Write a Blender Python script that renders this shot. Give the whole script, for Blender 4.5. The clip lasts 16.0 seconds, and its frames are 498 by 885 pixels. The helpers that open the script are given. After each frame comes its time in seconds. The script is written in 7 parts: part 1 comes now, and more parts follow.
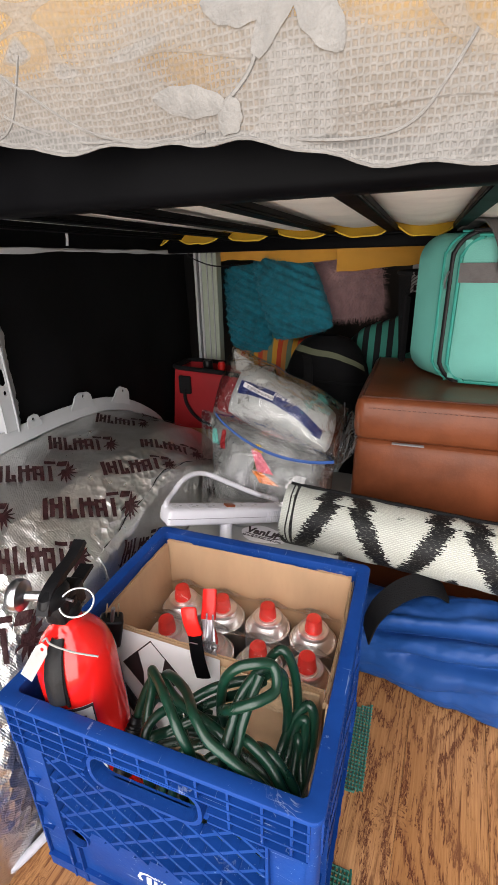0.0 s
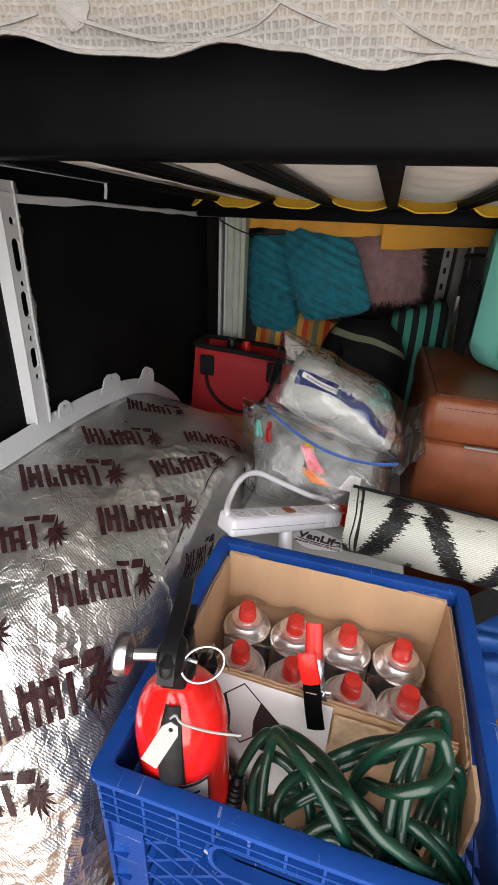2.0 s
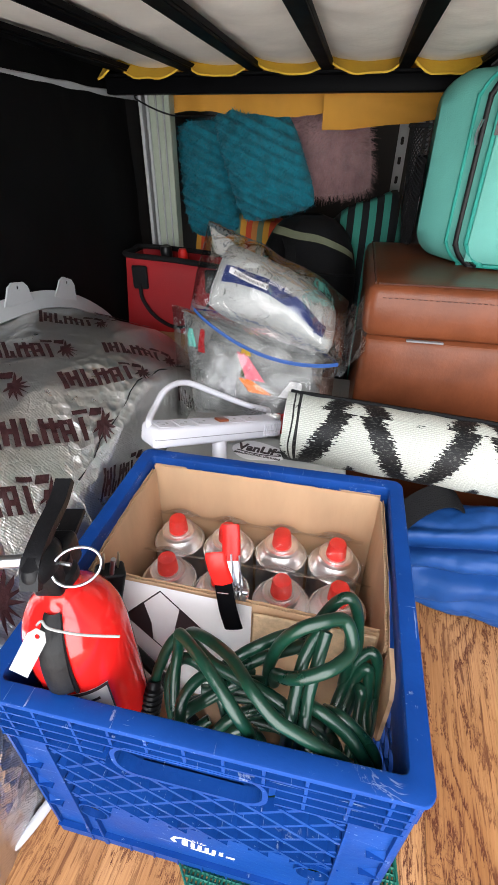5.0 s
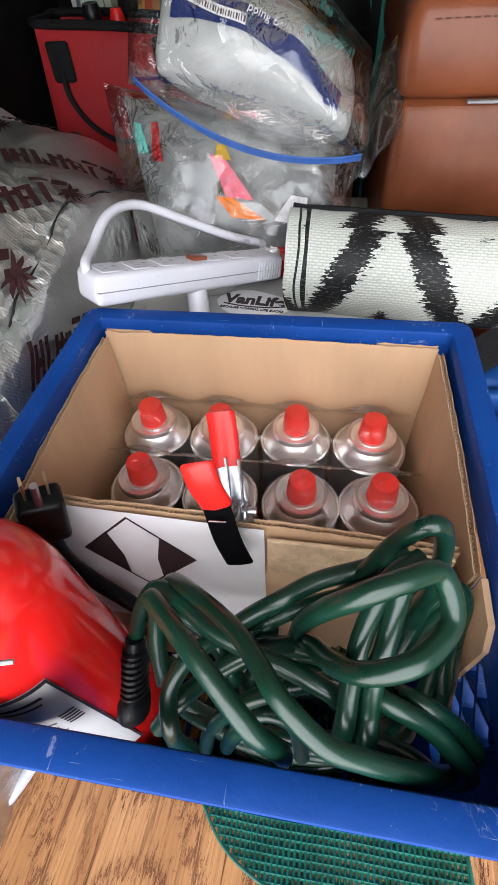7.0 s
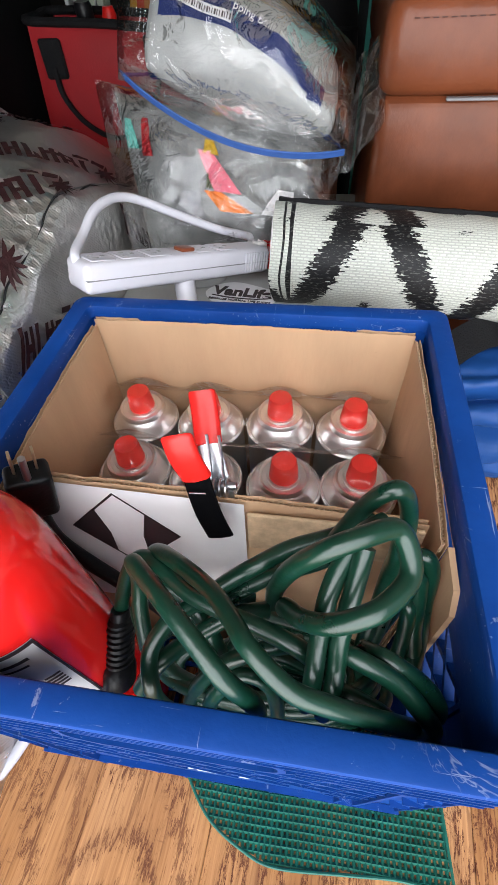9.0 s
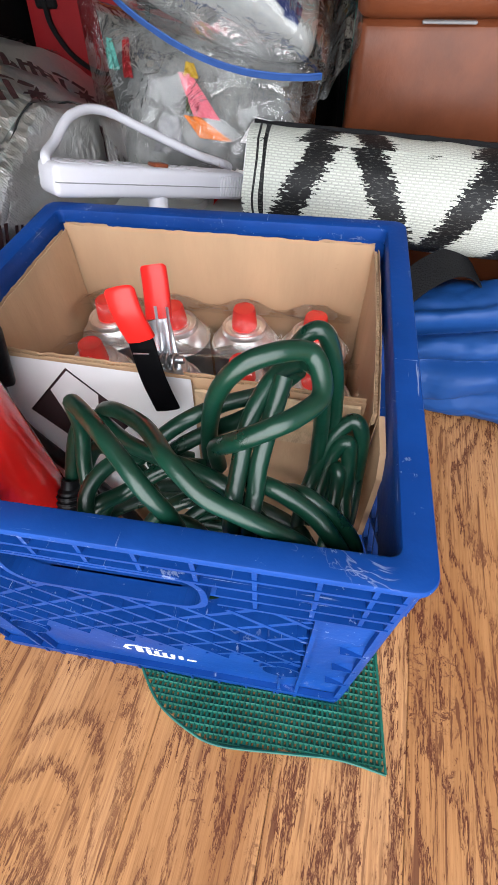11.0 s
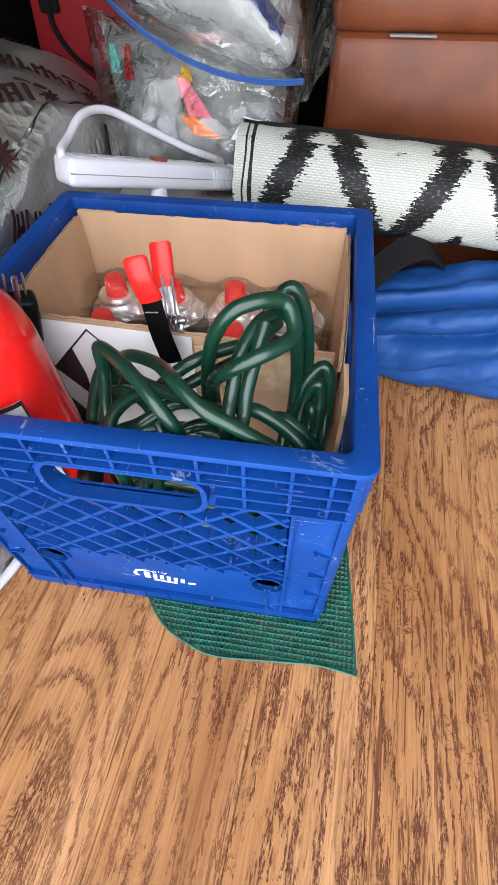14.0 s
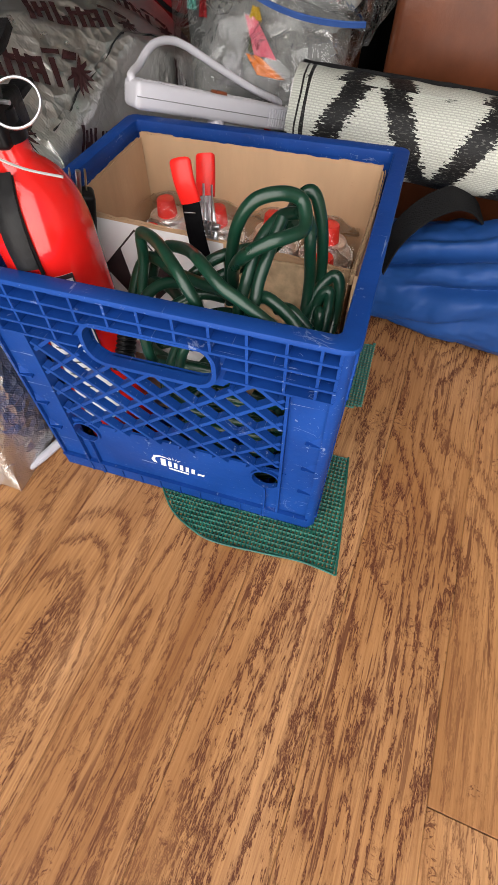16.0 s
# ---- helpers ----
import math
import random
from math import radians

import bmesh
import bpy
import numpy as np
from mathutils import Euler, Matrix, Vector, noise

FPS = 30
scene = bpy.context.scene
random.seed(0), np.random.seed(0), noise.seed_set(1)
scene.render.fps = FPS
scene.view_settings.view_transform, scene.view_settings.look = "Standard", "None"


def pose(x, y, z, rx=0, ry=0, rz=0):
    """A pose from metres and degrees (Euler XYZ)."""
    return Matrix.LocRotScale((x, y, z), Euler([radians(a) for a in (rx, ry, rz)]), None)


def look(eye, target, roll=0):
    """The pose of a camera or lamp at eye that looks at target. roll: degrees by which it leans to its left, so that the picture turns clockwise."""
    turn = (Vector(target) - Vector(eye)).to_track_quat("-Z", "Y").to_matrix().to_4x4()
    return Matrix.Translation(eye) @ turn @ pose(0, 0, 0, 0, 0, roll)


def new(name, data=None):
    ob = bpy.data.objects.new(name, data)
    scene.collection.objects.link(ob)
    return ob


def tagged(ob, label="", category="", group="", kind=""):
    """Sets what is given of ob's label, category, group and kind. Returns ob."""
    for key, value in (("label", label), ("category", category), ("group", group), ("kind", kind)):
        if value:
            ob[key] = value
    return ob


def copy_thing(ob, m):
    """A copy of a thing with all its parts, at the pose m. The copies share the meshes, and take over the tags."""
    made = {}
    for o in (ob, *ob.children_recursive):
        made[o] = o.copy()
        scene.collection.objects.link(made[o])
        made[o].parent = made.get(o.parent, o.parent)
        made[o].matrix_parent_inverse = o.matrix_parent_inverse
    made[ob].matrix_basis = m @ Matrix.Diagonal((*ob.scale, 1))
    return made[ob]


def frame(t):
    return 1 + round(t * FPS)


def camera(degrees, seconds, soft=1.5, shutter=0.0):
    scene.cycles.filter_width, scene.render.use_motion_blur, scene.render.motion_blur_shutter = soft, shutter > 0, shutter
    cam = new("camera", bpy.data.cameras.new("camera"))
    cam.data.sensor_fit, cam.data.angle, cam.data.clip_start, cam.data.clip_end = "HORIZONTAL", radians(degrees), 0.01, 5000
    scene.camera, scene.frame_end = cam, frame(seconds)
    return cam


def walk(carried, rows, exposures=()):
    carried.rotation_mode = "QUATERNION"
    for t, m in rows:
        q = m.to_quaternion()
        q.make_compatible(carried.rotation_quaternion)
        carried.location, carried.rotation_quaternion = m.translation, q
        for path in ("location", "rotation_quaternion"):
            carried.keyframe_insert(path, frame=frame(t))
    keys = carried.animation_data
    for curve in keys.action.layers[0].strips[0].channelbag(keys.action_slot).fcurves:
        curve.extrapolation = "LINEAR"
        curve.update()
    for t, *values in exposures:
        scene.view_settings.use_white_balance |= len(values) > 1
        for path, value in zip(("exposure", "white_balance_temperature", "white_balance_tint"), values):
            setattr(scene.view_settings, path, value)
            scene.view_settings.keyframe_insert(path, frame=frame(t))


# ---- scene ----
cam = camera(58.0, 16.0, soft=1.1)
PATH = [
    (0, (0.194, -0.209, 0.679), (-0.458, 1.526, -0.071), -1.4),
    (0.5, (0.044, -0.167, 0.687), (-0.56, 1.562, -0.119), -0.4),
    (1, (-0.02, -0.169, 0.689), (-0.579, 1.564, -0.139), 1.1),
    (1.5, (-0.02, -0.171, 0.694), (-0.556, 1.558, -0.155), 2.4),
    (2, (0.004, -0.169, 0.684), (-0.462, 1.572, -0.183), 2.7),
    (2.5, (0.051, -0.153, 0.671), (-0.318, 1.609, -0.201), 2.4),
    (3, (0.089, -0.149, 0.658), (-0.202, 1.617, -0.235), 2.6),
    (3.5, (0.087, -0.152, 0.647), (-0.162, 1.601, -0.283), 2.6),
    (4, (0.088, -0.148, 0.641), (-0.15, 1.593, -0.314), 2.4),
    (4.5, (0.096, -0.142, 0.636), (-0.205, 1.56, -0.371), 1.8),
    (4.7, (0.088, -0.14, 0.633), (-0.247, 1.538, -0.403), 1.4),
    (6.8, (0.045, 0.002, 0.504), (-0.236, 1.262, -1.022), -5.0),
    (7, (0.047, -0.001, 0.507), (-0.227, 1.262, -1.019), -4.8),
    (7.5, (0.055, -0.009, 0.517), (-0.196, 1.264, -1.005), -4.0),
    (8, (0.058, -0.015, 0.518), (-0.188, 1.266, -0.998), -3.9),
    (8.5, (0.06, -0.014, 0.513), (-0.198, 1.258, -1.008), -4.4),
    (8.7, (0.06, -0.014, 0.511), (-0.196, 1.254, -1.013), -4.4),
    (10.8, (0.085, -0.098, 0.47), (-0.216, 1.157, -1.058), -1.9),
    (11, (0.103, -0.078, 0.468), (-0.136, 1.147, -1.095), -1.8),
    (11.5, (0.1, -0.071, 0.461), (-0.061, 1.141, -1.122), -1.0),
    (12, (0.103, -0.07, 0.464), (-0.014, 1.12, -1.139), -1.1),
    (12.5, (0.133, -0.066, 0.463), (0.07, 1.108, -1.155), -0.4),
    (13, (0.142, -0.069, 0.453), (0.1, 1.092, -1.175), 0.6),
    (13.5, (0.11, -0.091, 0.463), (0.018, 1.101, -1.141), 0.9),
    (14, (0.117, -0.151, 0.494), (-0.085, 1.068, -1.078), -0.8),
    (14.5, (0.209, -0.241, 0.475), (-0.124, 0.987, -1.068), -3.5),
    (15, (0.255, -0.287, 0.488), (-0.154, 0.91, -1.062), -5.3),
    (15.5, (0.224, -0.262, 0.5), (-0.203, 0.908, -1.066), -5.0),
    (16, (0.164, -0.233, 0.488), (-0.189, 0.878, -1.137), -0.2),
]
walk(cam, [(t, look(eye, target, roll)) for t, eye, target, roll in PATH], exposures=[(0.0, 0.17, 6800, 13), (2.0, 0.15, 6750, 12), (3.0, 0.50, 6480, 11), (3.5, 0.58, 6350, 10), (4.7, 0.60, 6350, 10), (6.8, 0.42, 6250, 10), (8.7, 0.4, 6250, 10), (12.0, 0.35, 6200, 10), (13.5, 0.35, 6200, 10), (14.5, 0.33, 5950, 10), (15.2, 0.22, 5900, 10), (16.0, -0.15, 6900, 12)])

# ---- light ----
world = bpy.data.worlds.new("sky")
scene.world = world
world.use_nodes = True
wn = world.node_tree.nodes
sky = wn.new("ShaderNodeTexSky")
sky.sky_type, sky.sun_disc, sky.sun_elevation, sky.sun_rotation = "NISHITA", False, radians(48), radians(200)
wn["Background"].inputs[1].default_value = 0.10
world.node_tree.links.new(sky.outputs[0], wn["Background"].inputs[0])

# overcast daylight through the wide open door behind the camera
door_light = bpy.data.lights.new("door_daylight", "AREA")
door_light.shape, door_light.size, door_light.size_y = "RECTANGLE", 3.8, 5.0
door_light.energy, door_light.color = 265.0, (1.0, 0.985, 0.965)
door_ob = new("door_daylight", door_light)
door_ob.matrix_world = look((0.15, -2.0, 0.95), (0.15, 0.4, 0.45))

# cab window daylight from the far end
cab_light = bpy.data.lights.new("cab_daylight", "AREA")
cab_light.shape, cab_light.size, cab_light.size_y = "RECTANGLE", 1.3, 0.5
cab_light.energy, cab_light.color = 11.0, (0.95, 0.98, 1.0)
cab_ob = new("cab_daylight", cab_light)
cab_ob.matrix_world = look((0.45, 2.10, 1.15), (0.3, 1.0, 0.5))


# ---- materials ----
def shader(name):
    m = bpy.data.materials.new(name)
    m.use_nodes = True
    t = m.node_tree
    return m, t.nodes, t.links, t.nodes["Principled BSDF"]


def ramp(nodes, stops):
    r = nodes.new("ShaderNodeValToRGB")
    while len(r.color_ramp.elements) < len(stops):
        r.color_ramp.elements.new(0.5)
    for e, (p, c) in zip(r.color_ramp.elements, stops):
        e.position, e.color = p, (*c, 1)
    return r


def noise_node(nodes, links, scale, detail=4, rough=0.55, coord="Object", stretch=None, distort=0.0):
    tc = nodes.new("ShaderNodeTexCoord")
    n = nodes.new("ShaderNodeTexNoise")
    n.inputs["Scale"].default_value, n.inputs["Detail"].default_value = scale, detail
    n.inputs["Roughness"].default_value, n.inputs["Distortion"].default_value = rough, distort
    if stretch:
        mp = nodes.new("ShaderNodeMapping")
        mp.inputs["Scale"].default_value = stretch
        links.new(tc.outputs[coord], mp.inputs[0])
        links.new(mp.outputs[0], n.inputs["Vector"])
    else:
        links.new(tc.outputs[coord], n.inputs["Vector"])
    return n


def math_node(nodes, links, op, a, b=None, c=None):
    n = nodes.new("ShaderNodeMath")
    n.operation = op
    for i, v in enumerate((a, b, c)):
        if v is None:
            continue
        if isinstance(v, (int, float)):
            n.inputs[i].default_value = v
        else:
            links.new(v, n.inputs[i])
    return n.outputs[0]


def mix_rgb(nodes, links, fac, a, b):
    n = nodes.new("ShaderNodeMix")
    n.data_type = "RGBA"
    if isinstance(fac, (int, float)):
        n.inputs[0].default_value = fac
    else:
        links.new(fac, n.inputs[0])
    for i, v in ((6, a), (7, b)):
        if isinstance(v, tuple):
            n.inputs[i].default_value = (*v, 1)
        else:
            links.new(v, n.inputs[i])
    return n.outputs[2]


def add_bump(nodes, links, b, height, strength, dist=0.002):
    n = nodes.new("ShaderNodeBump")
    n.inputs["Strength"].default_value, n.inputs["Distance"].default_value = strength, dist
    links.new(height, n.inputs["Height"])
    links.new(n.outputs[0], b.inputs["Normal"])
    return n


def mat(name, col, rough=0.5, metal=0.0, var=0.15, vscale=25, bump=0.15, bscale=250, spec=0.5, wear=None, stretch=None, sheen=0.0):
    """A surface with two scales of variation: broad stains and fine relief; wear: a colour of scuffs."""
    m, nd, lk, b = shader(name)
    n1 = noise_node(nd, lk, vscale, 5, stretch=stretch)
    lo, hi = [tuple(max(0, c * (1 + s * var)) for c in col) for s in (-1, 1)]
    r = ramp(nd, [(0.3, lo), (0.7, hi)])
    lk.new(n1.outputs["Fac"], r.inputs[0])
    out = r.outputs[0]
    if wear:
        n3 = noise_node(nd, lk, 85, 9, 0.8, stretch=(1, 1, 2.2), distort=1.5)
        w = ramp(nd, [(0.63, (0, 0, 0)), (0.68, (1, 1, 1))])
        lk.new(n3.outputs["Fac"], w.inputs[0])
        f = math_node(nd, lk, "MULTIPLY", w.outputs[0], 0.45)
        out = mix_rgb(nd, lk, f, out, wear)
    lk.new(out, b.inputs["Base Color"])
    n2 = noise_node(nd, lk, bscale, 3, stretch=stretch)
    add_bump(nd, lk, b, n2.outputs["Fac"], bump)
    rr = nd.new("ShaderNodeMapRange")
    rr.inputs["To Min"].default_value, rr.inputs["To Max"].default_value = rough * 0.8, min(1, rough * 1.2)
    lk.new(n1.outputs["Fac"], rr.inputs[0])
    lk.new(rr.outputs[0], b.inputs["Roughness"])
    b.inputs["Metallic"].default_value = metal
    b.inputs["Specular IOR Level"].default_value = spec
    b.inputs["Sheen Weight"].default_value = sheen
    return m


def crate_mat():
    """Blue moulded plastic with pale nicks and long fine scratches."""
    m, nd, lk, b = shader("blue_polyethylene")
    n1 = noise_node(nd, lk, 14, 5)
    base = ramp(nd, [(0.3, (0.004, 0.036, 0.190)), (0.7, (0.007, 0.056, 0.270))])
    lk.new(n1.outputs["Fac"], base.inputs[0])
    nick = noise_node(nd, lk, 100, 6, 0.7, distort=0.6)
    where = noise_node(nd, lk, 22, 3)
    nk = ramp(nd, [(0.730, (0, 0, 0)), (0.770, (1, 1, 1))])
    lk.new(math_node(nd, lk, "MULTIPLY_ADD", where.outputs["Fac"], 0.24, math_node(nd, lk, "MULTIPLY", nick.outputs["Fac"], 0.93)), nk.inputs[0])
    s1 = noise_node(nd, lk, 60, 4, 0.6, stretch=(0.25, 6, 6), distort=0.5)
    s2 = noise_node(nd, lk, 60, 4, 0.6, stretch=(6, 0.25, 6), distort=0.5)
    sc = ramp(nd, [(0.675, (0, 0, 0)), (0.71, (1, 1, 1))])
    lk.new(math_node(nd, lk, "MAXIMUM", s1.outputs["Fac"], s2.outputs["Fac"]), sc.inputs[0])
    curl = noise_node(nd, lk, 30, 4, 0.6, distort=1.0)
    cw = ramp(nd, [(0.0, (1, 1, 1)), (0.012, (0, 0, 0))])
    lk.new(math_node(nd, lk, "ABSOLUTE", math_node(nd, lk, "SUBTRACT", curl.outputs["Fac"], 0.56)), cw.inputs[0])
    some = ramp(nd, [(0.60, (0, 0, 0)), (0.66, (0.30, 0.30, 0.30))])
    lk.new(noise_node(nd, lk, 16, 3).outputs["Fac"], some.inputs[0])
    scuff = math_node(nd, lk, "MULTIPLY", cw.outputs[0], some.outputs[0])
    f = math_node(nd, lk, "MAXIMUM", math_node(nd, lk, "MAXIMUM", scuff, math_node(nd, lk, "MULTIPLY", nk.outputs[0], 0.32)), math_node(nd, lk, "MULTIPLY", sc.outputs[0], 0.40))
    b.inputs["Specular IOR Level"].default_value = 0.14
    lk.new(mix_rgb(nd, lk, f, base.outputs[0], (0.46, 0.52, 0.66)), b.inputs["Base Color"])
    rg = math_node(nd, lk, "MULTIPLY_ADD", n1.outputs["Fac"], 0.25, 0.36)
    lk.new(math_node(nd, lk, "ADD", rg, math_node(nd, lk, "MULTIPLY", f, 0.3)), b.inputs["Roughness"])
    n2 = noise_node(nd, lk, 150, 4)
    add_bump(nd, lk, b, math_node(nd, lk, "ADD", n2.outputs["Fac"], math_node(nd, lk, "MULTIPLY", n1.outputs["Fac"], 2.0)), 0.16)
    return m


def film_mat(name, tint=(1.0, 1.0, 1.0), clear=0.8, rough=0.12, wrinkle=0.8, wscale=28, gloss=0.9):
    """Clear crinkled plastic film: see-through with sharp gloss."""
    m, nd, lk, b = shader(name)
    n = noise_node(nd, lk, wscale, 3, 0.5, distort=1.2)
    bp = nd.new("ShaderNodeBump")
    bp.inputs["Strength"].default_value, bp.inputs["Distance"].default_value = wrinkle, 0.006
    lk.new(n.outputs["Fac"], bp.inputs["Height"])
    tr = nd.new("ShaderNodeBsdfTransparent")
    tr.inputs[0].default_value = (*tint, 1)
    gl = nd.new("ShaderNodeBsdfGlossy")
    gl.inputs["Roughness"].default_value = rough
    lk.new(bp.outputs[0], gl.inputs["Normal"])
    df = nd.new("ShaderNodeBsdfTranslucent")
    df.inputs[0].default_value = (0.8, 0.8, 0.8, 1)
    haze = nd.new("ShaderNodeMixShader")
    haze.inputs[0].default_value = 1 - clear
    lk.new(tr.outputs[0], haze.inputs[1])
    lk.new(df.outputs[0], haze.inputs[2])
    fr = nd.new("ShaderNodeFresnel")
    fr.inputs[0].default_value = 1.5
    lk.new(bp.outputs[0], fr.inputs["Normal"])
    fac = math_node(nd, lk, "MINIMUM", math_node(nd, lk, "MULTIPLY_ADD", fr.outputs[0], gloss, 0.01), 0.55)
    mx = nd.new("ShaderNodeMixShader")
    lk.new(fac, mx.inputs[0])
    lk.new(haze.outputs[0], mx.inputs[1])
    lk.new(gl.outputs[0], mx.inputs[2])
    lk.new(mx.outputs[0], nd["Material Output"].inputs[0])
    return m


def hickory_mat():
    m, nd, lk, b = shader("hickory_laminate")
    tc = nd.new("ShaderNodeTexCoord")
    oi = nd.new("ShaderNodeObjectInfo")
    off = nd.new("ShaderNodeVectorMath")
    off.operation = "SCALE"
    off.inputs[0].default_value = (3.7, 9.1, 0)
    lk.new(oi.outputs["Random"], off.inputs["Scale"])
    add = nd.new("ShaderNodeVectorMath")
    lk.new(tc.outputs["Object"], add.inputs[0])
    lk.new(off.outputs[0], add.inputs[1])

    def tex(scale, stretch, detail, distort, rough=0.6):
        mp = nd.new("ShaderNodeMapping")
        mp.inputs["Scale"].default_value = stretch
        lk.new(add.outputs[0], mp.inputs[0])
        n = nd.new("ShaderNodeTexNoise")
        n.inputs["Scale"].default_value, n.inputs["Detail"].default_value = scale, detail
        n.inputs["Roughness"].default_value, n.inputs["Distortion"].default_value = rough, distort
        lk.new(mp.outputs[0], n.inputs["Vector"])
        return n.outputs["Fac"]

    def mul(a, c):
        return math_node(nd, lk, "MULTIPLY", a, c)

    def step(value, stops):
        r = ramp(nd, [(p, (c, c, c)) for p, c in stops])
        lk.new(value, r.inputs[0])
        return r.outputs[0]

    broad = tex(9, (1, 0.16, 1), 4, 0.5)
    fine = tex(420, (1, 0.022, 1), 4, 0.2, 0.7)
    field = tex(4.6, (1, 0.19, 1), 2.5, 0.9, 0.47)
    jag = tex(330, (1, 0.16, 1), 5, 0.3, 0.8)
    # growth rings: contours of a stretched field, sharp on one side, broken into fine pores
    ring = math_node(nd, lk, "FRACT", math_node(nd, lk, "ADD", mul(field, 27.0), mul(jag, 2.0)))
    late = step(ring, [(0.0, 1.0), (0.13, 0.95), (0.24, 0.22), (0.46, 0.0), (0.95, 0.0), (1.0, 1.0)])
    porous = step(tex(300, (1, 0.10, 1), 5, 0.7, 0.75), [(0.41, 0.0), (0.46, 1.0)])
    strength = step(tex(6, (1, 0.30, 1), 3, 0.6), [(0.36, 0.30), (0.54, 1.0)])
    lines = step(tex(210, (1, 0.045, 1), 5, 0.7, 0.72), [(0.545, 0.0), (0.580, 1.0)])
    where = step(tex(13, (1, 0.22, 1), 3, 0.5), [(0.40, 0.10), (0.56, 1.0)])
    # chatter across the grain and smoky clusters
    chatter = step(tex(120, (0.8, 1.1, 1), 5, 1.8, 0.75), [(0.530, 0.0), (0.585, 1.0)])
    spots = step(tex(17, (1, 0.40, 1), 3, 0.7), [(0.57, 0.0), (0.63, 1.0)])
    streak = mul(mul(late, porous), strength)
    streak = math_node(nd, lk, "MAXIMUM", streak, mul(mul(lines, where), 0.80))
    streak = math_node(nd, lk, "MAXIMUM", streak, mul(mul(chatter, spots), 0.85))
    base = ramp(nd, [(0.28, (0.36, 0.160, 0.058)), (0.5, (0.56, 0.280, 0.114)), (0.72, (0.71, 0.392, 0.190))])
    lk.new(broad, base.inputs[0])
    tint = mix_rgb(nd, lk, mul(step(fine, [(0.38, 0.0), (0.66, 1.0)]), 0.62), base.outputs[0], (0.27, 0.112, 0.044))
    tint = mix_rgb(nd, lk, mul(late, mul(strength, 0.30)), tint, (0.24, 0.088, 0.034))
    tint = mix_rgb(nd, lk, mul(oi.outputs["Random"], 0.16), tint, (0.28, 0.12, 0.04))
    col = mix_rgb(nd, lk, mul(streak, 0.92), tint, (0.076, 0.015, 0.010))
    lk.new(col, b.inputs["Base Color"])
    b.inputs["Specular IOR Level"].default_value = 0.18
    rg = math_node(nd, lk, "MULTIPLY_ADD", streak, 0.3, 0.38)
    lk.new(rg, b.inputs["Roughness"])
    h = math_node(nd, lk, "SUBTRACT", math_node(nd, lk, "MULTIPLY", fine, 0.3), streak)
    add_bump(nd, lk, b, h, 0.4, 0.0012)
    return m


def foil_mat():
    m, nd, lk, b = shader("butyl_foil")
    n1 = noise_node(nd, lk, 9, 4)
    r = ramp(nd, [(0.35, (0.64, 0.63, 0.61)), (0.7, (0.86, 0.86, 0.85))])
    lk.new(n1.outputs["Fac"], r.inputs[0])
    lk.new(r.outputs[0], b.inputs["Base Color"])
    b.inputs["Metallic"].default_value = 0.94
    n2 = noise_node(nd, lk, 22, 5, 0.65)
    rr = nd.new("ShaderNodeMapRange")
    rr.inputs["To Min"].default_value, rr.inputs["To Max"].default_value = 0.20, 0.42
    lk.new(n2.outputs["Fac"], rr.inputs[0])
    lk.new(rr.outputs[0], b.inputs["Roughness"])
    tc = nd.new("ShaderNodeTexCoord")
    # fine woven emboss and rolled-down scales
    w = nd.new("ShaderNodeTexWave")
    w.inputs["Scale"].default_value, w.inputs["Distortion"].default_value = 170, 2.5
    w.bands_direction = "DIAGONAL"
    lk.new(tc.outputs["Object"], w.inputs["Vector"])
    v = nd.new("ShaderNodeTexVoronoi")
    v.inputs["Scale"].default_value = 75
    lk.new(tc.outputs["Object"], v.inputs["Vector"])
    mask = ramp(nd, [(0.5, (0, 0, 0)), (0.62, (1, 1, 1))])
    n3 = noise_node(nd, lk, 7, 2)
    lk.new(n3.outputs["Fac"], mask.inputs[0])
    vv = math_node(nd, lk, "MULTIPLY", math_node(nd, lk, "MULTIPLY", v.outputs["Distance"], 1.9), mask.outputs[0])
    cr = nd.new("ShaderNodeTexVoronoi")
    cr.feature = "DISTANCE_TO_EDGE"
    cr.inputs["Scale"].default_value = 34
    wp = noise_node(nd, lk, 30, 3, 0.6)
    wv = nd.new("ShaderNodeVectorMath")
    wv.operation = "MULTIPLY_ADD"
    wv.inputs[1].default_value = (0.03, 0.03, 0.03)
    lk.new(wp.outputs["Color"], wv.inputs[0])
    lk.new(tc.outputs["Object"], wv.inputs[2])
    lk.new(wv.outputs[0], cr.inputs["Vector"])
    crease = ramp(nd, [(0.0, (0, 0, 0)), (0.05, (1, 1, 1))])
    lk.new(cr.outputs["Distance"], crease.inputs[0])
    h = math_node(nd, lk, "ADD", math_node(nd, lk, "MULTIPLY", w.outputs["Fac"], 0.06), vv)
    h = math_node(nd, lk, "ADD", h, math_node(nd, lk, "MULTIPLY", n2.outputs["Fac"], 1.9))
    h = math_node(nd, lk, "ADD", h, math_node(nd, lk, "MULTIPLY", crease.outputs[0], 0.13))
    fine = noise_node(nd, lk, 150, 3, 0.6)
    h = math_node(nd, lk, "ADD", h, math_node(nd, lk, "MULTIPLY", fine.outputs["Fac"], 0.32))
    add_bump(nd, lk, b, h, 0.80, 0.0032)
    return m


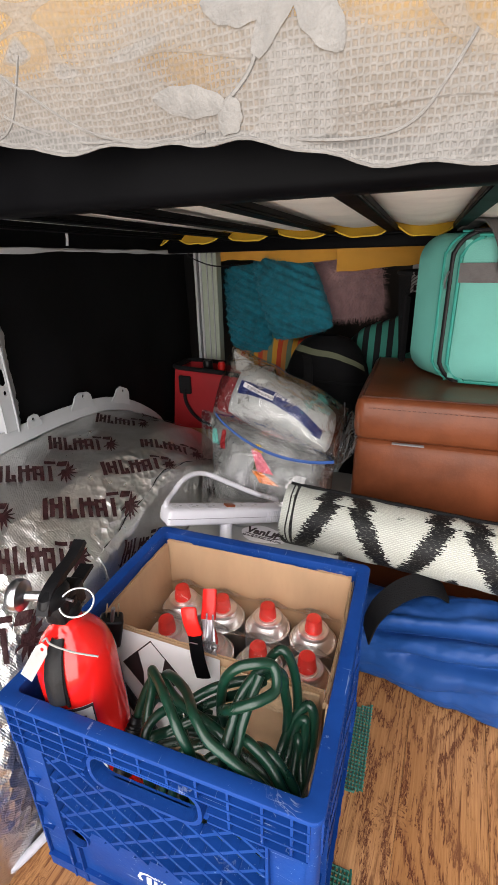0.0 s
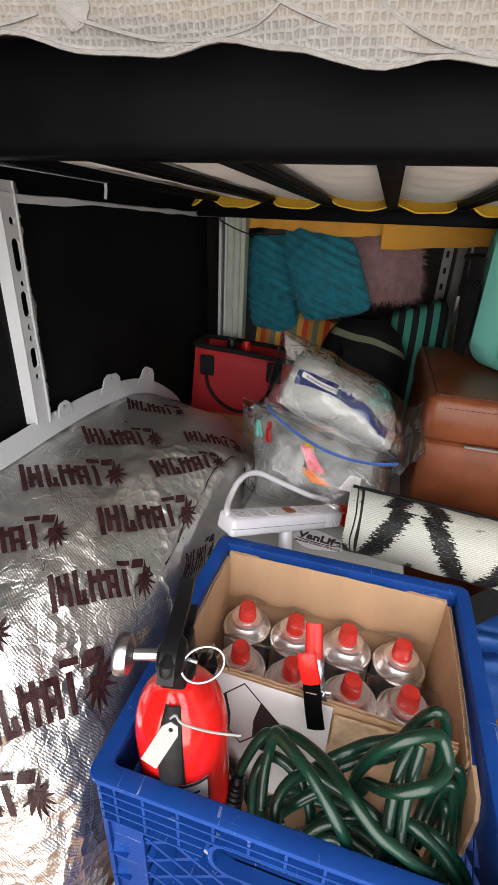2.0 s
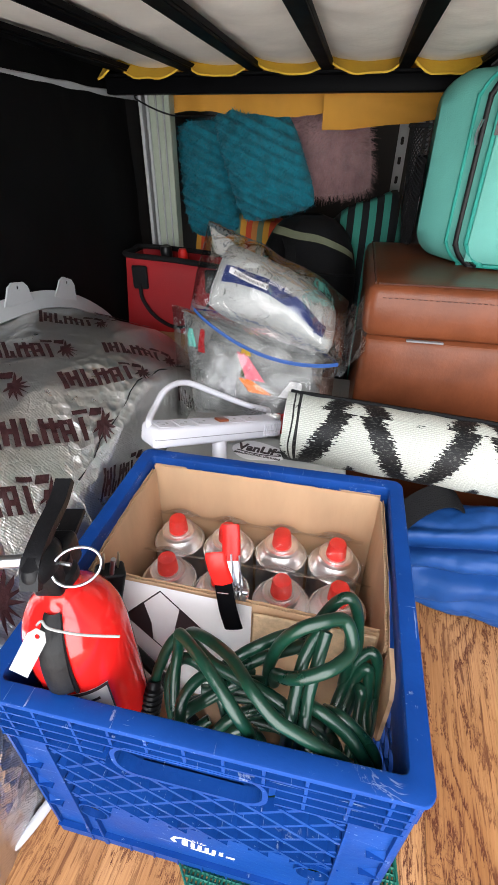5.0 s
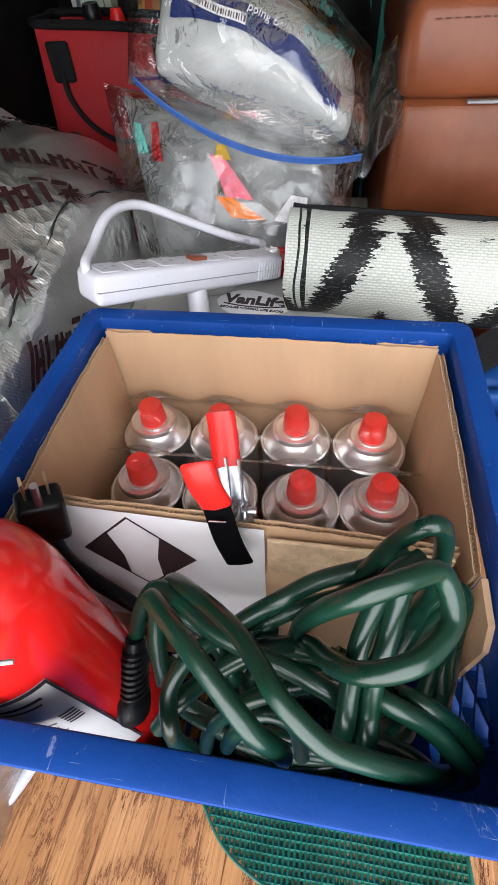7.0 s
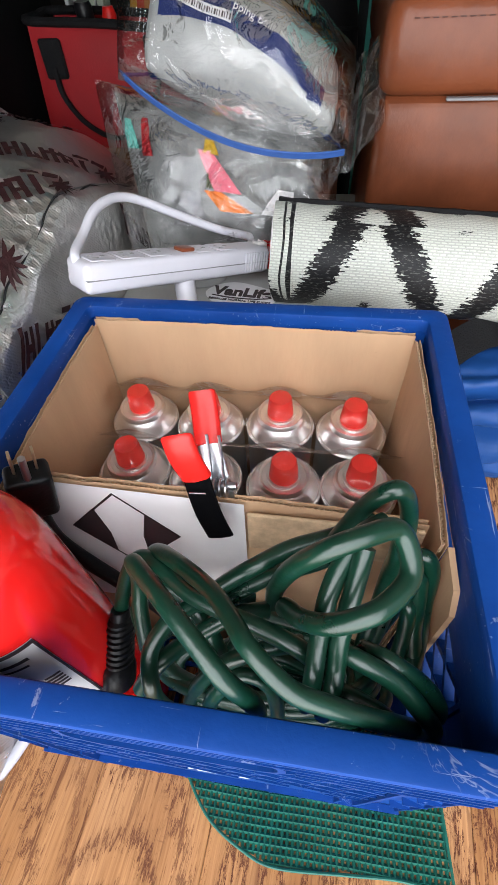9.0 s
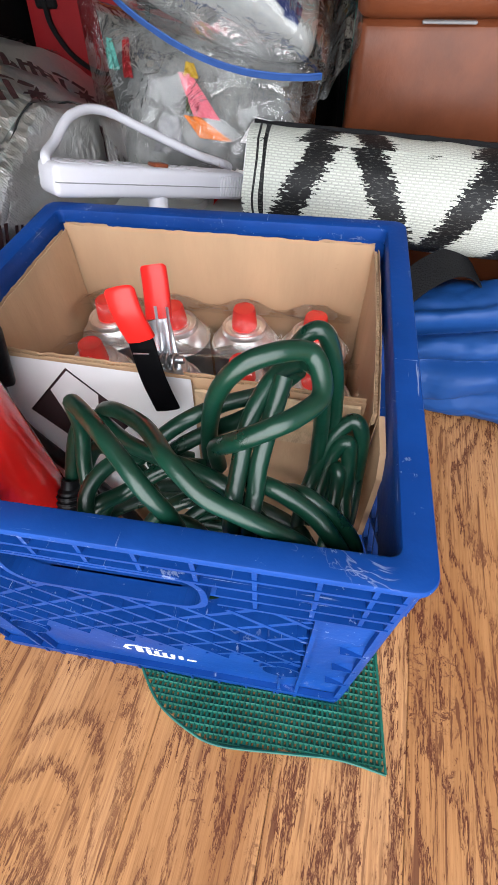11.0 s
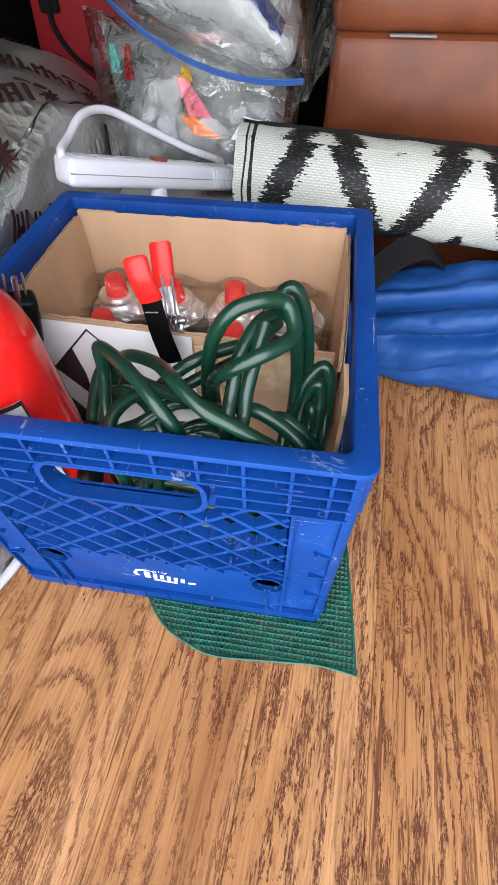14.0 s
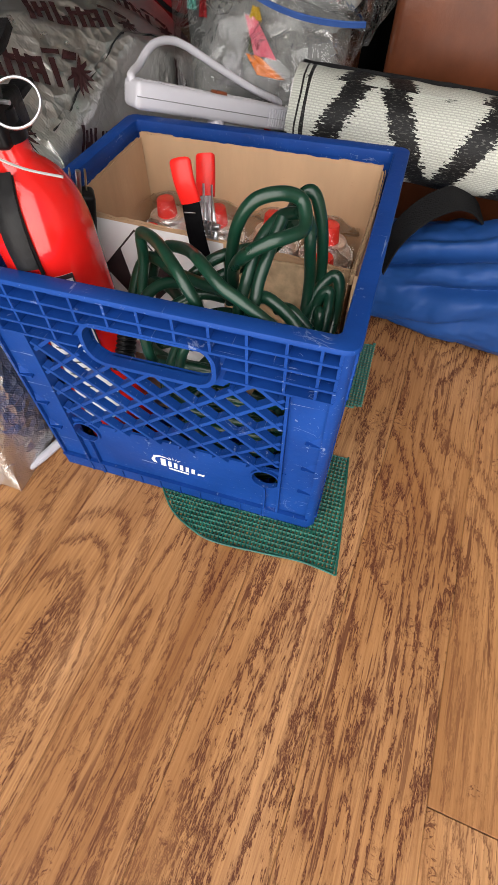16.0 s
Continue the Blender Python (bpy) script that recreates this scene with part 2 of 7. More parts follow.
def lace_mat():
    """Net of fine threads with denser soft motifs; the gaps are open."""
    m, nd, lk, b = shader("white_lace")
    b.inputs["Roughness"].default_value = 0.9
    b.inputs["Specular IOR Level"].default_value = 0.2
    tc = nd.new("ShaderNodeTexCoord")
    mp = nd.new("ShaderNodeMapping")
    mp.inputs["Scale"].default_value = (1.15, 0.02, 1.0)
    lk.new(tc.outputs["Object"], mp.inputs[0])
    v = nd.new("ShaderNodeTexVoronoi")
    v.feature = "DISTANCE_TO_EDGE"
    v.inputs["Scale"].default_value, v.inputs["Randomness"].default_value = 300, 0.30
    lk.new(mp.outputs[0], v.inputs["Vector"])
    n = noise_node(nd, lk, 11, 1.0, 0.3, stretch=(1, 0.2, 1.5), distort=1.2)
    petal = ramp(nd, [(0.60, (0, 0, 0)), (0.63, (1, 1, 1))])
    lk.new(n.outputs["Fac"], petal.inputs[0])
    n2 = noise_node(nd, lk, 7, 1.0, 0.3, stretch=(1, 0.2, 2.2), distort=0.8)
    vine = ramp(nd, [(0.012, (1, 1, 1)), (0.022, (0, 0, 0))])
    lk.new(math_node(nd, lk, "ABSOLUTE", math_node(nd, lk, "SUBTRACT", n2.outputs["Fac"], 0.5)), vine.inputs[0])
    thread = ramp(nd, [(0.12, (1, 1, 1)), (0.30, (0, 0, 0))])
    lk.new(v.outputs["Distance"], thread.inputs[0])
    tcs = nd.new("ShaderNodeSeparateXYZ")
    lk.new(tc.outputs["UV"], tcs.inputs[0])
    dense = ramp(nd, [(0.14, (1, 1, 1)), (0.27, (0, 0, 0))])
    lk.new(math_node(nd, lk, "ADD", tcs.outputs[1], math_node(nd, lk, "MULTIPLY", math_node(nd, lk, "SUBTRACT", n2.outputs["Fac"], 0.5), 0.5)), dense.inputs[0])
    motif = math_node(nd, lk, "MAXIMUM", petal.outputs[0], math_node(nd, lk, "MULTIPLY", vine.outputs[0], 0.8))
    n3 = noise_node(nd, lk, 13, 2.0, 0.5, stretch=(1, 0.2, 1.3), distort=0.6)
    milky = ramp(nd, [(0.44, (0, 0, 0)), (0.56, (1, 1, 1))])
    lk.new(n3.outputs["Fac"], milky.inputs[0])
    net = math_node(nd, lk, "MULTIPLY_ADD", thread.outputs[0], 0.46, 0.14)
    veil = math_node(nd, lk, "MULTIPLY_ADD", thread.outputs[0], 0.12, 0.44)
    haze = nd.new("ShaderNodeMix")
    lk.new(milky.outputs[0], haze.inputs[0])
    lk.new(net, haze.inputs[2])
    lk.new(veil, haze.inputs[3])
    hem = math_node(nd, lk, "LESS_THAN", tcs.outputs[1], 0.010)
    cover = math_node(nd, lk, "MAXIMUM", math_node(nd, lk, "MAXIMUM", haze.outputs[0], math_node(nd, lk, "MULTIPLY", motif, 0.93)), math_node(nd, lk, "MAXIMUM", hem, math_node(nd, lk, "MULTIPLY_ADD", thread.outputs[0], 0.2, math_node(nd, lk, "MULTIPLY", dense.outputs[0], 0.70))))
    weave = noise_node(nd, lk, 260, 2)
    col = ramp(nd, [(0.3, (0.175, 0.167, 0.155)), (0.7, (0.225, 0.216, 0.204))])
    lk.new(weave.outputs["Fac"], col.inputs[0])
    lk.new(col.outputs[0], b.inputs["Base Color"])
    add_bump(nd, lk, b, math_node(nd, lk, "ADD", thread.outputs[0], math_node(nd, lk, "MULTIPLY", motif, 1.5)), 0.5, 0.0012)
    tr = nd.new("ShaderNodeBsdfTransparent")
    mx = nd.new("ShaderNodeMixShader")
    lk.new(cover, mx.inputs[0])
    lk.new(tr.outputs[0], mx.inputs[1])
    lk.new(b.outputs[0], mx.inputs[2])
    lk.new(mx.outputs[0], nd["Material Output"].inputs[0])
    return m


def rug_mat():
    """Woven plastic straw: off-white with jagged black chevrons."""
    m, nd, lk, b = shader("woven_plastic_rug")
    tc = nd.new("ShaderNodeTexCoord")
    sp = nd.new("ShaderNodeSeparateXYZ")
    lk.new(tc.outputs["UV"], sp.inputs[0])
    u, v = sp.outputs[0], sp.outputs[1]
    cell = noise_node(nd, lk, 1.0, 2, 0.6, coord="UV", stretch=(110, 380, 1))
    jag = math_node(nd, lk, "MULTIPLY", math_node(nd, lk, "SUBTRACT", cell.outputs["Fac"], 0.5), 0.22)
    straw = noise_node(nd, lk, 1.0, 2, 0.6, coord="UV", stretch=(170, 520, 1))
    x = math_node(nd, lk, "MULTIPLY_ADD", u, 1 / 0.178, -0.105 / 0.178 + 10.0)
    x = math_node(nd, lk, "ADD", x, jag)
    tri = math_node(nd, lk, "PINGPONG", x, 0.5)
    down = math_node(nd, lk, "SUBTRACT", 0.3236, v)
    ph = math_node(nd, lk, "SUBTRACT", math_node(nd, lk, "ADD", down, 0.063), math_node(nd, lk, "MULTIPLY", tri, 0.32))
    fr = math_node(nd, lk, "FRACT", math_node(nd, lk, "MULTIPLY_ADD", ph, 1 / 0.148, 20.02))
    band = math_node(nd, lk, "LESS_THAN", fr, 0.405)
    ed1 = math_node(nd, lk, "LESS_THAN", math_node(nd, lk, "ABSOLUTE", math_node(nd, lk, "SUBTRACT", u, 0.020)), 0.0022)
    ed2 = math_node(nd, lk, "LESS_THAN", math_node(nd, lk, "ABSOLUTE", math_node(nd, lk, "SUBTRACT", u, 0.012)), 0.0012)
    dark = math_node(nd, lk, "MAXIMUM", band, math_node(nd, lk, "MAXIMUM", ed1, ed2))
    w = nd.new("ShaderNodeTexBrick")
    w.inputs["Scale"].default_value, w.inputs["Mortar Size"].default_value = 1.0, 0.0006
    w.inputs["Brick Width"].default_value, w.inputs["Row Height"].default_value = 0.007, 0.0028
    w.inputs["Color1"].default_value, w.inputs["Color2"].default_value = (1, 1, 1, 1), (0.80, 0.80, 0.80, 1)
    w.inputs["Mortar"].default_value = (0.42, 0.42, 0.42, 1)
    lk.new(tc.outputs["UV"], w.inputs["Vector"])
    fl = math_node(nd, lk, "GREATER_THAN", straw.outputs["Fac"], 0.60)
    dark2 = math_node(nd, lk, "MULTIPLY", dark, math_node(nd, lk, "MULTIPLY_ADD", fl, -0.15, 1.0))
    col = mix_rgb(nd, lk, dark2, (0.62, 0.64, 0.575), (0.009, 0.009, 0.010))
    mul = nd.new("ShaderNodeMix")
    mul.data_type, mul.blend_type = "RGBA", "MULTIPLY"
    mul.inputs[0].default_value = 0.5
    lk.new(col, mul.inputs[6])
    lk.new(w.outputs["Color"], mul.inputs[7])
    lk.new(mul.outputs[2], b.inputs["Base Color"])
    b.inputs["Roughness"].default_value = 0.5
    b.inputs["Specular IOR Level"].default_value = 0.25
    add_bump(nd, lk, b, w.outputs["Fac"], 1.0, -0.0020)
    return m


def stripe_mat(name, colors, width, axis=0, rough=0.9):
    """Knitted cloth with stripes across one axis of its own."""
    m, nd, lk, b = shader(name)
    tc = nd.new("ShaderNodeTexCoord")
    sp = nd.new("ShaderNodeSeparateXYZ")
    lk.new(tc.outputs["UV"], sp.inputs[0])
    n = noise_node(nd, lk, 60, 3)
    s = math_node(nd, lk, "MULTIPLY_ADD", sp.outputs[axis], 1 / (width * len(colors)), 0.0)
    s = math_node(nd, lk, "ADD", s, math_node(nd, lk, "MULTIPLY", n.outputs["Fac"], 0.02))
    s = math_node(nd, lk, "FRACT", s)
    r = nd.new("ShaderNodeValToRGB")
    r.color_ramp.interpolation = "CONSTANT"
    while len(r.color_ramp.elements) < len(colors):
        r.color_ramp.elements.new(0.5)
    for i, (e, c) in enumerate(zip(r.color_ramp.elements, colors)):
        e.position, e.color = i / len(colors), (*c, 1)
    lk.new(s, r.inputs[0])
    lk.new(r.outputs[0], b.inputs["Base Color"])
    b.inputs["Roughness"].default_value = rough
    k = noise_node(nd, lk, 350, 2)
    add_bump(nd, lk, b, k.outputs["Fac"], 0.5, 0.002)
    return m


M_FLOOR = hickory_mat()
M_FOIL = foil_mat()
M_LACE = lace_mat()
M_LACETHREAD = mat("lace_thread", (0.19, 0.182, 0.17), 0.9, var=0.15, vscale=90, bump=0.5, bscale=400)
M_RUG = rug_mat()
M_BLUE = crate_mat()
M_PRINT = mat("dark_maroon_print", (0.030, 0.009, 0.010), 0.5, var=0.3, vscale=90, bump=0.5, bscale=160, spec=0.3)
M_WHITEMETAL = mat("white_body_paint", (0.43, 0.44, 0.455), 0.35, var=0.06, vscale=12, bump=0.05, bscale=120, wear=(0.4, 0.4, 0.38))
M_BLACKCLOTH = mat("black_insulation_cloth", (0.003, 0.003, 0.0035), 0.7, var=0.4, vscale=8, bump=0.6, bscale=14, spec=0.12)
M_DARK = mat("dark_van_lining", (0.012, 0.012, 0.013), 0.85, var=0.3, vscale=6, bump=0.3, bscale=20)
M_BLACKMETAL = mat("black_powder_coat", (0.0025, 0.0025, 0.003), 0.48, var=0.25, vscale=20, bump=0.03, bscale=500, spec=0.035)
M_CARD = mat("corrugated_cardboard", (0.53, 0.342, 0.200), 0.8, var=0.13, vscale=16, bump=0.3, bscale=90, stretch=(1, 1, 0.3), wear=(0.40, 0.24, 0.13))
M_CARDEDGE = mat("torn_cardboard_edge", (0.58, 0.41, 0.25), 0.9, var=0.25, vscale=80, bump=0.5, bscale=300)
M_PAPER = mat("white_printed_card", (0.78, 0.77, 0.77), 0.6, var=0.04, vscale=20, bump=0.08, bscale=120)
M_TAG = mat("grey_white_tag", (0.31, 0.32, 0.31), 0.5, var=0.1, vscale=120, bump=0.1, bscale=200)
M_INK = mat("black_ink", (0.03, 0.018, 0.02), 0.5, var=0.2, vscale=80, bump=0.05)
M_TIN = mat("tinplate", (0.93, 0.92, 0.91), 0.38, metal=1.0, var=0.1, vscale=30, bump=0.05, bscale=200)
M_REDCAP = mat("red_plastic", (0.90, 0.040, 0.028), 0.42, var=0.1, vscale=60, bump=0.08, bscale=300)
M_REDPAINT = mat("red_gloss_enamel", (0.72, 0.014, 0.012), 0.13, var=0.05, vscale=10, bump=0.03, bscale=60, spec=0.7)
M_REDVINYL = mat("red_vinyl_dip", (0.70, 0.016, 0.012), 0.34, var=0.1, vscale=60, bump=0.12, bscale=90, spec=0.35)
M_BLACKPLASTIC = mat("black_plastic", (0.007, 0.007, 0.008), 0.36, var=0.2, vscale=50, bump=0.15, bscale=260, spec=0.2)
M_BLACKBAND = mat("black_strap_plastic", (0.008, 0.008, 0.009), 0.5, var=0.3, vscale=60, bump=0.2, bscale=200, spec=0.25)
M_BRASS = mat("pale_brass", (0.72, 0.62, 0.42), 0.3, metal=1.0, var=0.1, vscale=80)
M_CHROME = mat("zinc_plated_steel", (0.55, 0.56, 0.59), 0.30, metal=1.0, var=0.12, vscale=70, bump=0.08)
M_CORD = mat("green_vinyl_cord", (0.0035, 0.029, 0.016), 0.29, var=0.25, vscale=35, bump=0.14, bscale=120, spec=0.55, wear=(0.06, 0.14, 0.10))
M_WHITEPLASTIC = mat("white_plastic", (0.62, 0.61, 0.66), 0.38, var=0.03, vscale=25, bump=0.04, bscale=250)
M_BIN = mat("frosted_bin_plastic", (0.42, 0.42, 0.40), 0.38, var=0.08, vscale=14, bump=0.1, bscale=90)
M_LEATHER = mat("brown_leatherette", (0.150, 0.043, 0.017), 0.32, var=0.40, vscale=9, bump=0.16, bscale=260, spec=0.28)
M_STITCH = mat("brown_thread", (0.07, 0.022, 0.012), 0.8, var=0.2, vscale=90)
M_MINT = mat("mint_polyester", (0.13, 0.43, 0.37), 0.62, var=0.07, vscale=14, bump=0.3, bscale=500)
M_TEALPIPE = mat("teal_piping", (0.02, 0.30, 0.24), 0.5, var=0.1, vscale=60)
M_GREYWEB = mat("grey_webbing", (0.13, 0.12, 0.12), 0.85, var=0.15, vscale=60, bump=0.6, bscale=400)
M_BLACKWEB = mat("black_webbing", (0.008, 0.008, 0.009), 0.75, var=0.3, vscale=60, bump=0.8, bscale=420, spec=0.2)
M_BLUECLOTH = mat("blue_nylon", (0.011, 0.062, 0.235), 0.5, var=0.10, vscale=9, bump=0.22, bscale=70, spec=0.3)
M_REDCLOTH = mat("red_polyester", (0.34, 0.008, 0.012), 0.7, var=0.12, vscale=10, bump=0.4, bscale=350)
M_BLACKPACK = mat("black_nylon", (0.006, 0.006, 0.007), 0.75, var=0.25, vscale=18, bump=0.5, bscale=60, spec=0.15)
M_OLIVE = mat("olive_nylon", (0.13, 0.14, 0.085), 0.75, var=0.12, vscale=20, bump=0.4, bscale=300)
M_TEALFUR = mat("teal_plush", (0.002, 0.155, 0.215), 0.95, var=0.35, vscale=45, bump=0.8, bscale=120, sheen=0.1)
M_PINKFUR = mat("pink_fur", (0.46, 0.27, 0.28), 0.95, var=0.25, vscale=40, bump=0.8, bscale=150, sheen=0.4)
M_MUSTARD = mat("mustard_cotton", (0.52, 0.25, 0.030), 0.85, var=0.12, vscale=9, bump=0.4, bscale=40)
M_YELLOW = mat("yellow_sheet", (0.58, 0.36, 0.025), 0.8, var=0.12, vscale=12, bump=0.4, bscale=60)
M_TICKING = mat("cream_mattress_cloth", (0.72, 0.68, 0.61), 0.85, var=0.09, vscale=11, bump=0.5, bscale=32)
M_PEACH = mat("peach_sheet", (0.56, 0.33, 0.095), 0.85, var=0.12, vscale=7, bump=0.3, bscale=40)
M_SAGE = mat("sage_vinyl_trim", (0.33, 0.37, 0.30), 0.5, var=0.08, vscale=20, bump=0.1)
M_WOODRAW = mat("raw_pine", (0.45, 0.27, 0.13), 0.75, var=0.2, vscale=14, bump=0.3, bscale=120, stretch=(0.2, 1, 1))
M_MAT = mat("green_pvc_mesh", (0.008, 0.115, 0.080), 0.5, var=0.25, vscale=60, bump=0.25, bscale=300)
M_ZIP = mat("blue_zip_strip", (0.045, 0.11, 0.34), 0.25, var=0.1, vscale=60, bump=0.1)
M_NAVY = mat("navy_print", (0.010, 0.022, 0.11), 0.4, var=0.15, vscale=40)
M_POUCH = mat("white_pouch", (0.38, 0.39, 0.38), 0.42, var=0.14, vscale=22, bump=0.7, bscale=45)
M_WAD = mat("grey_wrapping_paper", (0.19, 0.195, 0.19), 0.3, var=0.5, vscale=26, bump=1.0, bscale=38)
M_AMBER = mat("amber_switch", (0.22, 0.055, 0.02), 0.3)
M_ORANGE = mat("orange_print", (0.80, 0.22, 0.04), 0.4, var=0.15, vscale=40)
M_PINK = mat("pink_print", (0.75, 0.16, 0.22), 0.4, var=0.2, vscale=30)
M_GREY = mat("grey_plastic", (0.22, 0.22, 0.23), 0.5, var=0.1, vscale=30)
M_FILM = film_mat("clear_shrink_film", clear=0.985, rough=0.06, wrinkle=0.45, wscale=42, gloss=0.8)
M_BAG = film_mat("clear_zip_bag", clear=0.98, rough=0.05, wrinkle=1.0, wscale=30, gloss=1.25)
M_STRIPE_GREEN = stripe_mat("green_black_stripes", [(0.05, 0.29, 0.23), (0.008, 0.010, 0.012)], 0.017)
M_STRIPE_ORANGE = stripe_mat("orange_red_stripes", [(0.62, 0.30, 0.035), (0.55, 0.06, 0.02), (0.50, 0.20, 0.05), (0.14, 0.20, 0.13)], 0.015)


# ---- mesh tools ----
BASE = {}


def thing(name, at, label, category, group="", kind=""):
    ob = new(name)
    ob.location = at
    ob.empty_display_size = 0.02
    BASE[ob] = Vector(at)
    return tagged(ob, label, category, group, kind)


def mesh_of(name, bm, material, smooth=True):
    bmesh.ops.recalc_face_normals(bm, faces=bm.faces)
    me = bpy.data.meshes.new(name)
    bm.to_mesh(me)
    bm.free()
    me.materials.append(material)
    if smooth:
        me.polygons.foreach_set("use_smooth", [True] * len(me.polygons))
        me.set_sharp_from_angle(angle=radians(38))
    return me


def part(name, bm, material, parent, label="", smooth=True):
    """Links a bmesh, given in the place's own metres, as one mesh under a thing or a part."""
    base = BASE[parent]
    bmesh.ops.translate(bm, verts=bm.verts, vec=-base)
    ob = new(name, mesh_of(name, bm, material, smooth))
    ob.parent = parent
    BASE[ob] = base
    return tagged(ob, label)


def piece(name, me, parent, m, label=""):
    """A part on shared mesh data, posed from its thing's base."""
    ob = new(name, me)
    ob.parent = parent
    ob.matrix_basis = m
    BASE[ob] = BASE[parent]
    return tagged(ob, label)


def lone(name, bm, material, label="", category="", kind="", group="", smooth=True):
    ob = new(name, mesh_of(name, bm, material, smooth))
    BASE[ob] = Vector((0, 0, 0))
    return tagged(ob, label, category, group, kind)


def add_box(bm, lo, hi, m=None):
    vs = [bm.verts.new(Vector((x, y, z))) for x in (lo[0], hi[0]) for y in (lo[1], hi[1]) for z in (lo[2], hi[2])]
    for a in ((0, 1, 3, 2), (4, 6, 7, 5), (0, 4, 5, 1), (2, 3, 7, 6), (0, 2, 6, 4), (1, 5, 7, 3)):
        bm.faces.new([vs[i] for i in a])
    if m is not None:
        for v in vs:
            v.co = m @ v.co
    return bm


def rbox(lo, hi, r=0.003, seg=2, m=None):
    bm = add_box(bmesh.new(), lo, hi)
    bmesh.ops.bevel(bm, geom=bm.edges[:] + bm.verts[:], offset=r, segments=seg, profile=0.5, affect="EDGES", clamp_overlap=True)
    if m is not None:
        bmesh.ops.transform(bm, matrix=m, verts=bm.verts)
    return bm


def lathe(profile, n=28, m=None, bm=None):
    """Turns (radius, height) pairs round the z axis."""
    bm = bm or bmesh.new()
    rings = []
    for r, z in profile:
        if r < 1e-6:
            rings.append([bm.verts.new((0, 0, z))])
        else:
            rings.append([bm.verts.new((r * math.cos(2 * math.pi * i / n), r * math.sin(2 * math.pi * i / n), z)) for i in range(n)])
    for a, b in zip(rings, rings[1:]):
        for i in range(n):
            j = (i + 1) % n
            if len(a) == 1 and len(b) > 1:
                bm.faces.new((a[0], b[j], b[i]))
            elif len(b) == 1 and len(a) > 1:
                bm.faces.new((a[i], a[j], b[0]))
            elif len(a) > 1:
                bm.faces.new((a[i], a[j], b[j], b[i]))
    if m is not None:
        vs = [v for r in rings for v in r]
        for v in vs:
            v.co = m @ v.co
    return bm


def smooth_path(pts, per=8, closed=False):
    p = [Vector(q) for q in pts]
    n = len(p)
    out = []
    for i in range(n if closed else n - 1):
        if closed:
            a, b, c, d = p[(i - 1) % n], p[i], p[(i + 1) % n], p[(i + 2) % n]
        else:
            a, b, c, d = p[max(i - 1, 0)], p[i], p[i + 1], p[min(i + 2, n - 1)]
        for k in range(per):
            t = k / per
            out.append(0.5 * ((2 * b) + (c - a) * t + (2 * a - 5 * b + 4 * c - d) * t * t + (3 * b - a - 3 * c + d) * t ** 3))
    if not closed:
        out.append(p[-1])
    return out


def tube(pts, r, n=10, per=8, closed=False, bm=None, flat=1.0, straight=False):
    """A round bar along a smooth path."""
    bm = bm or bmesh.new()
    path = [Vector(q) for q in pts] if straight else smooth_path(pts, per, closed)
    up = Vector((0.3, 0.2, 1)).normalized()
    rings = []
    for i, q in enumerate(path):
        a = path[i - 1] if i or closed else path[0]
        b = path[(i + 1) % len(path)] if i < len(path) - 1 or closed else path[-1]
        d = (b - a).normalized()
        side = d.cross(up)
        if side.length < 1e-4:
            side = d.cross(Vector((1, 0, 0)))
        side.normalize()
        up = side.cross(d).normalized()
        rings.append([bm.verts.new(q + r * (math.cos(2 * math.pi * k / n) * side + flat * math.sin(2 * math.pi * k / n) * up)) for k in range(n)])
    pairs = list(zip(rings, rings[1:]))
    if closed:
        pairs.append((rings[-1], rings[0]))
    for a, b in pairs:
        for k in range(n):
            j = (k + 1) % n
            bm.faces.new((a[k], a[j], b[j], b[k]))
    if not closed:
        bm.faces.new(rings[0])
        bm.faces.new(rings[-1][::-1])
    return bm


def ribbon(pts, width_dir, width, thick, per=6, bm=None):
    """A flat strap along a path, wide along width_dir."""
    bm = bm or bmesh.new()
    path = smooth_path(pts, per)
    w = Vector(width_dir).normalized() * width / 2
    rings = []
    for i, q in enumerate(path):
        d = (path[min(i + 1, len(path) - 1)] - path[max(i - 1, 0)]).normalized()
        nrm = d.cross(w).normalized() * thick / 2
        rings.append([bm.verts.new(q + s * w + t * nrm) for s, t in ((-1, -1), (1, -1), (1, 1), (-1, 1))])
    for a, b in zip(rings, rings[1:]):
        for k in range(4):
            bm.faces.new((a[k], a[(k + 1) % 4], b[(k + 1) % 4], b[k]))
    bm.faces.new(rings[0])
    bm.faces.new(rings[-1][::-1])
    return bm


def surf(fn, nu, nv, su=1.0, sv=1.0, thick=0.0, close_u=False):
    """A sheet from fn(u, v); its UVs run in metres when su and sv are its lengths."""
    bm = bmesh.new()
    uv = bm.loops.layers.uv.new("UVMap")
    g = [[bm.verts.new(fn(i / nu, j / nv)) for j in range(nv + 1)] for i in range(nu + (0 if close_u else 1))]
    for i in range(nu):
        for j in range(nv):
            a, b = g[i], g[(i + 1) % len(g)]
            f = bm.faces.new((a[j], b[j], b[j + 1], a[j + 1]))
            for lp, (uu, vv) in zip(f.loops, ((i, j), (i + 1, j), (i + 1, j + 1), (i, j + 1))):
                lp[uv].uv = (uu / nu * su, vv / nv * sv)
    if thick:
        bm.normal_update()
        bmesh.ops.solidify(bm, geom=bm.faces[:], thickness=thick)
    return bm


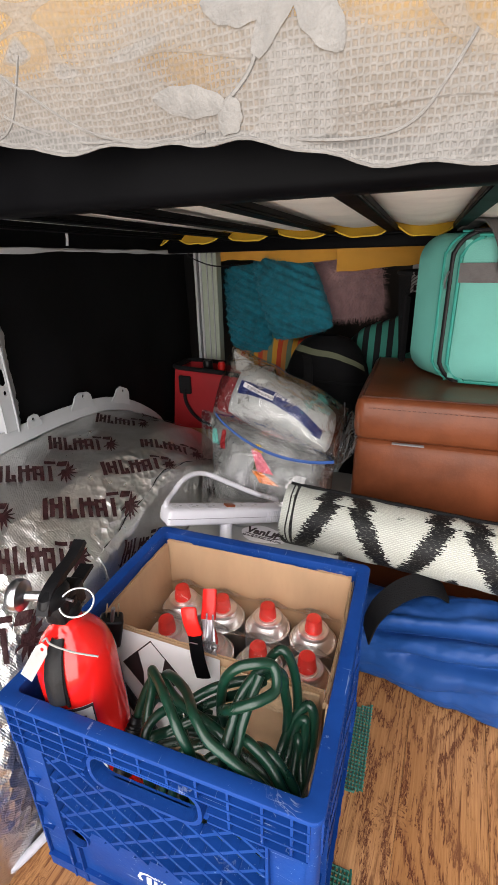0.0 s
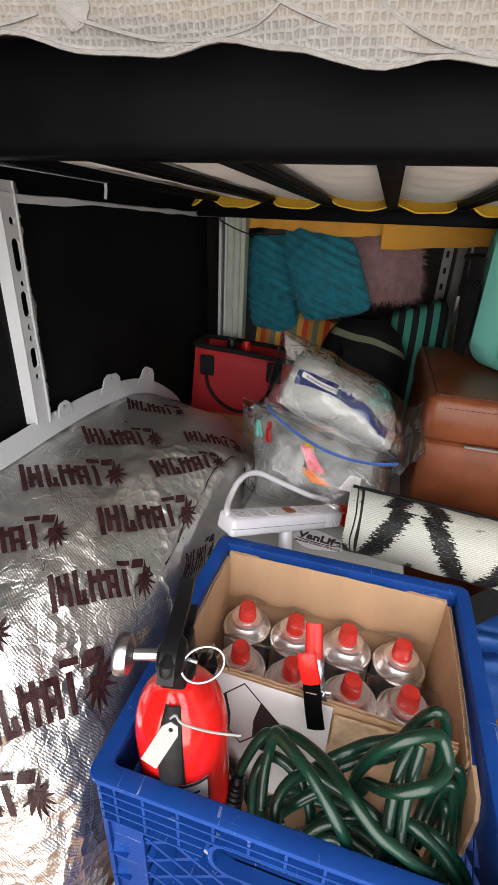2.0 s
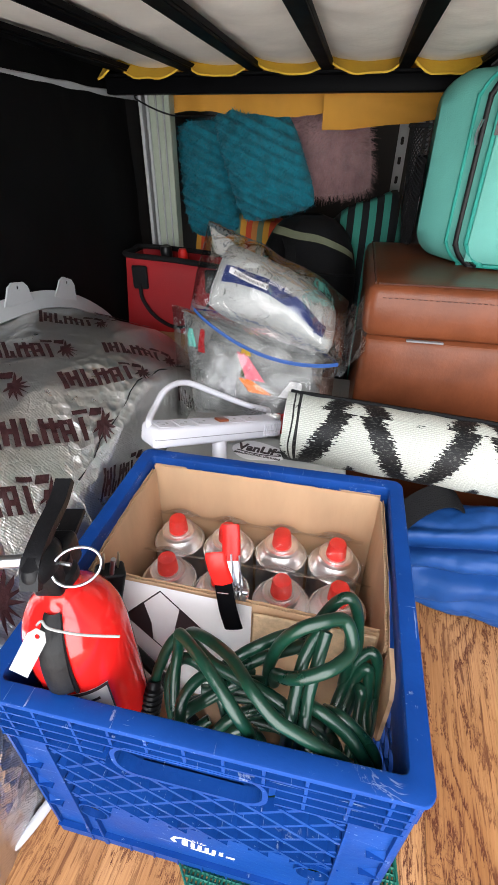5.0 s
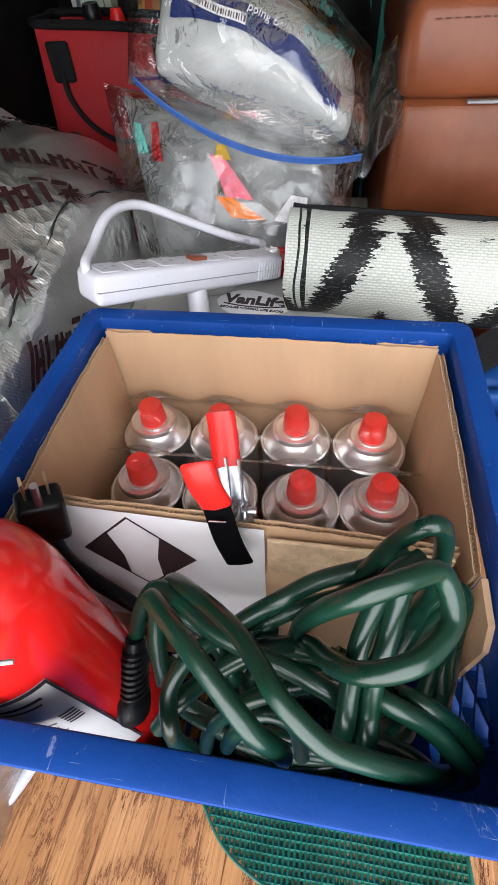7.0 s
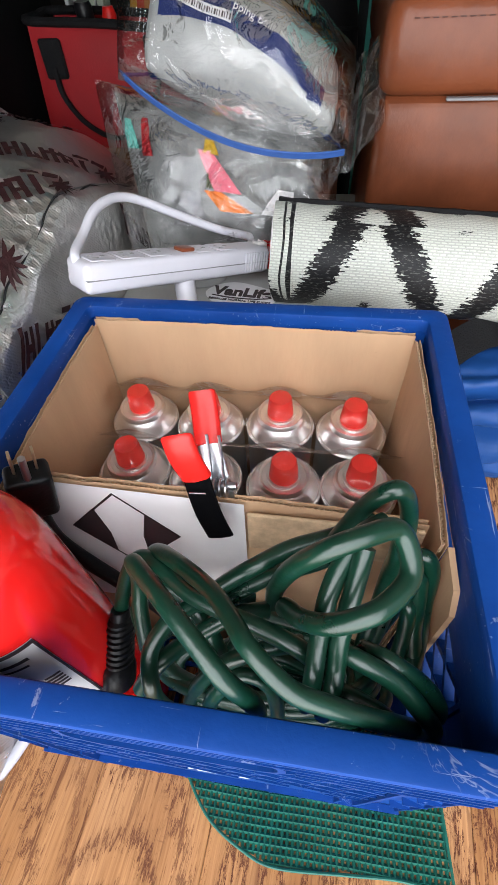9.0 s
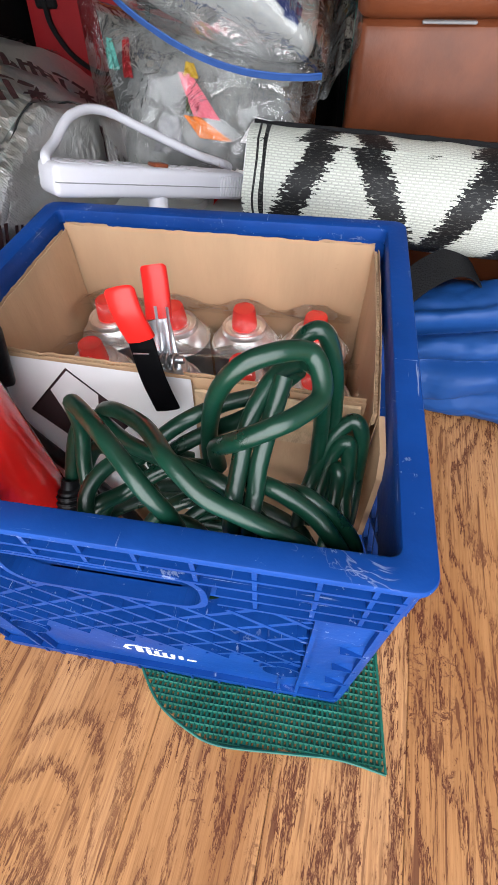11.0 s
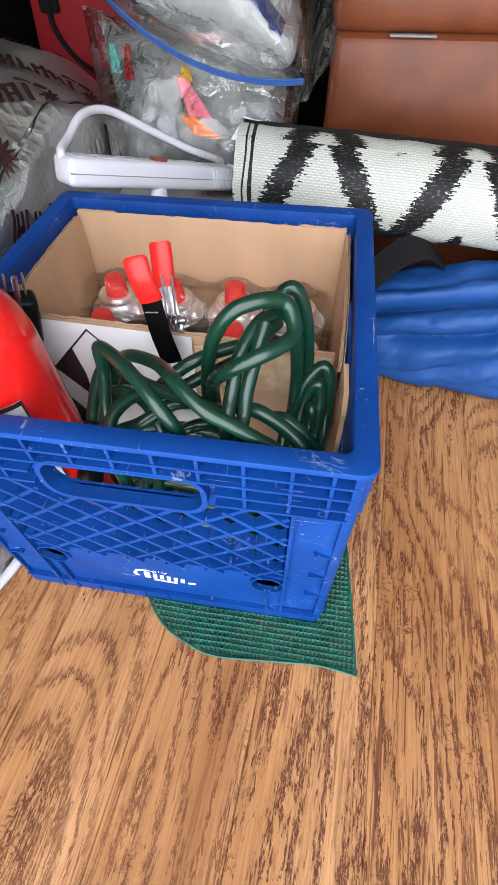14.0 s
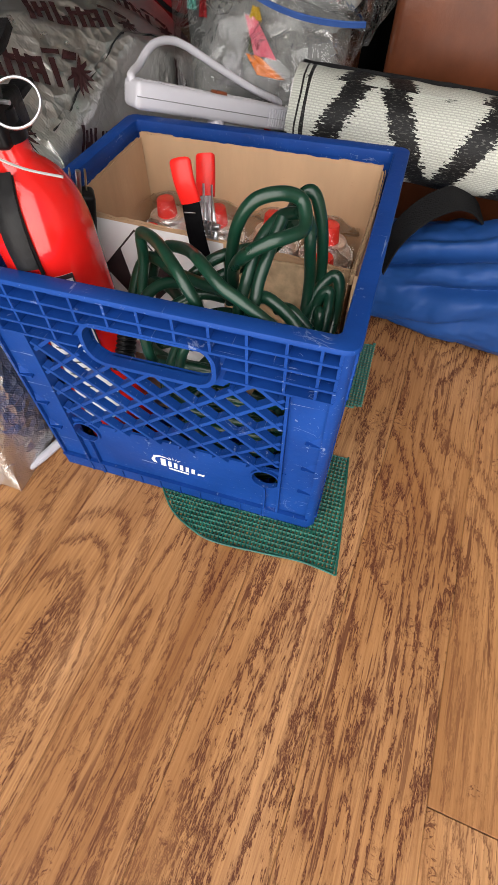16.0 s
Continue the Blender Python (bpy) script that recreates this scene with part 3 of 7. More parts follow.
def plate(outline, holes=(), thick=0.003, m=None, bm=None):
    """A flat plate in x and z with holes through it; its thickness runs along y."""
    bm2 = bmesh.new()
    for loop in (outline, *holes):
        vs = [bm2.verts.new((x, 0, z)) for x, z in loop]
        for a, b in zip(vs, vs[1:] + vs[:1]):
            bm2.edges.new((a, b))
    bmesh.ops.triangle_fill(bm2, use_beauty=True, use_dissolve=False, edges=bm2.edges[:])
    ex = bmesh.ops.extrude_face_region(bm2, geom=bm2.faces[:])
    bmesh.ops.translate(bm2, verts=[v for v in ex["geom"] if isinstance(v, bmesh.types.BMVert)], vec=(0, thick, 0))
    if m is not None:
        bmesh.ops.transform(bm2, matrix=m, verts=bm2.verts)
    if bm is None:
        return bm2
    tmp = bpy.data.meshes.new("tmp")
    bm2.to_mesh(tmp)
    bm2.free()
    bm.from_mesh(tmp)
    bpy.data.meshes.remove(tmp)
    return bm


def rrect(x0, z0, x1, z1, r, seg=5):
    out = []
    for cx, cz, a0 in ((x1 - r, z1 - r, 0), (x0 + r, z1 - r, 90), (x0 + r, z0 + r, 180), (x1 - r, z0 + r, 270)):
        for k in range(seg + 1):
            a = radians(a0 + 90 * k / seg)
            out.append((cx + r * math.cos(a), cz + r * math.sin(a)))
    return out


def disc(cx, cz, r, n=18):
    return [(cx + r * math.cos(2 * math.pi * k / n), cz + r * math.sin(2 * math.pi * k / n)) for k in range(n)]


def hump(x, a, b):
    t = min(1, max(0, (x - a) / (b - a)))
    return t * t * (3 - 2 * t)


def wob(p, s, seed=0.0):
    return noise.noise(Vector((p[0] * s + seed, p[1] * s - seed * 0.7, p[2] * s + 3.1 * seed)))


def pillow(corners, puff, nu=28, nv=24, rumple=0.004, seed=1.0, power=0.55, soft=0.0):
    """A stuffed cushion over four corner places (u along the first side, v along the second)."""
    a, b, c, d = [Vector(q) for q in corners]
    nrm = (b - a).cross(d - a).normalized()
    bm = bmesh.new()
    uv = bm.loops.layers.uv.new("UVMap")
    lu, lv = (b - a).length, (d - a).length
    rows = {}
    for side in (1, -1):
        for i in range(nu + 1):
            for j in range(nv + 1):
                u, v = i / nu, j / nv
                pu = 0.5 + (u - 0.5) * math.sqrt(1 - soft * (2 * v - 1) ** 4)
                pv = 0.5 + (v - 0.5) * math.sqrt(1 - soft * (2 * u - 1) ** 4)
                q = (a * (1 - pu) + b * pu) * (1 - pv) + (d * (1 - pu) + c * pu) * pv
                e = (16 * u * (1 - u) * v * (1 - v)) ** power
                edge = i in (0, nu) or j in (0, nv)
                h = side * puff * e + rumple * wob(q, 22, seed) * (0 if edge else 1)
                if edge and side == -1:
                    rows[(side, i, j)] = rows[(1, i, j)]
                else:
                    rows[(side, i, j)] = bm.verts.new(q + nrm * h)
        for i in range(nu):
            for j in range(nv):
                f = bm.faces.new([rows[(side, *k)] for k in ((i, j), (i + 1, j), (i + 1, j + 1), (i, j + 1))])
                for lp, (uu, vv) in zip(f.loops, ((i, j), (i + 1, j), (i + 1, j + 1), (i, j + 1))):
                    lp[uv].uv = (uu / nu * lu, vv / nv * lv)
    return bm


def tufts(bm_src, count, length, width, droop, seed, lean=(0, 0, 0)):
    """Short hairs rooted on the faces of a shape."""
    rnd = random.Random(seed)
    bm_src.faces.ensure_lookup_table()
    bm_src.normal_update()
    verts, faces = [], []
    fs = [f for f in bm_src.faces if len(f.verts) == 4]
    for _ in range(count):
        f = rnd.choice(fs)
        a, b, c, d = [v.co for v in f.verts]
        u, v = rnd.random(), rnd.random()
        p = (a * (1 - u) + b * u) * (1 - v) + (d * (1 - u) + c * u) * v
        nrm = f.normal
        side = nrm.orthogonal().normalized()
        side.rotate(Matrix.Rotation(rnd.random() * 6.28, 3, nrm))
        tip = (nrm + Vector(lean) + Vector((rnd.gauss(0, 0.45), rnd.gauss(0, 0.45), rnd.gauss(0, 0.45) - droop))).normalized() * length * rnd.uniform(0.6, 1.2)
        k = len(verts)
        verts += [p - side * width / 2, p + side * width / 2, p + tip]
        faces.append((k, k + 1, k + 2))
    me = bpy.data.meshes.new("tufts")
    me.from_pydata([tuple(v) for v in verts], [], faces)
    return me


# ---- structure ----
PLANK_TURN = radians(-4.3)
floor = thing("floor", (0, 0, 0), "rustic hickory laminate plank flooring of the van", "floor", kind="structure")
part("subfloor", add_box(bmesh.new(), (-0.62, -0.62, -0.03), (1.32, 2.22, -0.0095)), M_STITCH, floor, smooth=False)


def plank_mesh(w, l):
    bm = rbox((0, 0, -0.009), (w - 0.0003, l - 0.0003, 0), 0.0006, 1)
    return mesh_of("plank", bm, M_FLOOR, False)


PLANK_W, PLANK_L = 0.108, 1.22
plank_meshes = {}
turn = Matrix.Rotation(PLANK_TURN, 4, "Z")
for col in range(-5, 12):
    # joint of one row is known; the others are staggered under the load
    joint = -0.191 if col == 3 else 0.37 + 0.05 * ((col * 3) % 5)
    x0 = 0.1145 + PLANK_W * (col - 1)
    front = -0.60 - x0 * math.sin(PLANK_TURN)
    back = min(2.13 - x0 * math.sin(PLANK_TURN), (1.30 - x0 - PLANK_W) / math.sin(-PLANK_TURN))
    for row in (-1, 0, 1, 2):
        y0, y1 = max(front, joint + PLANK_L * row), min(back, joint + PLANK_L * (row + 1))
        if y1 - y0 < 0.05:
            continue
        length = round(y1 - y0, 3)
        if length not in plank_meshes:
            plank_meshes[length] = plank_mesh(PLANK_W, length)
        piece("plank", plank_meshes[length], floor, turn @ Matrix.Translation((x0, y0, 0)))

WALL_X = -0.446
lone("wall_left", add_box(bmesh.new(), (WALL_X - 0.06, -0.55, -0.03), (WALL_X - 0.012, 2.2, 1.7)), M_DARK, kind="structure", smooth=False)
# unseen right side: its wall is made white to bounce daylight onto the load
lone("bounce_wall_right", add_box(bmesh.new(), (1.30, -0.55, -0.03), (1.36, 2.2, 1.7)), M_WHITEMETAL, kind="structure", smooth=False)
lone("wall_cab", add_box(bmesh.new(), (WALL_X - 0.012, 2.14, -0.009), (1.30, 2.2, 1.7)), M_DARK, kind="structure", smooth=False)
lone("ceiling", add_box(bmesh.new(), (WALL_X - 0.06, -0.55, 1.70), (1.36, 2.2, 1.76)), M_WHITEMETAL, kind="structure", smooth=False)


def lining(y0, y1, seed):
    return surf(lambda u, v: Vector((WALL_X - 0.004 + 0.007 * wob((y0 + (y1 - y0) * u, v, 0), 5, seed) + 0.003 * wob((u, v, 1), 18, seed), y0 + (y1 - y0) * u, 0.05 + 0.85 * v)), 40, 34, thick=0.003)


lone("wall_lining", lining(-0.5, 0.300, 2.0), M_BLACKCLOTH, kind="structure")
lone("wall_lining", lining(0.336, 1.02, 5.0), M_BLACKCLOTH, kind="structure")

# ---- wheel arch under foil ----
ARCH_X0, ARCH_X1 = -0.438, -0.190
PROFILE = [(-0.055, 0.0), (-0.042, 0.13), (-0.005, 0.255), (0.06, 0.335), (0.165, 0.382), (0.265, 0.391), (0.36, 0.394), (0.46, 0.392), (0.573, 0.378), (0.68, 0.335), (0.784, 0.256), (0.855, 0.13), (0.88, 0.0)]
CURVE = smooth_path([(0, y, z) for y, z in PROFILE], 12)
LENGTHS = [0.0]
for p0, p1 in zip(CURVE, CURVE[1:]):
    LENGTHS.append(LENGTHS[-1] + (p1 - p0).length)


def arch_side(a, k=0.0):
    """The arch's profile along the wall, by its length; k metres outside it."""
    d = min(max(a, 0.0), 1.0) * LENGTHS[-1]
    i = min(max(int(np.searchsorted(LENGTHS, d)) - 1, 0), len(CURVE) - 2)
    t = (d - LENGTHS[i]) / (LENGTHS[i + 1] - LENGTHS[i])
    p = CURVE[i].lerp(CURVE[i + 1], t)
    e = CURVE[min(i + 2, len(CURVE) - 1)] - CURVE[max(i - 1, 0)]
    e.normalize()
    return p.y - e.z * k, p.z + e.y * k


def along(y):
    """Where along the profile a place y lies."""
    i = int(np.searchsorted([p.y for p in CURVE], y))
    return LENGTHS[min(i, len(LENGTHS) - 1)] / LENGTHS[-1]


def arch(a, s, lift=0.0):
    """A place on the wheel arch: a from the door end (0) to the far end (1), s from the wall (0) to the floor inside (1)."""
    y, h = arch_side(a)
    low = 0.82 - 0.62 * abs(y - 0.43)
    if s < 0.7:
        q = s / 0.7 * 0.955
        g = 1 - 0.075 * (q / 0.6) if q < 0.6 else 0.925 - (0.925 - low) * ((q - 0.6) / 0.355) ** 1.3
        out = Vector((0.35 + 0.3 * q, -0.6 if y < 0.1 else 0.0 if y < 0.55 else 0.5, 0.9)).normalized()
    else:
        r = (s - 0.7) / 0.3
        q = 0.955 + 0.045 * min(1, r * 2.2) ** 0.6
        g = low * (1 - r)
        out = Vector((1, -0.4 if y < 0.1 else 0.0, 0.25)).normalized()
    x = ARCH_X0 + (ARCH_X1 - ARCH_X0) * q
    p = Vector((x, y, h * g))
    bump = 0.0040 * wob(p, 12, 1.3) + 0.0024 * wob(p, 34, 4.0) + 0.0013 * wob(p, 90, 2.0)
    return p + out * (bump + lift)


wheel_arch = thing("wheel_arch", (-0.33, 0.42, 0), "wheel arch covered with shiny printed foil sound deadener sheets", "wheel arch", kind="structure")


def foil(a0, a1, s0, s1, lift, na, ns):
    return surf(lambda u, v: arch(a0 + (a1 - a0) * u, s0 + (s1 - s0) * v, lift), na, ns, thick=-0.002)


part("foil_sheet", foil(0.005, 0.995, 0.0, 1.0, 0.0, 90, 50), M_FOIL, wheel_arch)
for y0, y1, s0, s1, lift in ((0.215, 0.80, 0.01, 0.665, 0.0028), (0.075, 0.212, 0.01, 0.63, 0.0030), (0.22, 0.72, 0.675, 0.97, 0.0026), (-0.03, 0.07, 0.05, 0.70, 0.0032)):
    part("foil_sheet", foil(along(y0), along(y1), s0, s1, lift, 56, 40), M_FOIL, wheel_arch)


def print_mark(bl, br, tl):
    """A printed mark of the foil between three corners (a, s): a row of upright blocks and a spiked fan."""
    bm = bmesh.new()
    du, dv = (br[0] - bl[0], br[1] - bl[1]), (tl[0] - bl[0], tl[1] - bl[1])

    def at(x, y):
        return arch(min(0.985, max(0.012, bl[0] + du[0] * x + dv[0] * y)), min(0.99, max(0.004, bl[1] + du[1] * x + dv[1] * y)), 0.0064)

    def quad(x0, y0, x1, y1, slant=0.0):
        nx, ny = 3, 5
        g = [[bm.verts.new(at(x0 + (x1 - x0) * i / nx + slant * j / ny, y0 + (y1 - y0) * j / ny)) for j in range(ny + 1)] for i in range(nx + 1)]
        for i in range(nx):
            for j in range(ny):
                bm.faces.new((g[i][j], g[i + 1][j], g[i + 1][j + 1], g[i][j + 1]))

    for x0, x1, y0, y1 in ((0.0, 0.046, 0.0, 1.0), (0.062, 0.106, 0.10, 0.88), (0.137, 0.180, 0.04, 0.92), (0.210, 0.254, 0.04, 0.94), (0.270, 0.314, 0.04, 0.40), (0.340, 0.383, 0.06, 0.86),
                           (0.420, 0.463, 0.06, 0.86), (0.494, 0.536, 0.06, 0.80), (0.572, 0.616, 0.06, 0.80), (0.664, 0.708, 0.06, 0.80), (0.630, 0.760, 0.90, 1.04), (0.100, 0.137, 0.40, 0.58), (0.254, 0.322, 0.04, 0.17), (0.383, 0.420, 0.52, 0.70), (0.463, 0.494, 0.52, 0.70), (0.536, 0.572, 0.30, 0.44), (0.536, 0.572, 0.66, 0.80)):
        quad(x0, y0, x1, y1)
    # the fan: a ragged block with rays
    for k in range(9):
        ang = radians(-150 + 27 * k)
        dx, dy = math.cos(ang) * 0.13, math.sin(ang) * 0.52
        w = 0.030 + 0.010 * (k % 2)
        cx, cy = 0.865, 0.50
        r0 = 0.18 if k % 2 else 0.06
        pts = [(cx + dx * r0 - dy * w, cy + dy * r0 + dx * w * 14), (cx + dx * r0 + dy * w, cy + dy * r0 - dx * w * 14), (cx + dx * 0.75 + dy * w * 0.8, cy + dy * 0.75 - dx * w * 11), (cx + dx, cy + dy * (1.0 + 0.1 * (k % 3)))]
        bm.faces.new([bm.verts.new(at(*q)) for q in pts])
    quad(0.765, 0.80, 0.875, 1.06, 0.03)
    quad(0.80, 0.36, 0.90, 0.62, 0.02)
    return bm


MARKS = [((0.560, 0.137), (0.600, 0.400), (0.589, 0.057)), ((0.459, 0.181), (0.509, 0.458), (0.487, 0.074)), ((0.534, 0.505), (0.625, 0.700), (0.553, 0.448)), ((0.369, 0.171), (0.428, 0.465), (0.397, 0.057)),
         ((0.454, 0.508), (0.544, 0.715), (0.471, 0.441)), ((0.290, 0.150), (0.339, 0.458), (0.314, 0.060)), ((0.363, 0.495), (0.453, 0.712), (0.382, 0.428)), ((0.293, 0.498), (0.366, 0.692), (0.309, 0.441)),
         ((0.205, 0.150), (0.261, 0.475), (0.226, 0.075)), ((0.195, 0.472), (0.290, 0.710), (0.215, 0.408)), ((0.115, 0.350), (0.206, 0.679), (0.132, 0.300)), ((0.055, 0.300), (0.143, 0.538), (0.085, 0.255)),
         ((0.597, 0.749), (0.690, 0.840), (0.600, 0.710)), ((0.396, 0.725), (0.470, 0.790), (0.416, 0.700)), ((0.655, 0.200), (0.690, 0.470), (0.680, 0.120)), ((0.110, 0.060), (0.150, 0.270), (0.135, 0.010))]
for bl, br, tl in MARKS:
    part("printed_mark", print_mark(bl, br, tl), M_PRINT, wheel_arch, "dark maroon printed mark", smooth=False)

# dark butyl showing where the sheets meet
for a0, a1, s0, s1 in ((0.24, 0.66, 0.672, 0.672), (0.213, 0.213, 0.02, 0.655), (0.0725, 0.0725, 0.08, 0.62)):
    part("sheet_joint", tube([arch(along(a0 + (a1 - a0) * k / 40), s0 + (s1 - s0) * k / 40 + 0.006 * math.sin(k * 0.7), 0.0012) for k in range(41)], 0.0011, 5, per=1), M_DARK, wheel_arch, "dark joint between foil sheets")

# painted flange of the arch on the wall, with bolt tabs
flange = thing("arch_flange", (WALL_X, 0.42, 0.3), "white painted metal flange with bolt tabs round the wheel arch", "metal flange", kind="structure")


def flange_pt(a, k):
    return arch_side(a, k - 0.010)


part("flange_strip", surf(lambda u, v: Vector((WALL_X + 0.022 - 0.012 * v + 0.001 * wob((u, v, 0), 20), *flange_pt(along(-0.03) + (along(0.81) - along(-0.03)) * u, 0.013 + 0.027 * v))), 60, 4, thick=0.003), M_WHITEMETAL, flange)
for a, w, hh in ((0.362, 0.014, 0.012), (0.495, 0.029, 0.022), (0.610, 0.029, 0.026)):
    y, z = flange_pt(along(a), 0.038)
    ang = -(a - 0.42) * 2.2
    m = Matrix.Translation((WALL_X + 0.0155, y, z)) @ Matrix.Rotation(ang, 4, "X") @ Matrix.Rotation(radians(90), 4, "Z")
    holes = [rrect(-0.0035, hh - 0.011, 0.0035, hh - 0.004, 0.003, 4)] if w < 0.03 else [rrect(-0.018, hh - 0.016, -0.011, hh - 0.007, 0.003, 4), rrect(0.008, hh - 0.018, 0.015, hh - 0.006, 0.003, 4)]
    part("bolt_tab", plate([(-w * 1.25, -0.012), (w * 1.25, -0.012), (w * 0.95, 0.004), (w * 0.8, hh * 0.7), (w * 0.45, hh), (-w * 0.45, hh), (-w * 0.8, hh * 0.7), (-w * 0.95, 0.004)], holes, 0.003, m), M_WHITEMETAL, flange, smooth=False)

# pressed steel pillar on the wall
pillar = thing("wall_pillar", (WALL_X, 0.345, 0.4), "white painted steel van pillar with slotted holes", "van pillar", kind="structure")
slots = [rrect(x - w / 2, z - h / 2, x + w / 2, z + h / 2, w * 0.45, 4) for x, z, w, h in ((0.0, 0.678, 0.009, 0.009), (0.0, 0.640, 0.013, 0.038), (0.001, 0.607, 0.007, 0.007), (0.0, 0.582, 0.012, 0.032), (0.0, 0.553, 0.006, 0.008), (0.0, 0.538, 0.006, 0.008), (0.0, 0.512, 0.012, 0.028), (0.0, 0.486, 0.007, 0.008))]
m = Matrix.Translation((WALL_X + 0.014, 0.324, 0)) @ Matrix.Rotation(radians(90), 4, "Z")
part("pillar_face", plate([(-0.013, 0.42), (0.013, 0.42), (0.013, 0.72), (-0.013, 0.72)], slots, 0.003, m), M_WHITEMETAL, pillar, smooth=False)
part("pillar_flank", surf(lambda u, v: Vector((WALL_X + 0.014 - 0.013 * u + 0.0012 * wob((u * 3, v * 8, 0), 1, 4), 0.337 + (0.017 + 0.012 * wob((0, 0, v * 6), 1.4) + 0.006 * wob((0, 0, v * 34), 1.1, 3)) * u, 0.40 + 0.32 * v)), 6, 70, thick=0.002), M_WHITEMETAL, pillar, "painted flank with a ragged torn edge")
part("pressed_ridge", tube([(WALL_X + 0.0142, 0.334 + 0.0008 * math.sin(k * 0.9), 0.415 + 0.0305 * k) for k in range(11)], 0.0030, 8, per=3, flat=0.6), M_WHITEMETAL, pillar)
part("pillar_flank", surf(lambda u, v: Vector((WALL_X + 0.014 - 0.016 * u, 0.311 - 0.004 * u, 0.42 + 0.30 * v)), 3, 8, thick=0.002), M_WHITEMETAL, pillar)

# upper wall rail
rail = thing("wall_rail", (WALL_X, 0.7, 0.7), "white painted horizontal van body rail with ragged tape edges", "body rail", kind="structure")
part("rail_strip", surf(lambda u, v: Vector((WALL_X + 0.012 + 0.004 * v, -0.3 + 1.45 * u, 0.703 + 0.004 * wob((u * 7, 0, 0), 1, 5) + max(0.0006, 0.006 + 0.014 * wob((u * 14, 0, 0), 1, 3)) * (v - 0.5))), 80, 3, thick=0.003), M_WHITEMETAL, rail)
part("rail_wire", tube([(WALL_X + 0.02, 0.52, 0.712), (WALL_X + 0.022, 0.52, 0.732), (WALL_X + 0.022, 0.50, 0.735), (WALL_X + 0.02, 0.30, 0.735)], 0.0025, 6), M_WHITEMETAL, rail)

# door-frame trim at the end of the lined bay
jamb = thing("trim_jamb", (-0.37, 1.0, 0.0), "sage and white ribbed vinyl trim strip standing upright", "trim", kind="structure")
for k, (x0, x1, mt) in enumerate(((-0.412, -0.404, M_WHITEMETAL), (-0.395, -0.388, M_WHITEMETAL), (-0.388, -0.373, M_SAGE), (-0.373, -0.370, M_WHITEMETAL), (-0.370, -0.357, M_SAGE), (-0.357, -0.354, M_WHITEMETAL), (-0.354, -0.342, M_SAGE))):
    part("trim_rib", rbox((x0, 0.998 - 0.003 * (k % 2), 0.0), (x1, 1.03, 0.735), 0.0015, 1), mt, jamb)

# ---- bed over the load ----
bed = thing("bed_frame", (0.3, 0.5, 0.72), "black steel bed frame with slats spanning the van", "bed frame")
part("front_rail", rbox((WALL_X + 0.02, 0.080, 0.7140), (1.28, 0.108, 0.768), 0.008, 4), M_BLACKMETAL, bed)
part("front_lip", rbox((WALL_X + 0.02, 0.108, 0.7235), (1.28, 0.122, 0.7285), 0.001, 1), M_BLACKMETAL, bed)
part("far_rail", rbox((WALL_X + 0.02, 0.885, 0.700), (1.28, 0.912, 0.731), 0.003, 2), M_BLACKMETAL, bed)
part("far_lip", rbox((WALL_X + 0.02, 0.862, 0.724), (1.28, 0.885, 0.729), 0.001, 1), M_BLACKMETAL, bed)
for k, x in enumerate(x - 0.005 for x in (-0.365, -0.243, -0.125, 0.0, 0.127, 0.252, 0.376, 0.50, 0.625, 0.75, 0.875, 1.0)):
    bm = rbox((x - 0.0105, 0.108, 0.7285), (x + 0.0105, 0.886, 0.7325), 0.001, 1)
    for s in (-1, 1):
        add_box(bm, (x + s * 0.0095 - 0.0012, 0.108, 0.7325), (x + s * 0.0095 + 0.0012, 0.886, 0.7390))
    part("slat", bm, M_BLACKMETAL, bed)
for x, y in ((1.2, 0.10), (1.2, 0.90)):
    part("leg", rbox((x - 0.016, y - 0.016, 0.0), (x + 0.016, y + 0.016, 0.712), 0.003, 1), M_BLACKMETAL, bed)
part("wire_tie", tube([(-0.372, 0.895, 0.70), (-0.36, 0.88, 0.69), (-0.30, 0.90, 0.668), (-0.24, 0.99, 0.672)], 0.0016, 6), M_BLACKPLASTIC, bed)

mattress = thing("mattress", (0.3, 0.5, 0.75), "thick cream mattress with a peach sheet and yellow tucked edge", "mattress")


def ticking(u, v):
    x, y = WALL_X + 0.03 + 1.7 * u, 0.10 + 0.80 * v
    sag = 0.010 * abs(math.sin((x - 0.0) / 0.1255 * math.pi)) ** 0.8
    return Vector((x, y, 0.7475 - sag + 0.003 * wob((x, y, 0), 16, 2) + 0.0012 * wob((x * 0.5, y * 3, 0), 40, 6)))


part("underside", surf(ticking, 170, 50, thick=-0.004), M_TICKING, mattress)
part("sheet_edge", surf(lambda u, v: Vector((WALL_X + 0.03 + 1.7 * u, 0.838 + 0.055 * v, 0.742 - 0.025 * abs(math.sin((WALL_X + 0.03 + 1.7 * u) / 0.1255 * math.pi)) ** 0.6 * (1 - v) + 0.006 * wob((u * 60, v, 0), 1, 4) + 0.010 * v)), 170, 8, thick=-0.003), M_YELLOW, mattress)
part("core", rbox((WALL_X + 0.03, 0.07, 0.768), (1.26, 1.75, 0.96), 0.03, 4), M_PEACH, mattress, "peach fitted sheet over the mattress")

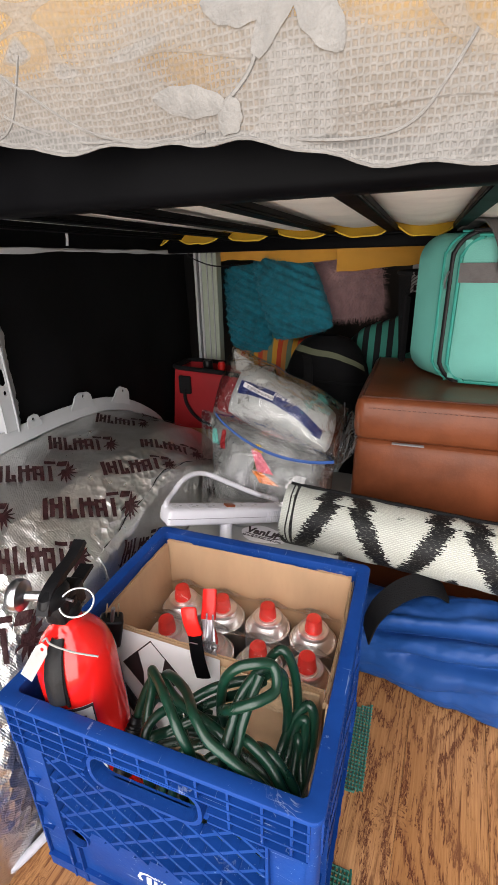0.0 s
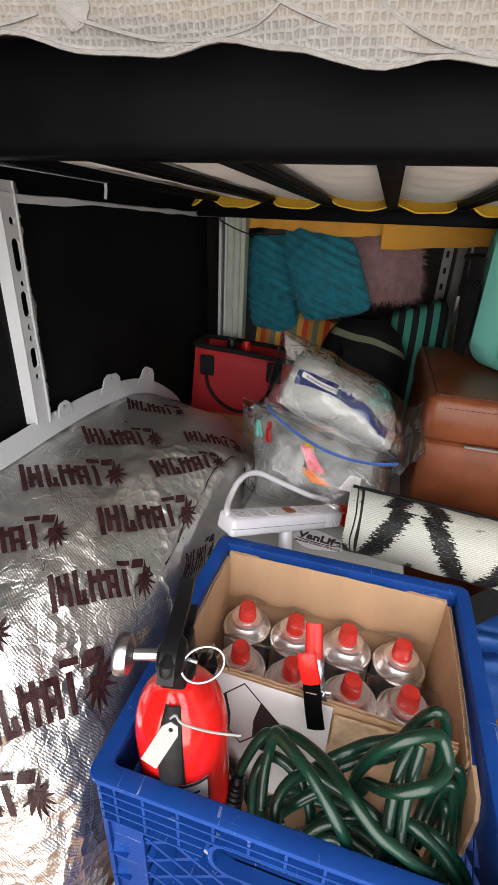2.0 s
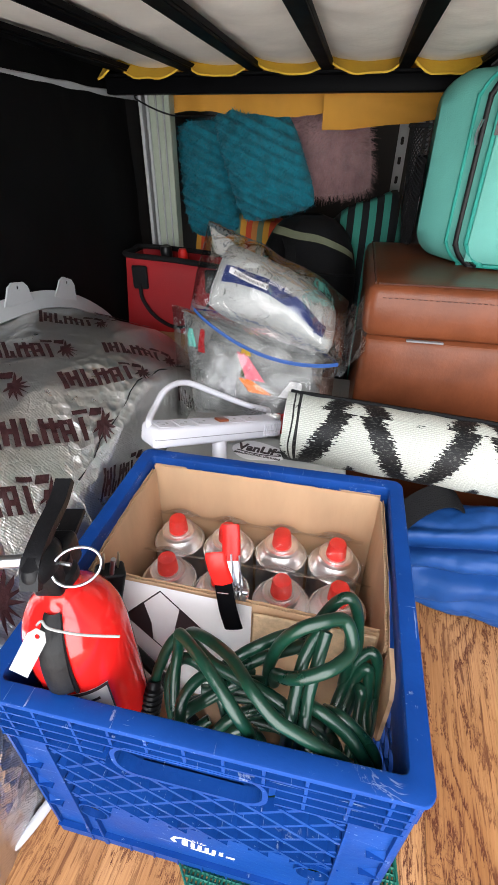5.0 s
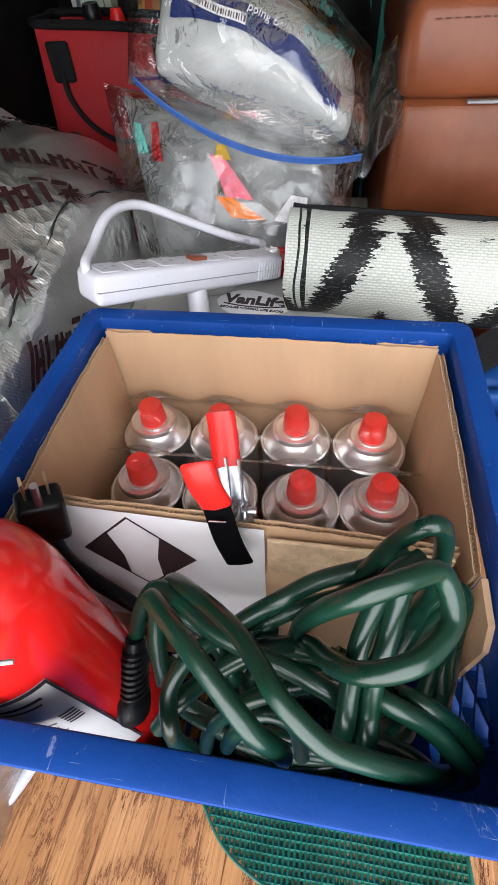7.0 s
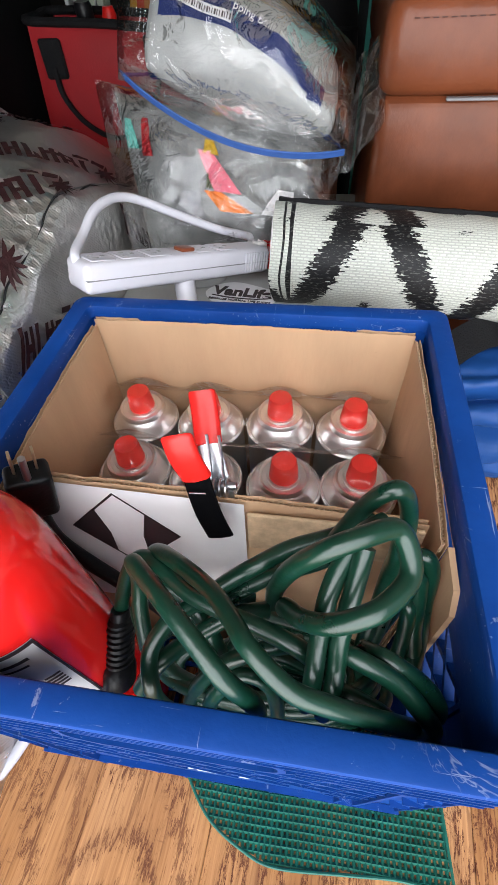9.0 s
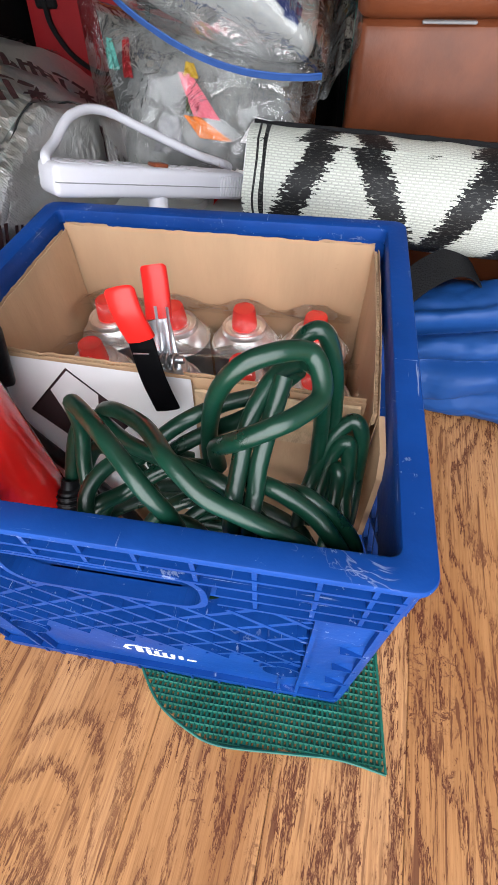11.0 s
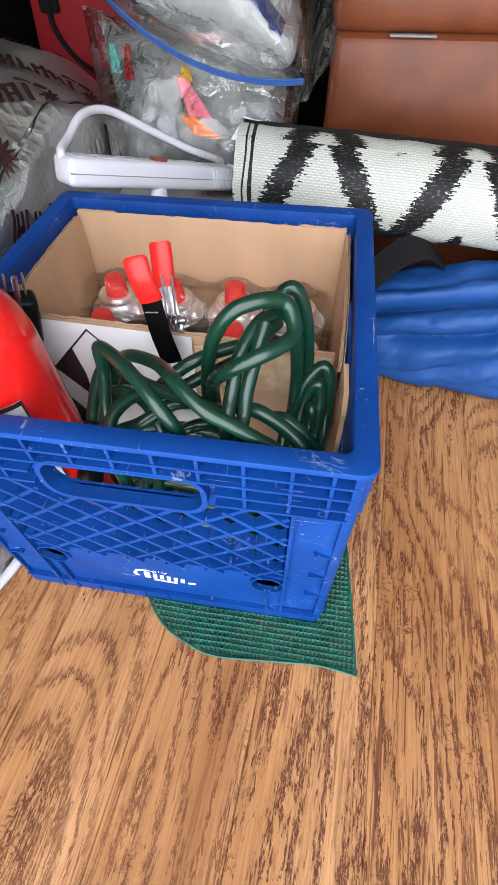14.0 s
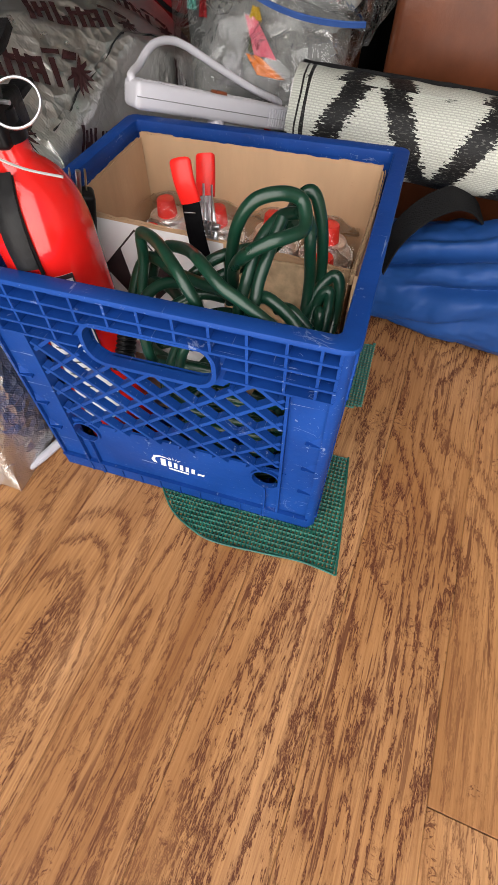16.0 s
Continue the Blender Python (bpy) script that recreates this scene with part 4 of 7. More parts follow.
part("sheet_fall", surf(lambda u, v: Vector((WALL_X + 0.03 + 1.7 * u, 0.0665 + 0.0025 * wob((u * 24, v * 2, 0), 1, 7), 0.764 - 0.013 * hump(WALL_X + 0.03 + 1.7 * u, -0.07, 0.0) - 0.017 * hump(WALL_X + 0.03 + 1.7 * u, 0.0, 0.20) + 0.004 * wob((u * 30, 0, 0), 1, 2) + 0.06 * v)), 120, 6, thick=0.002), M_PEACH, mattress, "peach sheet hanging at the edge")

lace = thing("lace_cover", (0.2, 0.04, 0.75), "white floral lace bedspread hanging over the bed edge", "lace bedspread")


def lace_pt(u, v):
    x = WALL_X + 0.04 + 1.2 * u
    low = 0.752 - 0.013 * hump(x, -0.07, 0.0) - 0.019 * hump(x, 0.0, 0.20) + 0.004 * math.sin(x * 19) + 0.003 * abs(math.sin(x * 33 + 1)) + 0.0012 * math.sin(x * 140)
    z = low + (0.965 - low) * v
    fold = 0.006 * math.sin(x * 38 + 0.8 * math.sin(x * 17)) * (1 - v) ** 1.5 + 0.004 * wob((x, z, 0), 20, 3)
    y = 0.052 - 0.012 * math.sin(math.pi * min(1, v * 1.2)) + fold
    if v > 0.93:
        y += 0.6 * (v - 0.93)
    return Vector((x, y, z))


part("lace_fall", surf(lace_pt, 200, 50), M_LACE, lace)
part("scalloped_hem", tube([lace_pt(i / 160, 0.0) for i in range(161)], 0.0011, 5, per=1), M_LACETHREAD, lace, "white stitched hem")


def on_lace(x, z, off):
    """A place on the lace by its x and height, off metres in front of it."""
    u = (x - WALL_X - 0.04) / 1.2
    low = lace_pt(u, 0.0).z
    q = lace_pt(u, min(1.0, max(0.0, (z - low) / (0.965 - low))))
    return Vector((q.x, q.y - off, max(z, low + 0.002)))


def lace_leaf(x0, z0, x1, z1, width, notch=0.0):
    """An embroidered leaf from its stalk to its tip."""
    ax, az = x1 - x0, z1 - z0
    ln = math.hypot(ax, az)

    def pt(u, v):
        w = width * math.sin(math.pi * min(1, 0.06 + 0.94 * u)) ** 0.6 * (1 + notch * math.sin(u * 19))
        k = (v - 0.5) * w
        return on_lace(x0 + ax * u - az / ln * k, z0 + az * u + ax / ln * k, 0.0007 + 0.0005 * math.sin(math.pi * v))

    return surf(pt, 22, 8)


for shift, drop in ((0.0, 0.0), (-0.235, 0.020), (0.30, 0.004)):
    for x0, z0, x1, z1, w in ((0.090, 0.752, 0.046, 0.761, 0.0135), (0.116, 0.786, 0.081, 0.791, 0.017), (0.128, 0.792, 0.149, 0.765, 0.017), (0.095, 0.754, 0.091, 0.737, 0.014), (0.108, 0.768, 0.136, 0.810, 0.014)):
        part("embroidered_leaf", lace_leaf(x0 + shift, z0 + drop, x1 + shift, z1 + drop, w, 0.06), M_LACETHREAD, lace, "white embroidered leaf")
    for pts, r in (([(0.118, 0.795), (0.1074, 0.7673), (0.0983, 0.7573), (0.0899, 0.7524)], 0.0012), ([(-0.0507, 0.7819), (-0.029, 0.7686), (-0.0005, 0.7512), (0.0283, 0.7403), (0.0568, 0.7385), (0.0773, 0.7429)], 0.0009),
                   ([(-0.0564, 0.7633), (-0.0329, 0.7533), (-0.0017, 0.7453), (0.0201, 0.7364), (0.0424, 0.7364)], 0.0008), ([(0.090, 0.742), (0.130, 0.734), (0.165, 0.733), (0.1833, 0.7388), (0.1953, 0.7535), (0.2041, 0.7673)], 0.0008)):
        part("embroidered_vine", tube([on_lace(x + shift, z + drop, 0.0) for x, z in pts], r, 6, per=8), M_LACETHREAD, lace, "white embroidered vine")

# ---- milk crate ----
CX, CY, CH = 0.0015, 0.1665, 0.1668
crate = thing("milk_crate", (CX, CY, 0.0035), "scuffed blue plastic milk crate with lattice sides", "milk crate")
BASE[crate] = Vector((CX, CY, 0))
crate.location = (CX, CY, 0.0)


def crate_side():
    """One side in its own frame: x along, y inward from the outer face, z up."""
    out = {}
    skin = [(-0.152, 0.222), (-0.078, 0.222), (-0.062, 0.2035), (0.062, 0.2035), (0.078, 0.222), (0.152, 0.222), (0.152, 0.2765), (-0.152, 0.2765)]
    hole = rrect(-0.057, 0.2105, 0.057, 0.2505, 0.016, 6)
    out["side_band"] = plate(skin, [hole], 0.0035, Matrix.Translation((0, 0.0115, 0)))
    bm = bmesh.new()
    for z in (0.2235, 0.2368, 0.2500, 0.2632):
        for x0, x1 in (((-0.156, -0.066), (0.066, 0.156)) if z < 0.245 else ((-0.156, 0.156),)):
            add_box(bm, (x0, 0.0006, z - 0.0012), (x1, 0.0116, z + 0.0012))
    for x in (0.0, 0.0285, 0.057, 0.0865, 0.1165, 0.1415, 0.1552):
        for s in ((1,) if x == 0 else (-1, 1)):
            add_box(bm, (s * x - 0.0012, 0.0012, 0.2500 if x < 0.066 else 0.2235), (s * x + 0.0012, 0.0117, 0.2765))
    out["rib_grid"] = bm
    lip = plate(rrect(-0.061, 0.2065, 0.061, 0.2535, 0.019, 6), [hole], 0.0118, Matrix.Translation((0, 0.0009, 0)))
    out["grip_frame"] = lip
    bm = bmesh.new()
    slope, step = 0.80, 0.0298

    def inside(x, z):
        top = 0.2055 if abs(x) < 0.064 else 0.2055 + (abs(x) - 0.064) * 1.2 if abs(x) < 0.078 else 0.2225
        return abs(x) < 0.119 and 0.0975 < z < top

    ang = math.atan(slope)
    for sgn in (-1, 1):
        k = -8
        while k < 18:
            z0, run = k * step, []
            k += 1
            for i in range(-120, 121):
                x = i / 1000
                z = z0 + sgn * slope * x
                ok = inside(x, z)
                if ok:
                    run.append((x, z))
                if (not ok or i == 120) and run:
                    if len(run) > 4:
                        (xa, za), (xb, zb) = run[0], run[-1]
                        ln = math.hypot(xb - xa, zb - za)
                        m = Matrix.Translation(((xa + xb) / 2, 0.0075, (za + zb) / 2)) @ Matrix.Rotation(-sgn * ang, 4, "Y")
                        add_box(bm, (-ln / 2, -0.0052 + 0.0003 * sgn, -0.0018), (ln / 2, 0.0036 + 0.0003 * sgn, 0.0018), m)
                    run = []
    out["lattice"] = bm
    bm = plate([(-0.1205, 0.0), (0.1205, 0.0), (0.1205, 0.092), (0.126, 0.099), (0.1205, 0.1005), (-0.1205, 0.1005), (-0.126, 0.099), (-0.1205, 0.092)], [disc(-0.1052, 0.083, 0.0148), disc(0.1052, 0.083, 0.0148)], 0.003, Matrix.Translation((0, 0.0055, 0)))
    for s in (-1, 1):
        bm = plate(disc(s * 0.1052, 0.083, 0.0166, 24), [disc(s * 0.1052, 0.083, 0.0146, 24)], 0.0062, Matrix.Translation((0, 0.0026, 0)), bm)
        add_box(bm, (s * 0.1052 - 0.0011, 0.001, 0.0), (s * 0.1052 + 0.0011, 0.006, 0.0672))
    add_box(bm, (-0.157, 0.0005, 0.0195), (0.157, 0.006, 0.0222))
    add_box(bm, (-0.157, 0.0022, 0.0), (0.157, 0.0058, 0.0195))
    for i in range(-4, 5):
        add_box(bm, (i * 0.0255 - 0.0009, 0.0004, 0.003), (i * 0.0255 + 0.0009, 0.0024, 0.0195))
    out["lower_band"] = bm
    for s in (-1, 1):
        bm = bmesh.new()
        bm = plate([(s * 0.1215, 0.0), (s * 0.1595, 0.0), (s * 0.1595, 0.224), (s * 0.1215, 0.224)], (), 0.003, Matrix.Translation((0, 0.0065, 0)), bm)
        add_box(bm, (s * 0.1205 - 0.0014, 0.001, 0.0), (s * 0.1205 + 0.0014, 0.0125, 0.2245))
        for z in (0.075, 0.118, 0.16):
            add_box(bm, (min(s * 0.140, s * 0.1560), 0.0022, z), (max(s * 0.140, s * 0.1560), 0.0066, z + 0.0022))
            vs = [bm.verts.new(q) for q in ((s * 0.140, 0.0064, z), (s * 0.1560, 0.0022, z), (s * 0.1560, 0.0064, z + 0.016))]
            bm.faces.new(vs)
        out["corner_panel" if s < 0 else "corner_panel.other"] = bm
    return out


side_me = {k: mesh_of(k, b, M_BLUE, False) for k, b in crate_side().items()}
for q in range(4):
    m = Matrix.Rotation(radians(90 * q), 4, "Z") @ Matrix.Translation((0, -CH, 0))
    for k, me in side_me.items():
        piece(k.split(".")[0], me, crate, m)


def ring_loft(profile, r_out=0.011, seg=6):
    """A closed frame round the crate from (inset, height) pairs."""
    bm = bmesh.new()
    rings = []
    for d, z in profile:
        rings.append([bm.verts.new((x, y, z)) for x, y in rrect(-CH + d, -CH + d, CH - d, CH - d, max(0.006, r_out - d * 0.7), seg)])
    for a, b in zip(rings, rings[1:] + rings[:1]):
        for i in range(len(a)):
            j = (i + 1) % len(a)
            bm.faces.new((a[i], a[j], b[j], b[i]))
    return bm


bm = ring_loft([(0.0, 0.2757), (0.0, 0.2785), (0.0007, 0.2796), (0.0020, 0.2800), (0.0140, 0.2800), (0.0156, 0.2793), (0.0163, 0.2778), (0.0163, 0.2690), (0.0130, 0.2690), (0.0120, 0.2755)])
bmesh.ops.translate(bm, verts=bm.verts, vec=(CX, CY, 0))
part("rim", bm, M_BLUE, crate)
for sx in (-1, 1):
    for sy in (-1, 1):
        bm = bmesh.new()
        pts = [(CX + sx * (CH - 0.0130 + 0.0105 * math.cos(radians(a))), CY + sy * (CH - 0.0130 + 0.0105 * math.sin(radians(a)))) for a in range(0, 91, 15)]
        inn = [(CX + sx * (CH - 0.0130 + 0.0070 * math.cos(radians(a))), CY + sy * (CH - 0.0130 + 0.0070 * math.sin(radians(a)))) for a in range(0, 91, 15)]
        rows = [[bm.verts.new((x, y, z)) for x, y in pts + inn[::-1]] for z in (0.0, 0.2760)]
        n = len(rows[0])
        for i in range(n):
            bm.faces.new((rows[0][i], rows[0][(i + 1) % n], rows[1][(i + 1) % n], rows[1][i]))
        for i in range(len(pts) - 1):
            for r in rows:
                bm.faces.new((r[i], r[i + 1], r[n - 2 - i], r[n - 1 - i]))
        part("corner_post", bm, M_BLUE, crate)
bm = bmesh.new()
for i in range(-6, 7):
    add_box(bm, (CX + i * 0.0245 - 0.002, CY - 0.16, 0.004), (CX + i * 0.0245 + 0.002, CY + 0.16, 0.009))
    add_box(bm, (CX - 0.16, CY + i * 0.0245 - 0.002, 0.0045), (CX + 0.16, CY + i * 0.0245 + 0.002, 0.0095))
part("base_grid", bm, M_BLUE, crate, smooth=False)
# dairy mark: swash, sun rays and blocks
bm = bmesh.new()
for i, (x0, x1, z0, z1) in enumerate(((-0.022, -0.016, 0.052, 0.066), (-0.013, -0.009, 0.053, 0.064), (-0.006, -0.002, 0.053, 0.063), (0.001, 0.005, 0.052, 0.062), (0.008, 0.012, 0.052, 0.061), (0.015, 0.019, 0.051, 0.060), (0.022, 0.030, 0.0505, 0.0535))):
    bm = plate([(x0, z0), (x1, z0 - 0.0004), (x1 + 0.001, z1), (x0 + 0.001, z1)], (), 0.0006, Matrix.Translation((CX + 0.003, 0.0047, 0.0)), bm)
for i in range(5):
    a = radians(35 + 28 * i)
    c, s = math.cos(a), math.sin(a)
    bm = plate([(0.006 * c - 0.0007 * s, 0.066 + 0.003 * s + 0.0007 * c), (0.006 * c + 0.0007 * s, 0.066 + 0.003 * s - 0.0007 * c), (0.0105 * c, 0.066 + 0.0075 * s)], (), 0.0006, Matrix.Translation((CX - 0.002, 0.0047, 0)), bm)
bm = plate([(-0.030, 0.060), (-0.026, 0.069), (-0.017, 0.0715), (-0.008, 0.0695), (-0.017, 0.0695), (-0.024, 0.066), (-0.026, 0.060), (-0.024, 0.0545), (-0.028, 0.055)], (), 0.0006, Matrix.Translation((CX, 0.0047, 0)), bm)
bm = plate([(-0.012, 0.0475), (0.012, 0.046), (0.012, 0.0485), (-0.012, 0.0498)], (), 0.0006, Matrix.Translation((CX + 0.002, 0.0047, 0)), bm)
part("printed_mark", bm, M_PAPER, crate, "white printed dairy mark", smooth=False)

# ---- non-slip mat ----
mat_ob = thing("nonslip_mat", (0.1, 0.1, 0), "green open-weave rubber non-slip mat under the crate", "mat")
edge = [(-0.03, 0.02), (-0.024, 0.004), (0.001, -0.024), (0.032, -0.040), (0.062, -0.047), (0.12, -0.043), (0.164, -0.040), (0.203, -0.044), (0.197, 0.03), (0.189, 0.115), (0.165, 0.115), (0.165, 0.20), (0.176, 0.20), (0.192, 0.205), (0.193, 0.345), (0.16, 0.33), (-0.03, 0.30)]


def in_mat(x, y):
    hit = False
    for (xa, ya), (xb, yb) in zip(edge, edge[1:] + edge[:1]):
        if (ya > y) != (yb > y) and x < (xb - xa) * (y - ya) / (yb - ya) + xa:
            hit = not hit
    return hit


def strands(along_x, pitch, half_w, half_h, z0):
    bm = bmesh.new()
    lines = np.arange(-0.05, 0.36, pitch)
    for c in lines:
        run = []
        steps = np.arange(-0.05, 0.36, 0.0022)
        for t in list(steps) + [9]:
            x, y = (t, c) if along_x else (c, t)
            ok = t < 9 and in_mat(x, y)
            if ok:
                lift = 0.004 * max(0, wob((x, y, 0), 14, 6)) if y < 0.0 or x > 0.17 else 0
                run.append(Vector((x + 0.0006 * wob((x, y, 0), 60), y + 0.0016 * wob((x, y, 1), 12), z0 + lift)))
            elif run:
                if len(run) > 1:
                    side = Vector((0, half_w, 0)) if along_x else Vector((half_w, 0, 0))
                    rows = [[bm.verts.new(p - side), bm.verts.new(p + Vector((0, 0, half_h))), bm.verts.new(p + side)] for p in run]
                    for a, b in zip(rows, rows[1:]):
                        bm.faces.new((a[0], a[1], b[1], b[0]))
                        bm.faces.new((a[1], a[2], b[2], b[1]))
                run = []
    return bm


hem = [(x, y, 0.0022 + 0.004 * max(0, wob((x, y, 0), 14, 6))) for x, y in edge[:8]]
part("cut_edge", tube(hem, 0.0013, 6, per=8), M_MAT, mat_ob)
part("cut_edge", tube([(x, y, 0.0022) for x, y in edge[7:10]], 0.0013, 6, per=8), M_MAT, mat_ob)
tagged(part("weft", strands(True, 0.0056, 0.0017, 0.0022, 0.0006), M_MAT, mat_ob), kind="stuff")
tagged(part("warp", strands(False, 0.0046, 0.0015, 0.0022, 0.0008), M_MAT, mat_ob), kind="stuff")

# ---- cardboard tray of gas cans ----
tray = thing("cardboard_box", (0, 0.22, 0.0095), "open cut-down corrugated cardboard box inside the crate", "cardboard box")
BX0, BX1, BY0, BY1, BZ = -0.146, 0.1445, 0.119, 0.3155, 0.0095


def ragged(z, x, amp=0.0025, seed=0.0):
    return z + amp * wob((x * 30, seed, 0), 1) + 0.6 * amp * wob((x * 130, seed, 2), 1)


def card_wall(p0, p1, top0, top1, lean=(0, 0), th=0.0038, seed=1.0, n=60, flutes=True, z0=None):
    """A cardboard wall from p0 to p1 in plan with a torn upper edge; two liners and a fluted core."""
    z0 = BZ if z0 is None else z0
    a, b = Vector((*p0, 0)), Vector((*p1, 0))
    d = (b - a).normalized()
    nrm = Vector((-d.y, d.x, 0))
    ln = (b - a).length
    out = []
    for k in (-1, 1):
        def pt(u, v, k=k):
            q = a + (b - a) * u
            top = ragged(top0 + (top1 - top0) * u, u * ln * 3, 0.0014, seed + k)
            bow = 0.002 * math.sin(math.pi * u) * v
            return Vector((q.x + lean[0] * v, q.y + lean[1] * v, z0 + (top - z0) * v)) + nrm * (k * th / 2 + bow + 0.0012 * wob((u * 8, v * 4, seed), 1))
        out.append(surf(pt, n, 14, ln, top0, thick=0.0006))
    bm = bmesh.new()
    if flutes:
        rows = []
        m = int(ln / 0.0034)
        for i in range(m * 2 + 1):
            u = i / (m * 2)
            q = a + (b - a) * u + nrm * ((1 if i % 2 else -1) * th * 0.30 + 0.002 * math.sin(math.pi * u))
            top = top0 + (top1 - top0) * u - 0.0012
            rows.append([bm.verts.new((q.x + lean[0] * v, q.y + lean[1] * v, z0 + (top - z0) * v)) for v in (0.96, 1)])
        for r, s in zip(rows, rows[1:]):
            bm.faces.new((r[0], s[0], s[1], r[1]))
    return out, bm


def add_wall(*args, **kw):
    liners, core = card_wall(*args, **kw)
    w = part("panel", liners[0], M_CARD, tray)
    part("liner", liners[1], M_CARD, w)
    if len(core.verts):
        part("fluting", core, M_CARDEDGE, w, "torn fluted edge", smooth=False)
    return w


add_wall((BX0, BY1), (BX1, BY1), 0.268, 0.266, seed=2.0)
add_wall((BX0, BY0), (BX0, BY1 - 0.004), 0.258, 0.264, seed=3.0)
add_wall((BX1 + 0.001, BY1 - 0.004), (BX1 + 0.001, BY0 + 0.002), 0.264, 0.258, seed=4.0)
# side flap standing forward from the torn corner
flap_bm = plate([(0.0, 0.12), (0.034, 0.165), (0.033, 0.235), (0.024, 0.251), (0.0, 0.2575)], (), 0.0038, Matrix.Translation((BX1 + 0.003, BY0 + 0.001, 0)) @ Matrix.Rotation(radians(-86), 4, "Z"))
part("flap", flap_bm, M_CARD, tray, smooth=False)
FRONT_LEAN = 0.022
front_panel = add_wall((BX0 + 0.004, BY0), (BX1 - 0.003, BY0), 0.263, 0.248, lean=(0, FRONT_LEAN), seed=5.0)
part("bottom", add_box(bmesh.new(), (BX0, BY0, BZ), (BX1, BY1, BZ + 0.004)), M_CARD, tray, smooth=False)
part("crease_flap", rbox((0.024, 0, 0), (BX1 - 0.006, 0.003, 0.042), 0.0008, 1, Matrix.Translation((0, BY0 + FRONT_LEAN * 0.83 - 0.0068, 0.2075)) @ Matrix.Rotation(radians(-3), 4, "X")), M_CARDEDGE, tray, "paler folded flap", smooth=False)


def on_front(x, z, off):
    v = (z - BZ) / (0.256 - BZ)
    return Vector((x, BY0 + FRONT_LEAN * v - 0.0028 - off, z))


def front_poly(bm, pts, off):
    bm.faces.new([bm.verts.new(on_front(x, z, off)) for x, z in pts])


bm = bmesh.new()
front_poly(bm, [(-0.136, 0.10), (0.022, 0.10), (0.022, 0.2555), (-0.136, 0.2610)], 0.0014)
part("white_print", bm, M_PAPER, front_panel, "white printed panel", smooth=False)
bm = bmesh.new()
DX, DZ, HW, HT = -0.070, 0.2095, 0.043, 0.045
for (xa, za), (xb, zb) in (((-HW, 0), (0, HT)), ((0, HT), (HW, 0)), ((HW, 0), (0, -HT)), ((0, -HT), (-HW, 0))):
    f = 0.945
    front_poly(bm, [(DX + xa, DZ + za), (DX + xb, DZ + zb), (DX + xb * f, DZ + zb * f), (DX + xa * f, DZ + za * f)], 0.0018)
for s in (-1, 1):
    front_poly(bm, [(DX + s * HW, DZ), (DX + s * HW * 0.45, DZ + HT * 0.55), (DX + s * HW * 0.30, DZ - HT * 0.10), (DX + s * HW * 0.30, DZ - HT * 0.70)], 0.0018)
part("printed_diamond", bm, M_INK, front_panel, "black printed diamond symbol", smooth=False)


def gas_can():
    can = thing("gas_can", (0, 0, 0), "silver butane gas can with a red plastic cap", "gas can", "butane cans in the box")
    part("body", lathe([(0, 0), (0.030, 0), (0.0325, 0.002), (0.033, 0.005), (0.0325, 0.007), (0.0325, 0.156), (0.0335, 0.1585), (0.0335, 0.1615), (0.0320, 0.163), (0.0310, 0.1618), (0.0295, 0.1640), (0.0278, 0.1690), (0.0245, 0.1738), (0.0228, 0.1752), (0.0226, 0.1785), (0.0214, 0.1802), (0.0198, 0.1795), (0.0190, 0.1780), (0.0150, 0.1778), (0.0145, 0.1795), (0.0128, 0.1795), (0, 0.1790)], 36), M_TIN, can)
    part("cap", lathe([(0.0126, 0.1785), (0.0124, 0.182), (0.0108, 0.1975), (0.0100, 0.1990), (0, 0.1994)], 28), M_REDCAP, can, "red tapered cap")
    return can


CAN_Z = BZ + 0.0042
first = gas_can()
rows_xy = [[(-0.106, 0.281), (-0.038, 0.281), (0.031, 0.280), (0.0985, 0.279)], [(-0.098, 0.2125), (-0.029, 0.213), (0.0405, 0.212), (0.1075, 0.2105)]]
rnd = random.Random(5)
spots = [q for r in rows_xy for q in r]
for k, (x, y) in enumerate(spots):
    mm = pose(x, y, CAN_Z, rnd.uniform(-1, 1), rnd.uniform(-1, 1), rnd.uniform(0, 360))
    if k == 0:
        first.matrix_basis = mm
    else:
        copy_thing(first, mm)


def wrap_row(xs, y, seed):
    """Film stretched over one row of cans."""
    rw = random.Random(int(seed))
    folds = []
    for c in xs:
        for _ in range(5):
            a = rw.uniform(0, math.pi)
            folds.append((c + rw.uniform(-0.014, 0.014), y + rw.uniform(-0.014, 0.014), math.cos(a), math.sin(a), rw.uniform(0.008, 0.022), rw.uniform(0.0006, 0.0015), rw.uniform(0.0012, 0.0028)))

    def pt(u, v):
        x = xs[0] - 0.036 + (xs[-1] - xs[0] + 0.072) * u
        yy = y - 0.035 + 0.07 * v
        near = min(math.hypot(x - c, yy - y) for c in xs)
        z = CAN_Z + 0.2008 - 0.011 * hump(near, 0.0115, 0.036) - 0.024 * hump(abs(yy - y), 0.016, 0.038)
        for fx, fy, ca, sa, half, wide, high in folds:
            dx, dy = x - fx, yy - fy
            along_fold, off = dx * ca + dy * sa, dy * ca - dx * sa
            if abs(along_fold) < half and abs(off) < 3 * wide:
                z += high * math.exp(-(off / wide) ** 2) * (1 - (along_fold / half) ** 2)
        return Vector((x, yy, z + 0.0018 * wob((x, yy, 0), 40, seed)))
    return surf(pt, 220, 64)


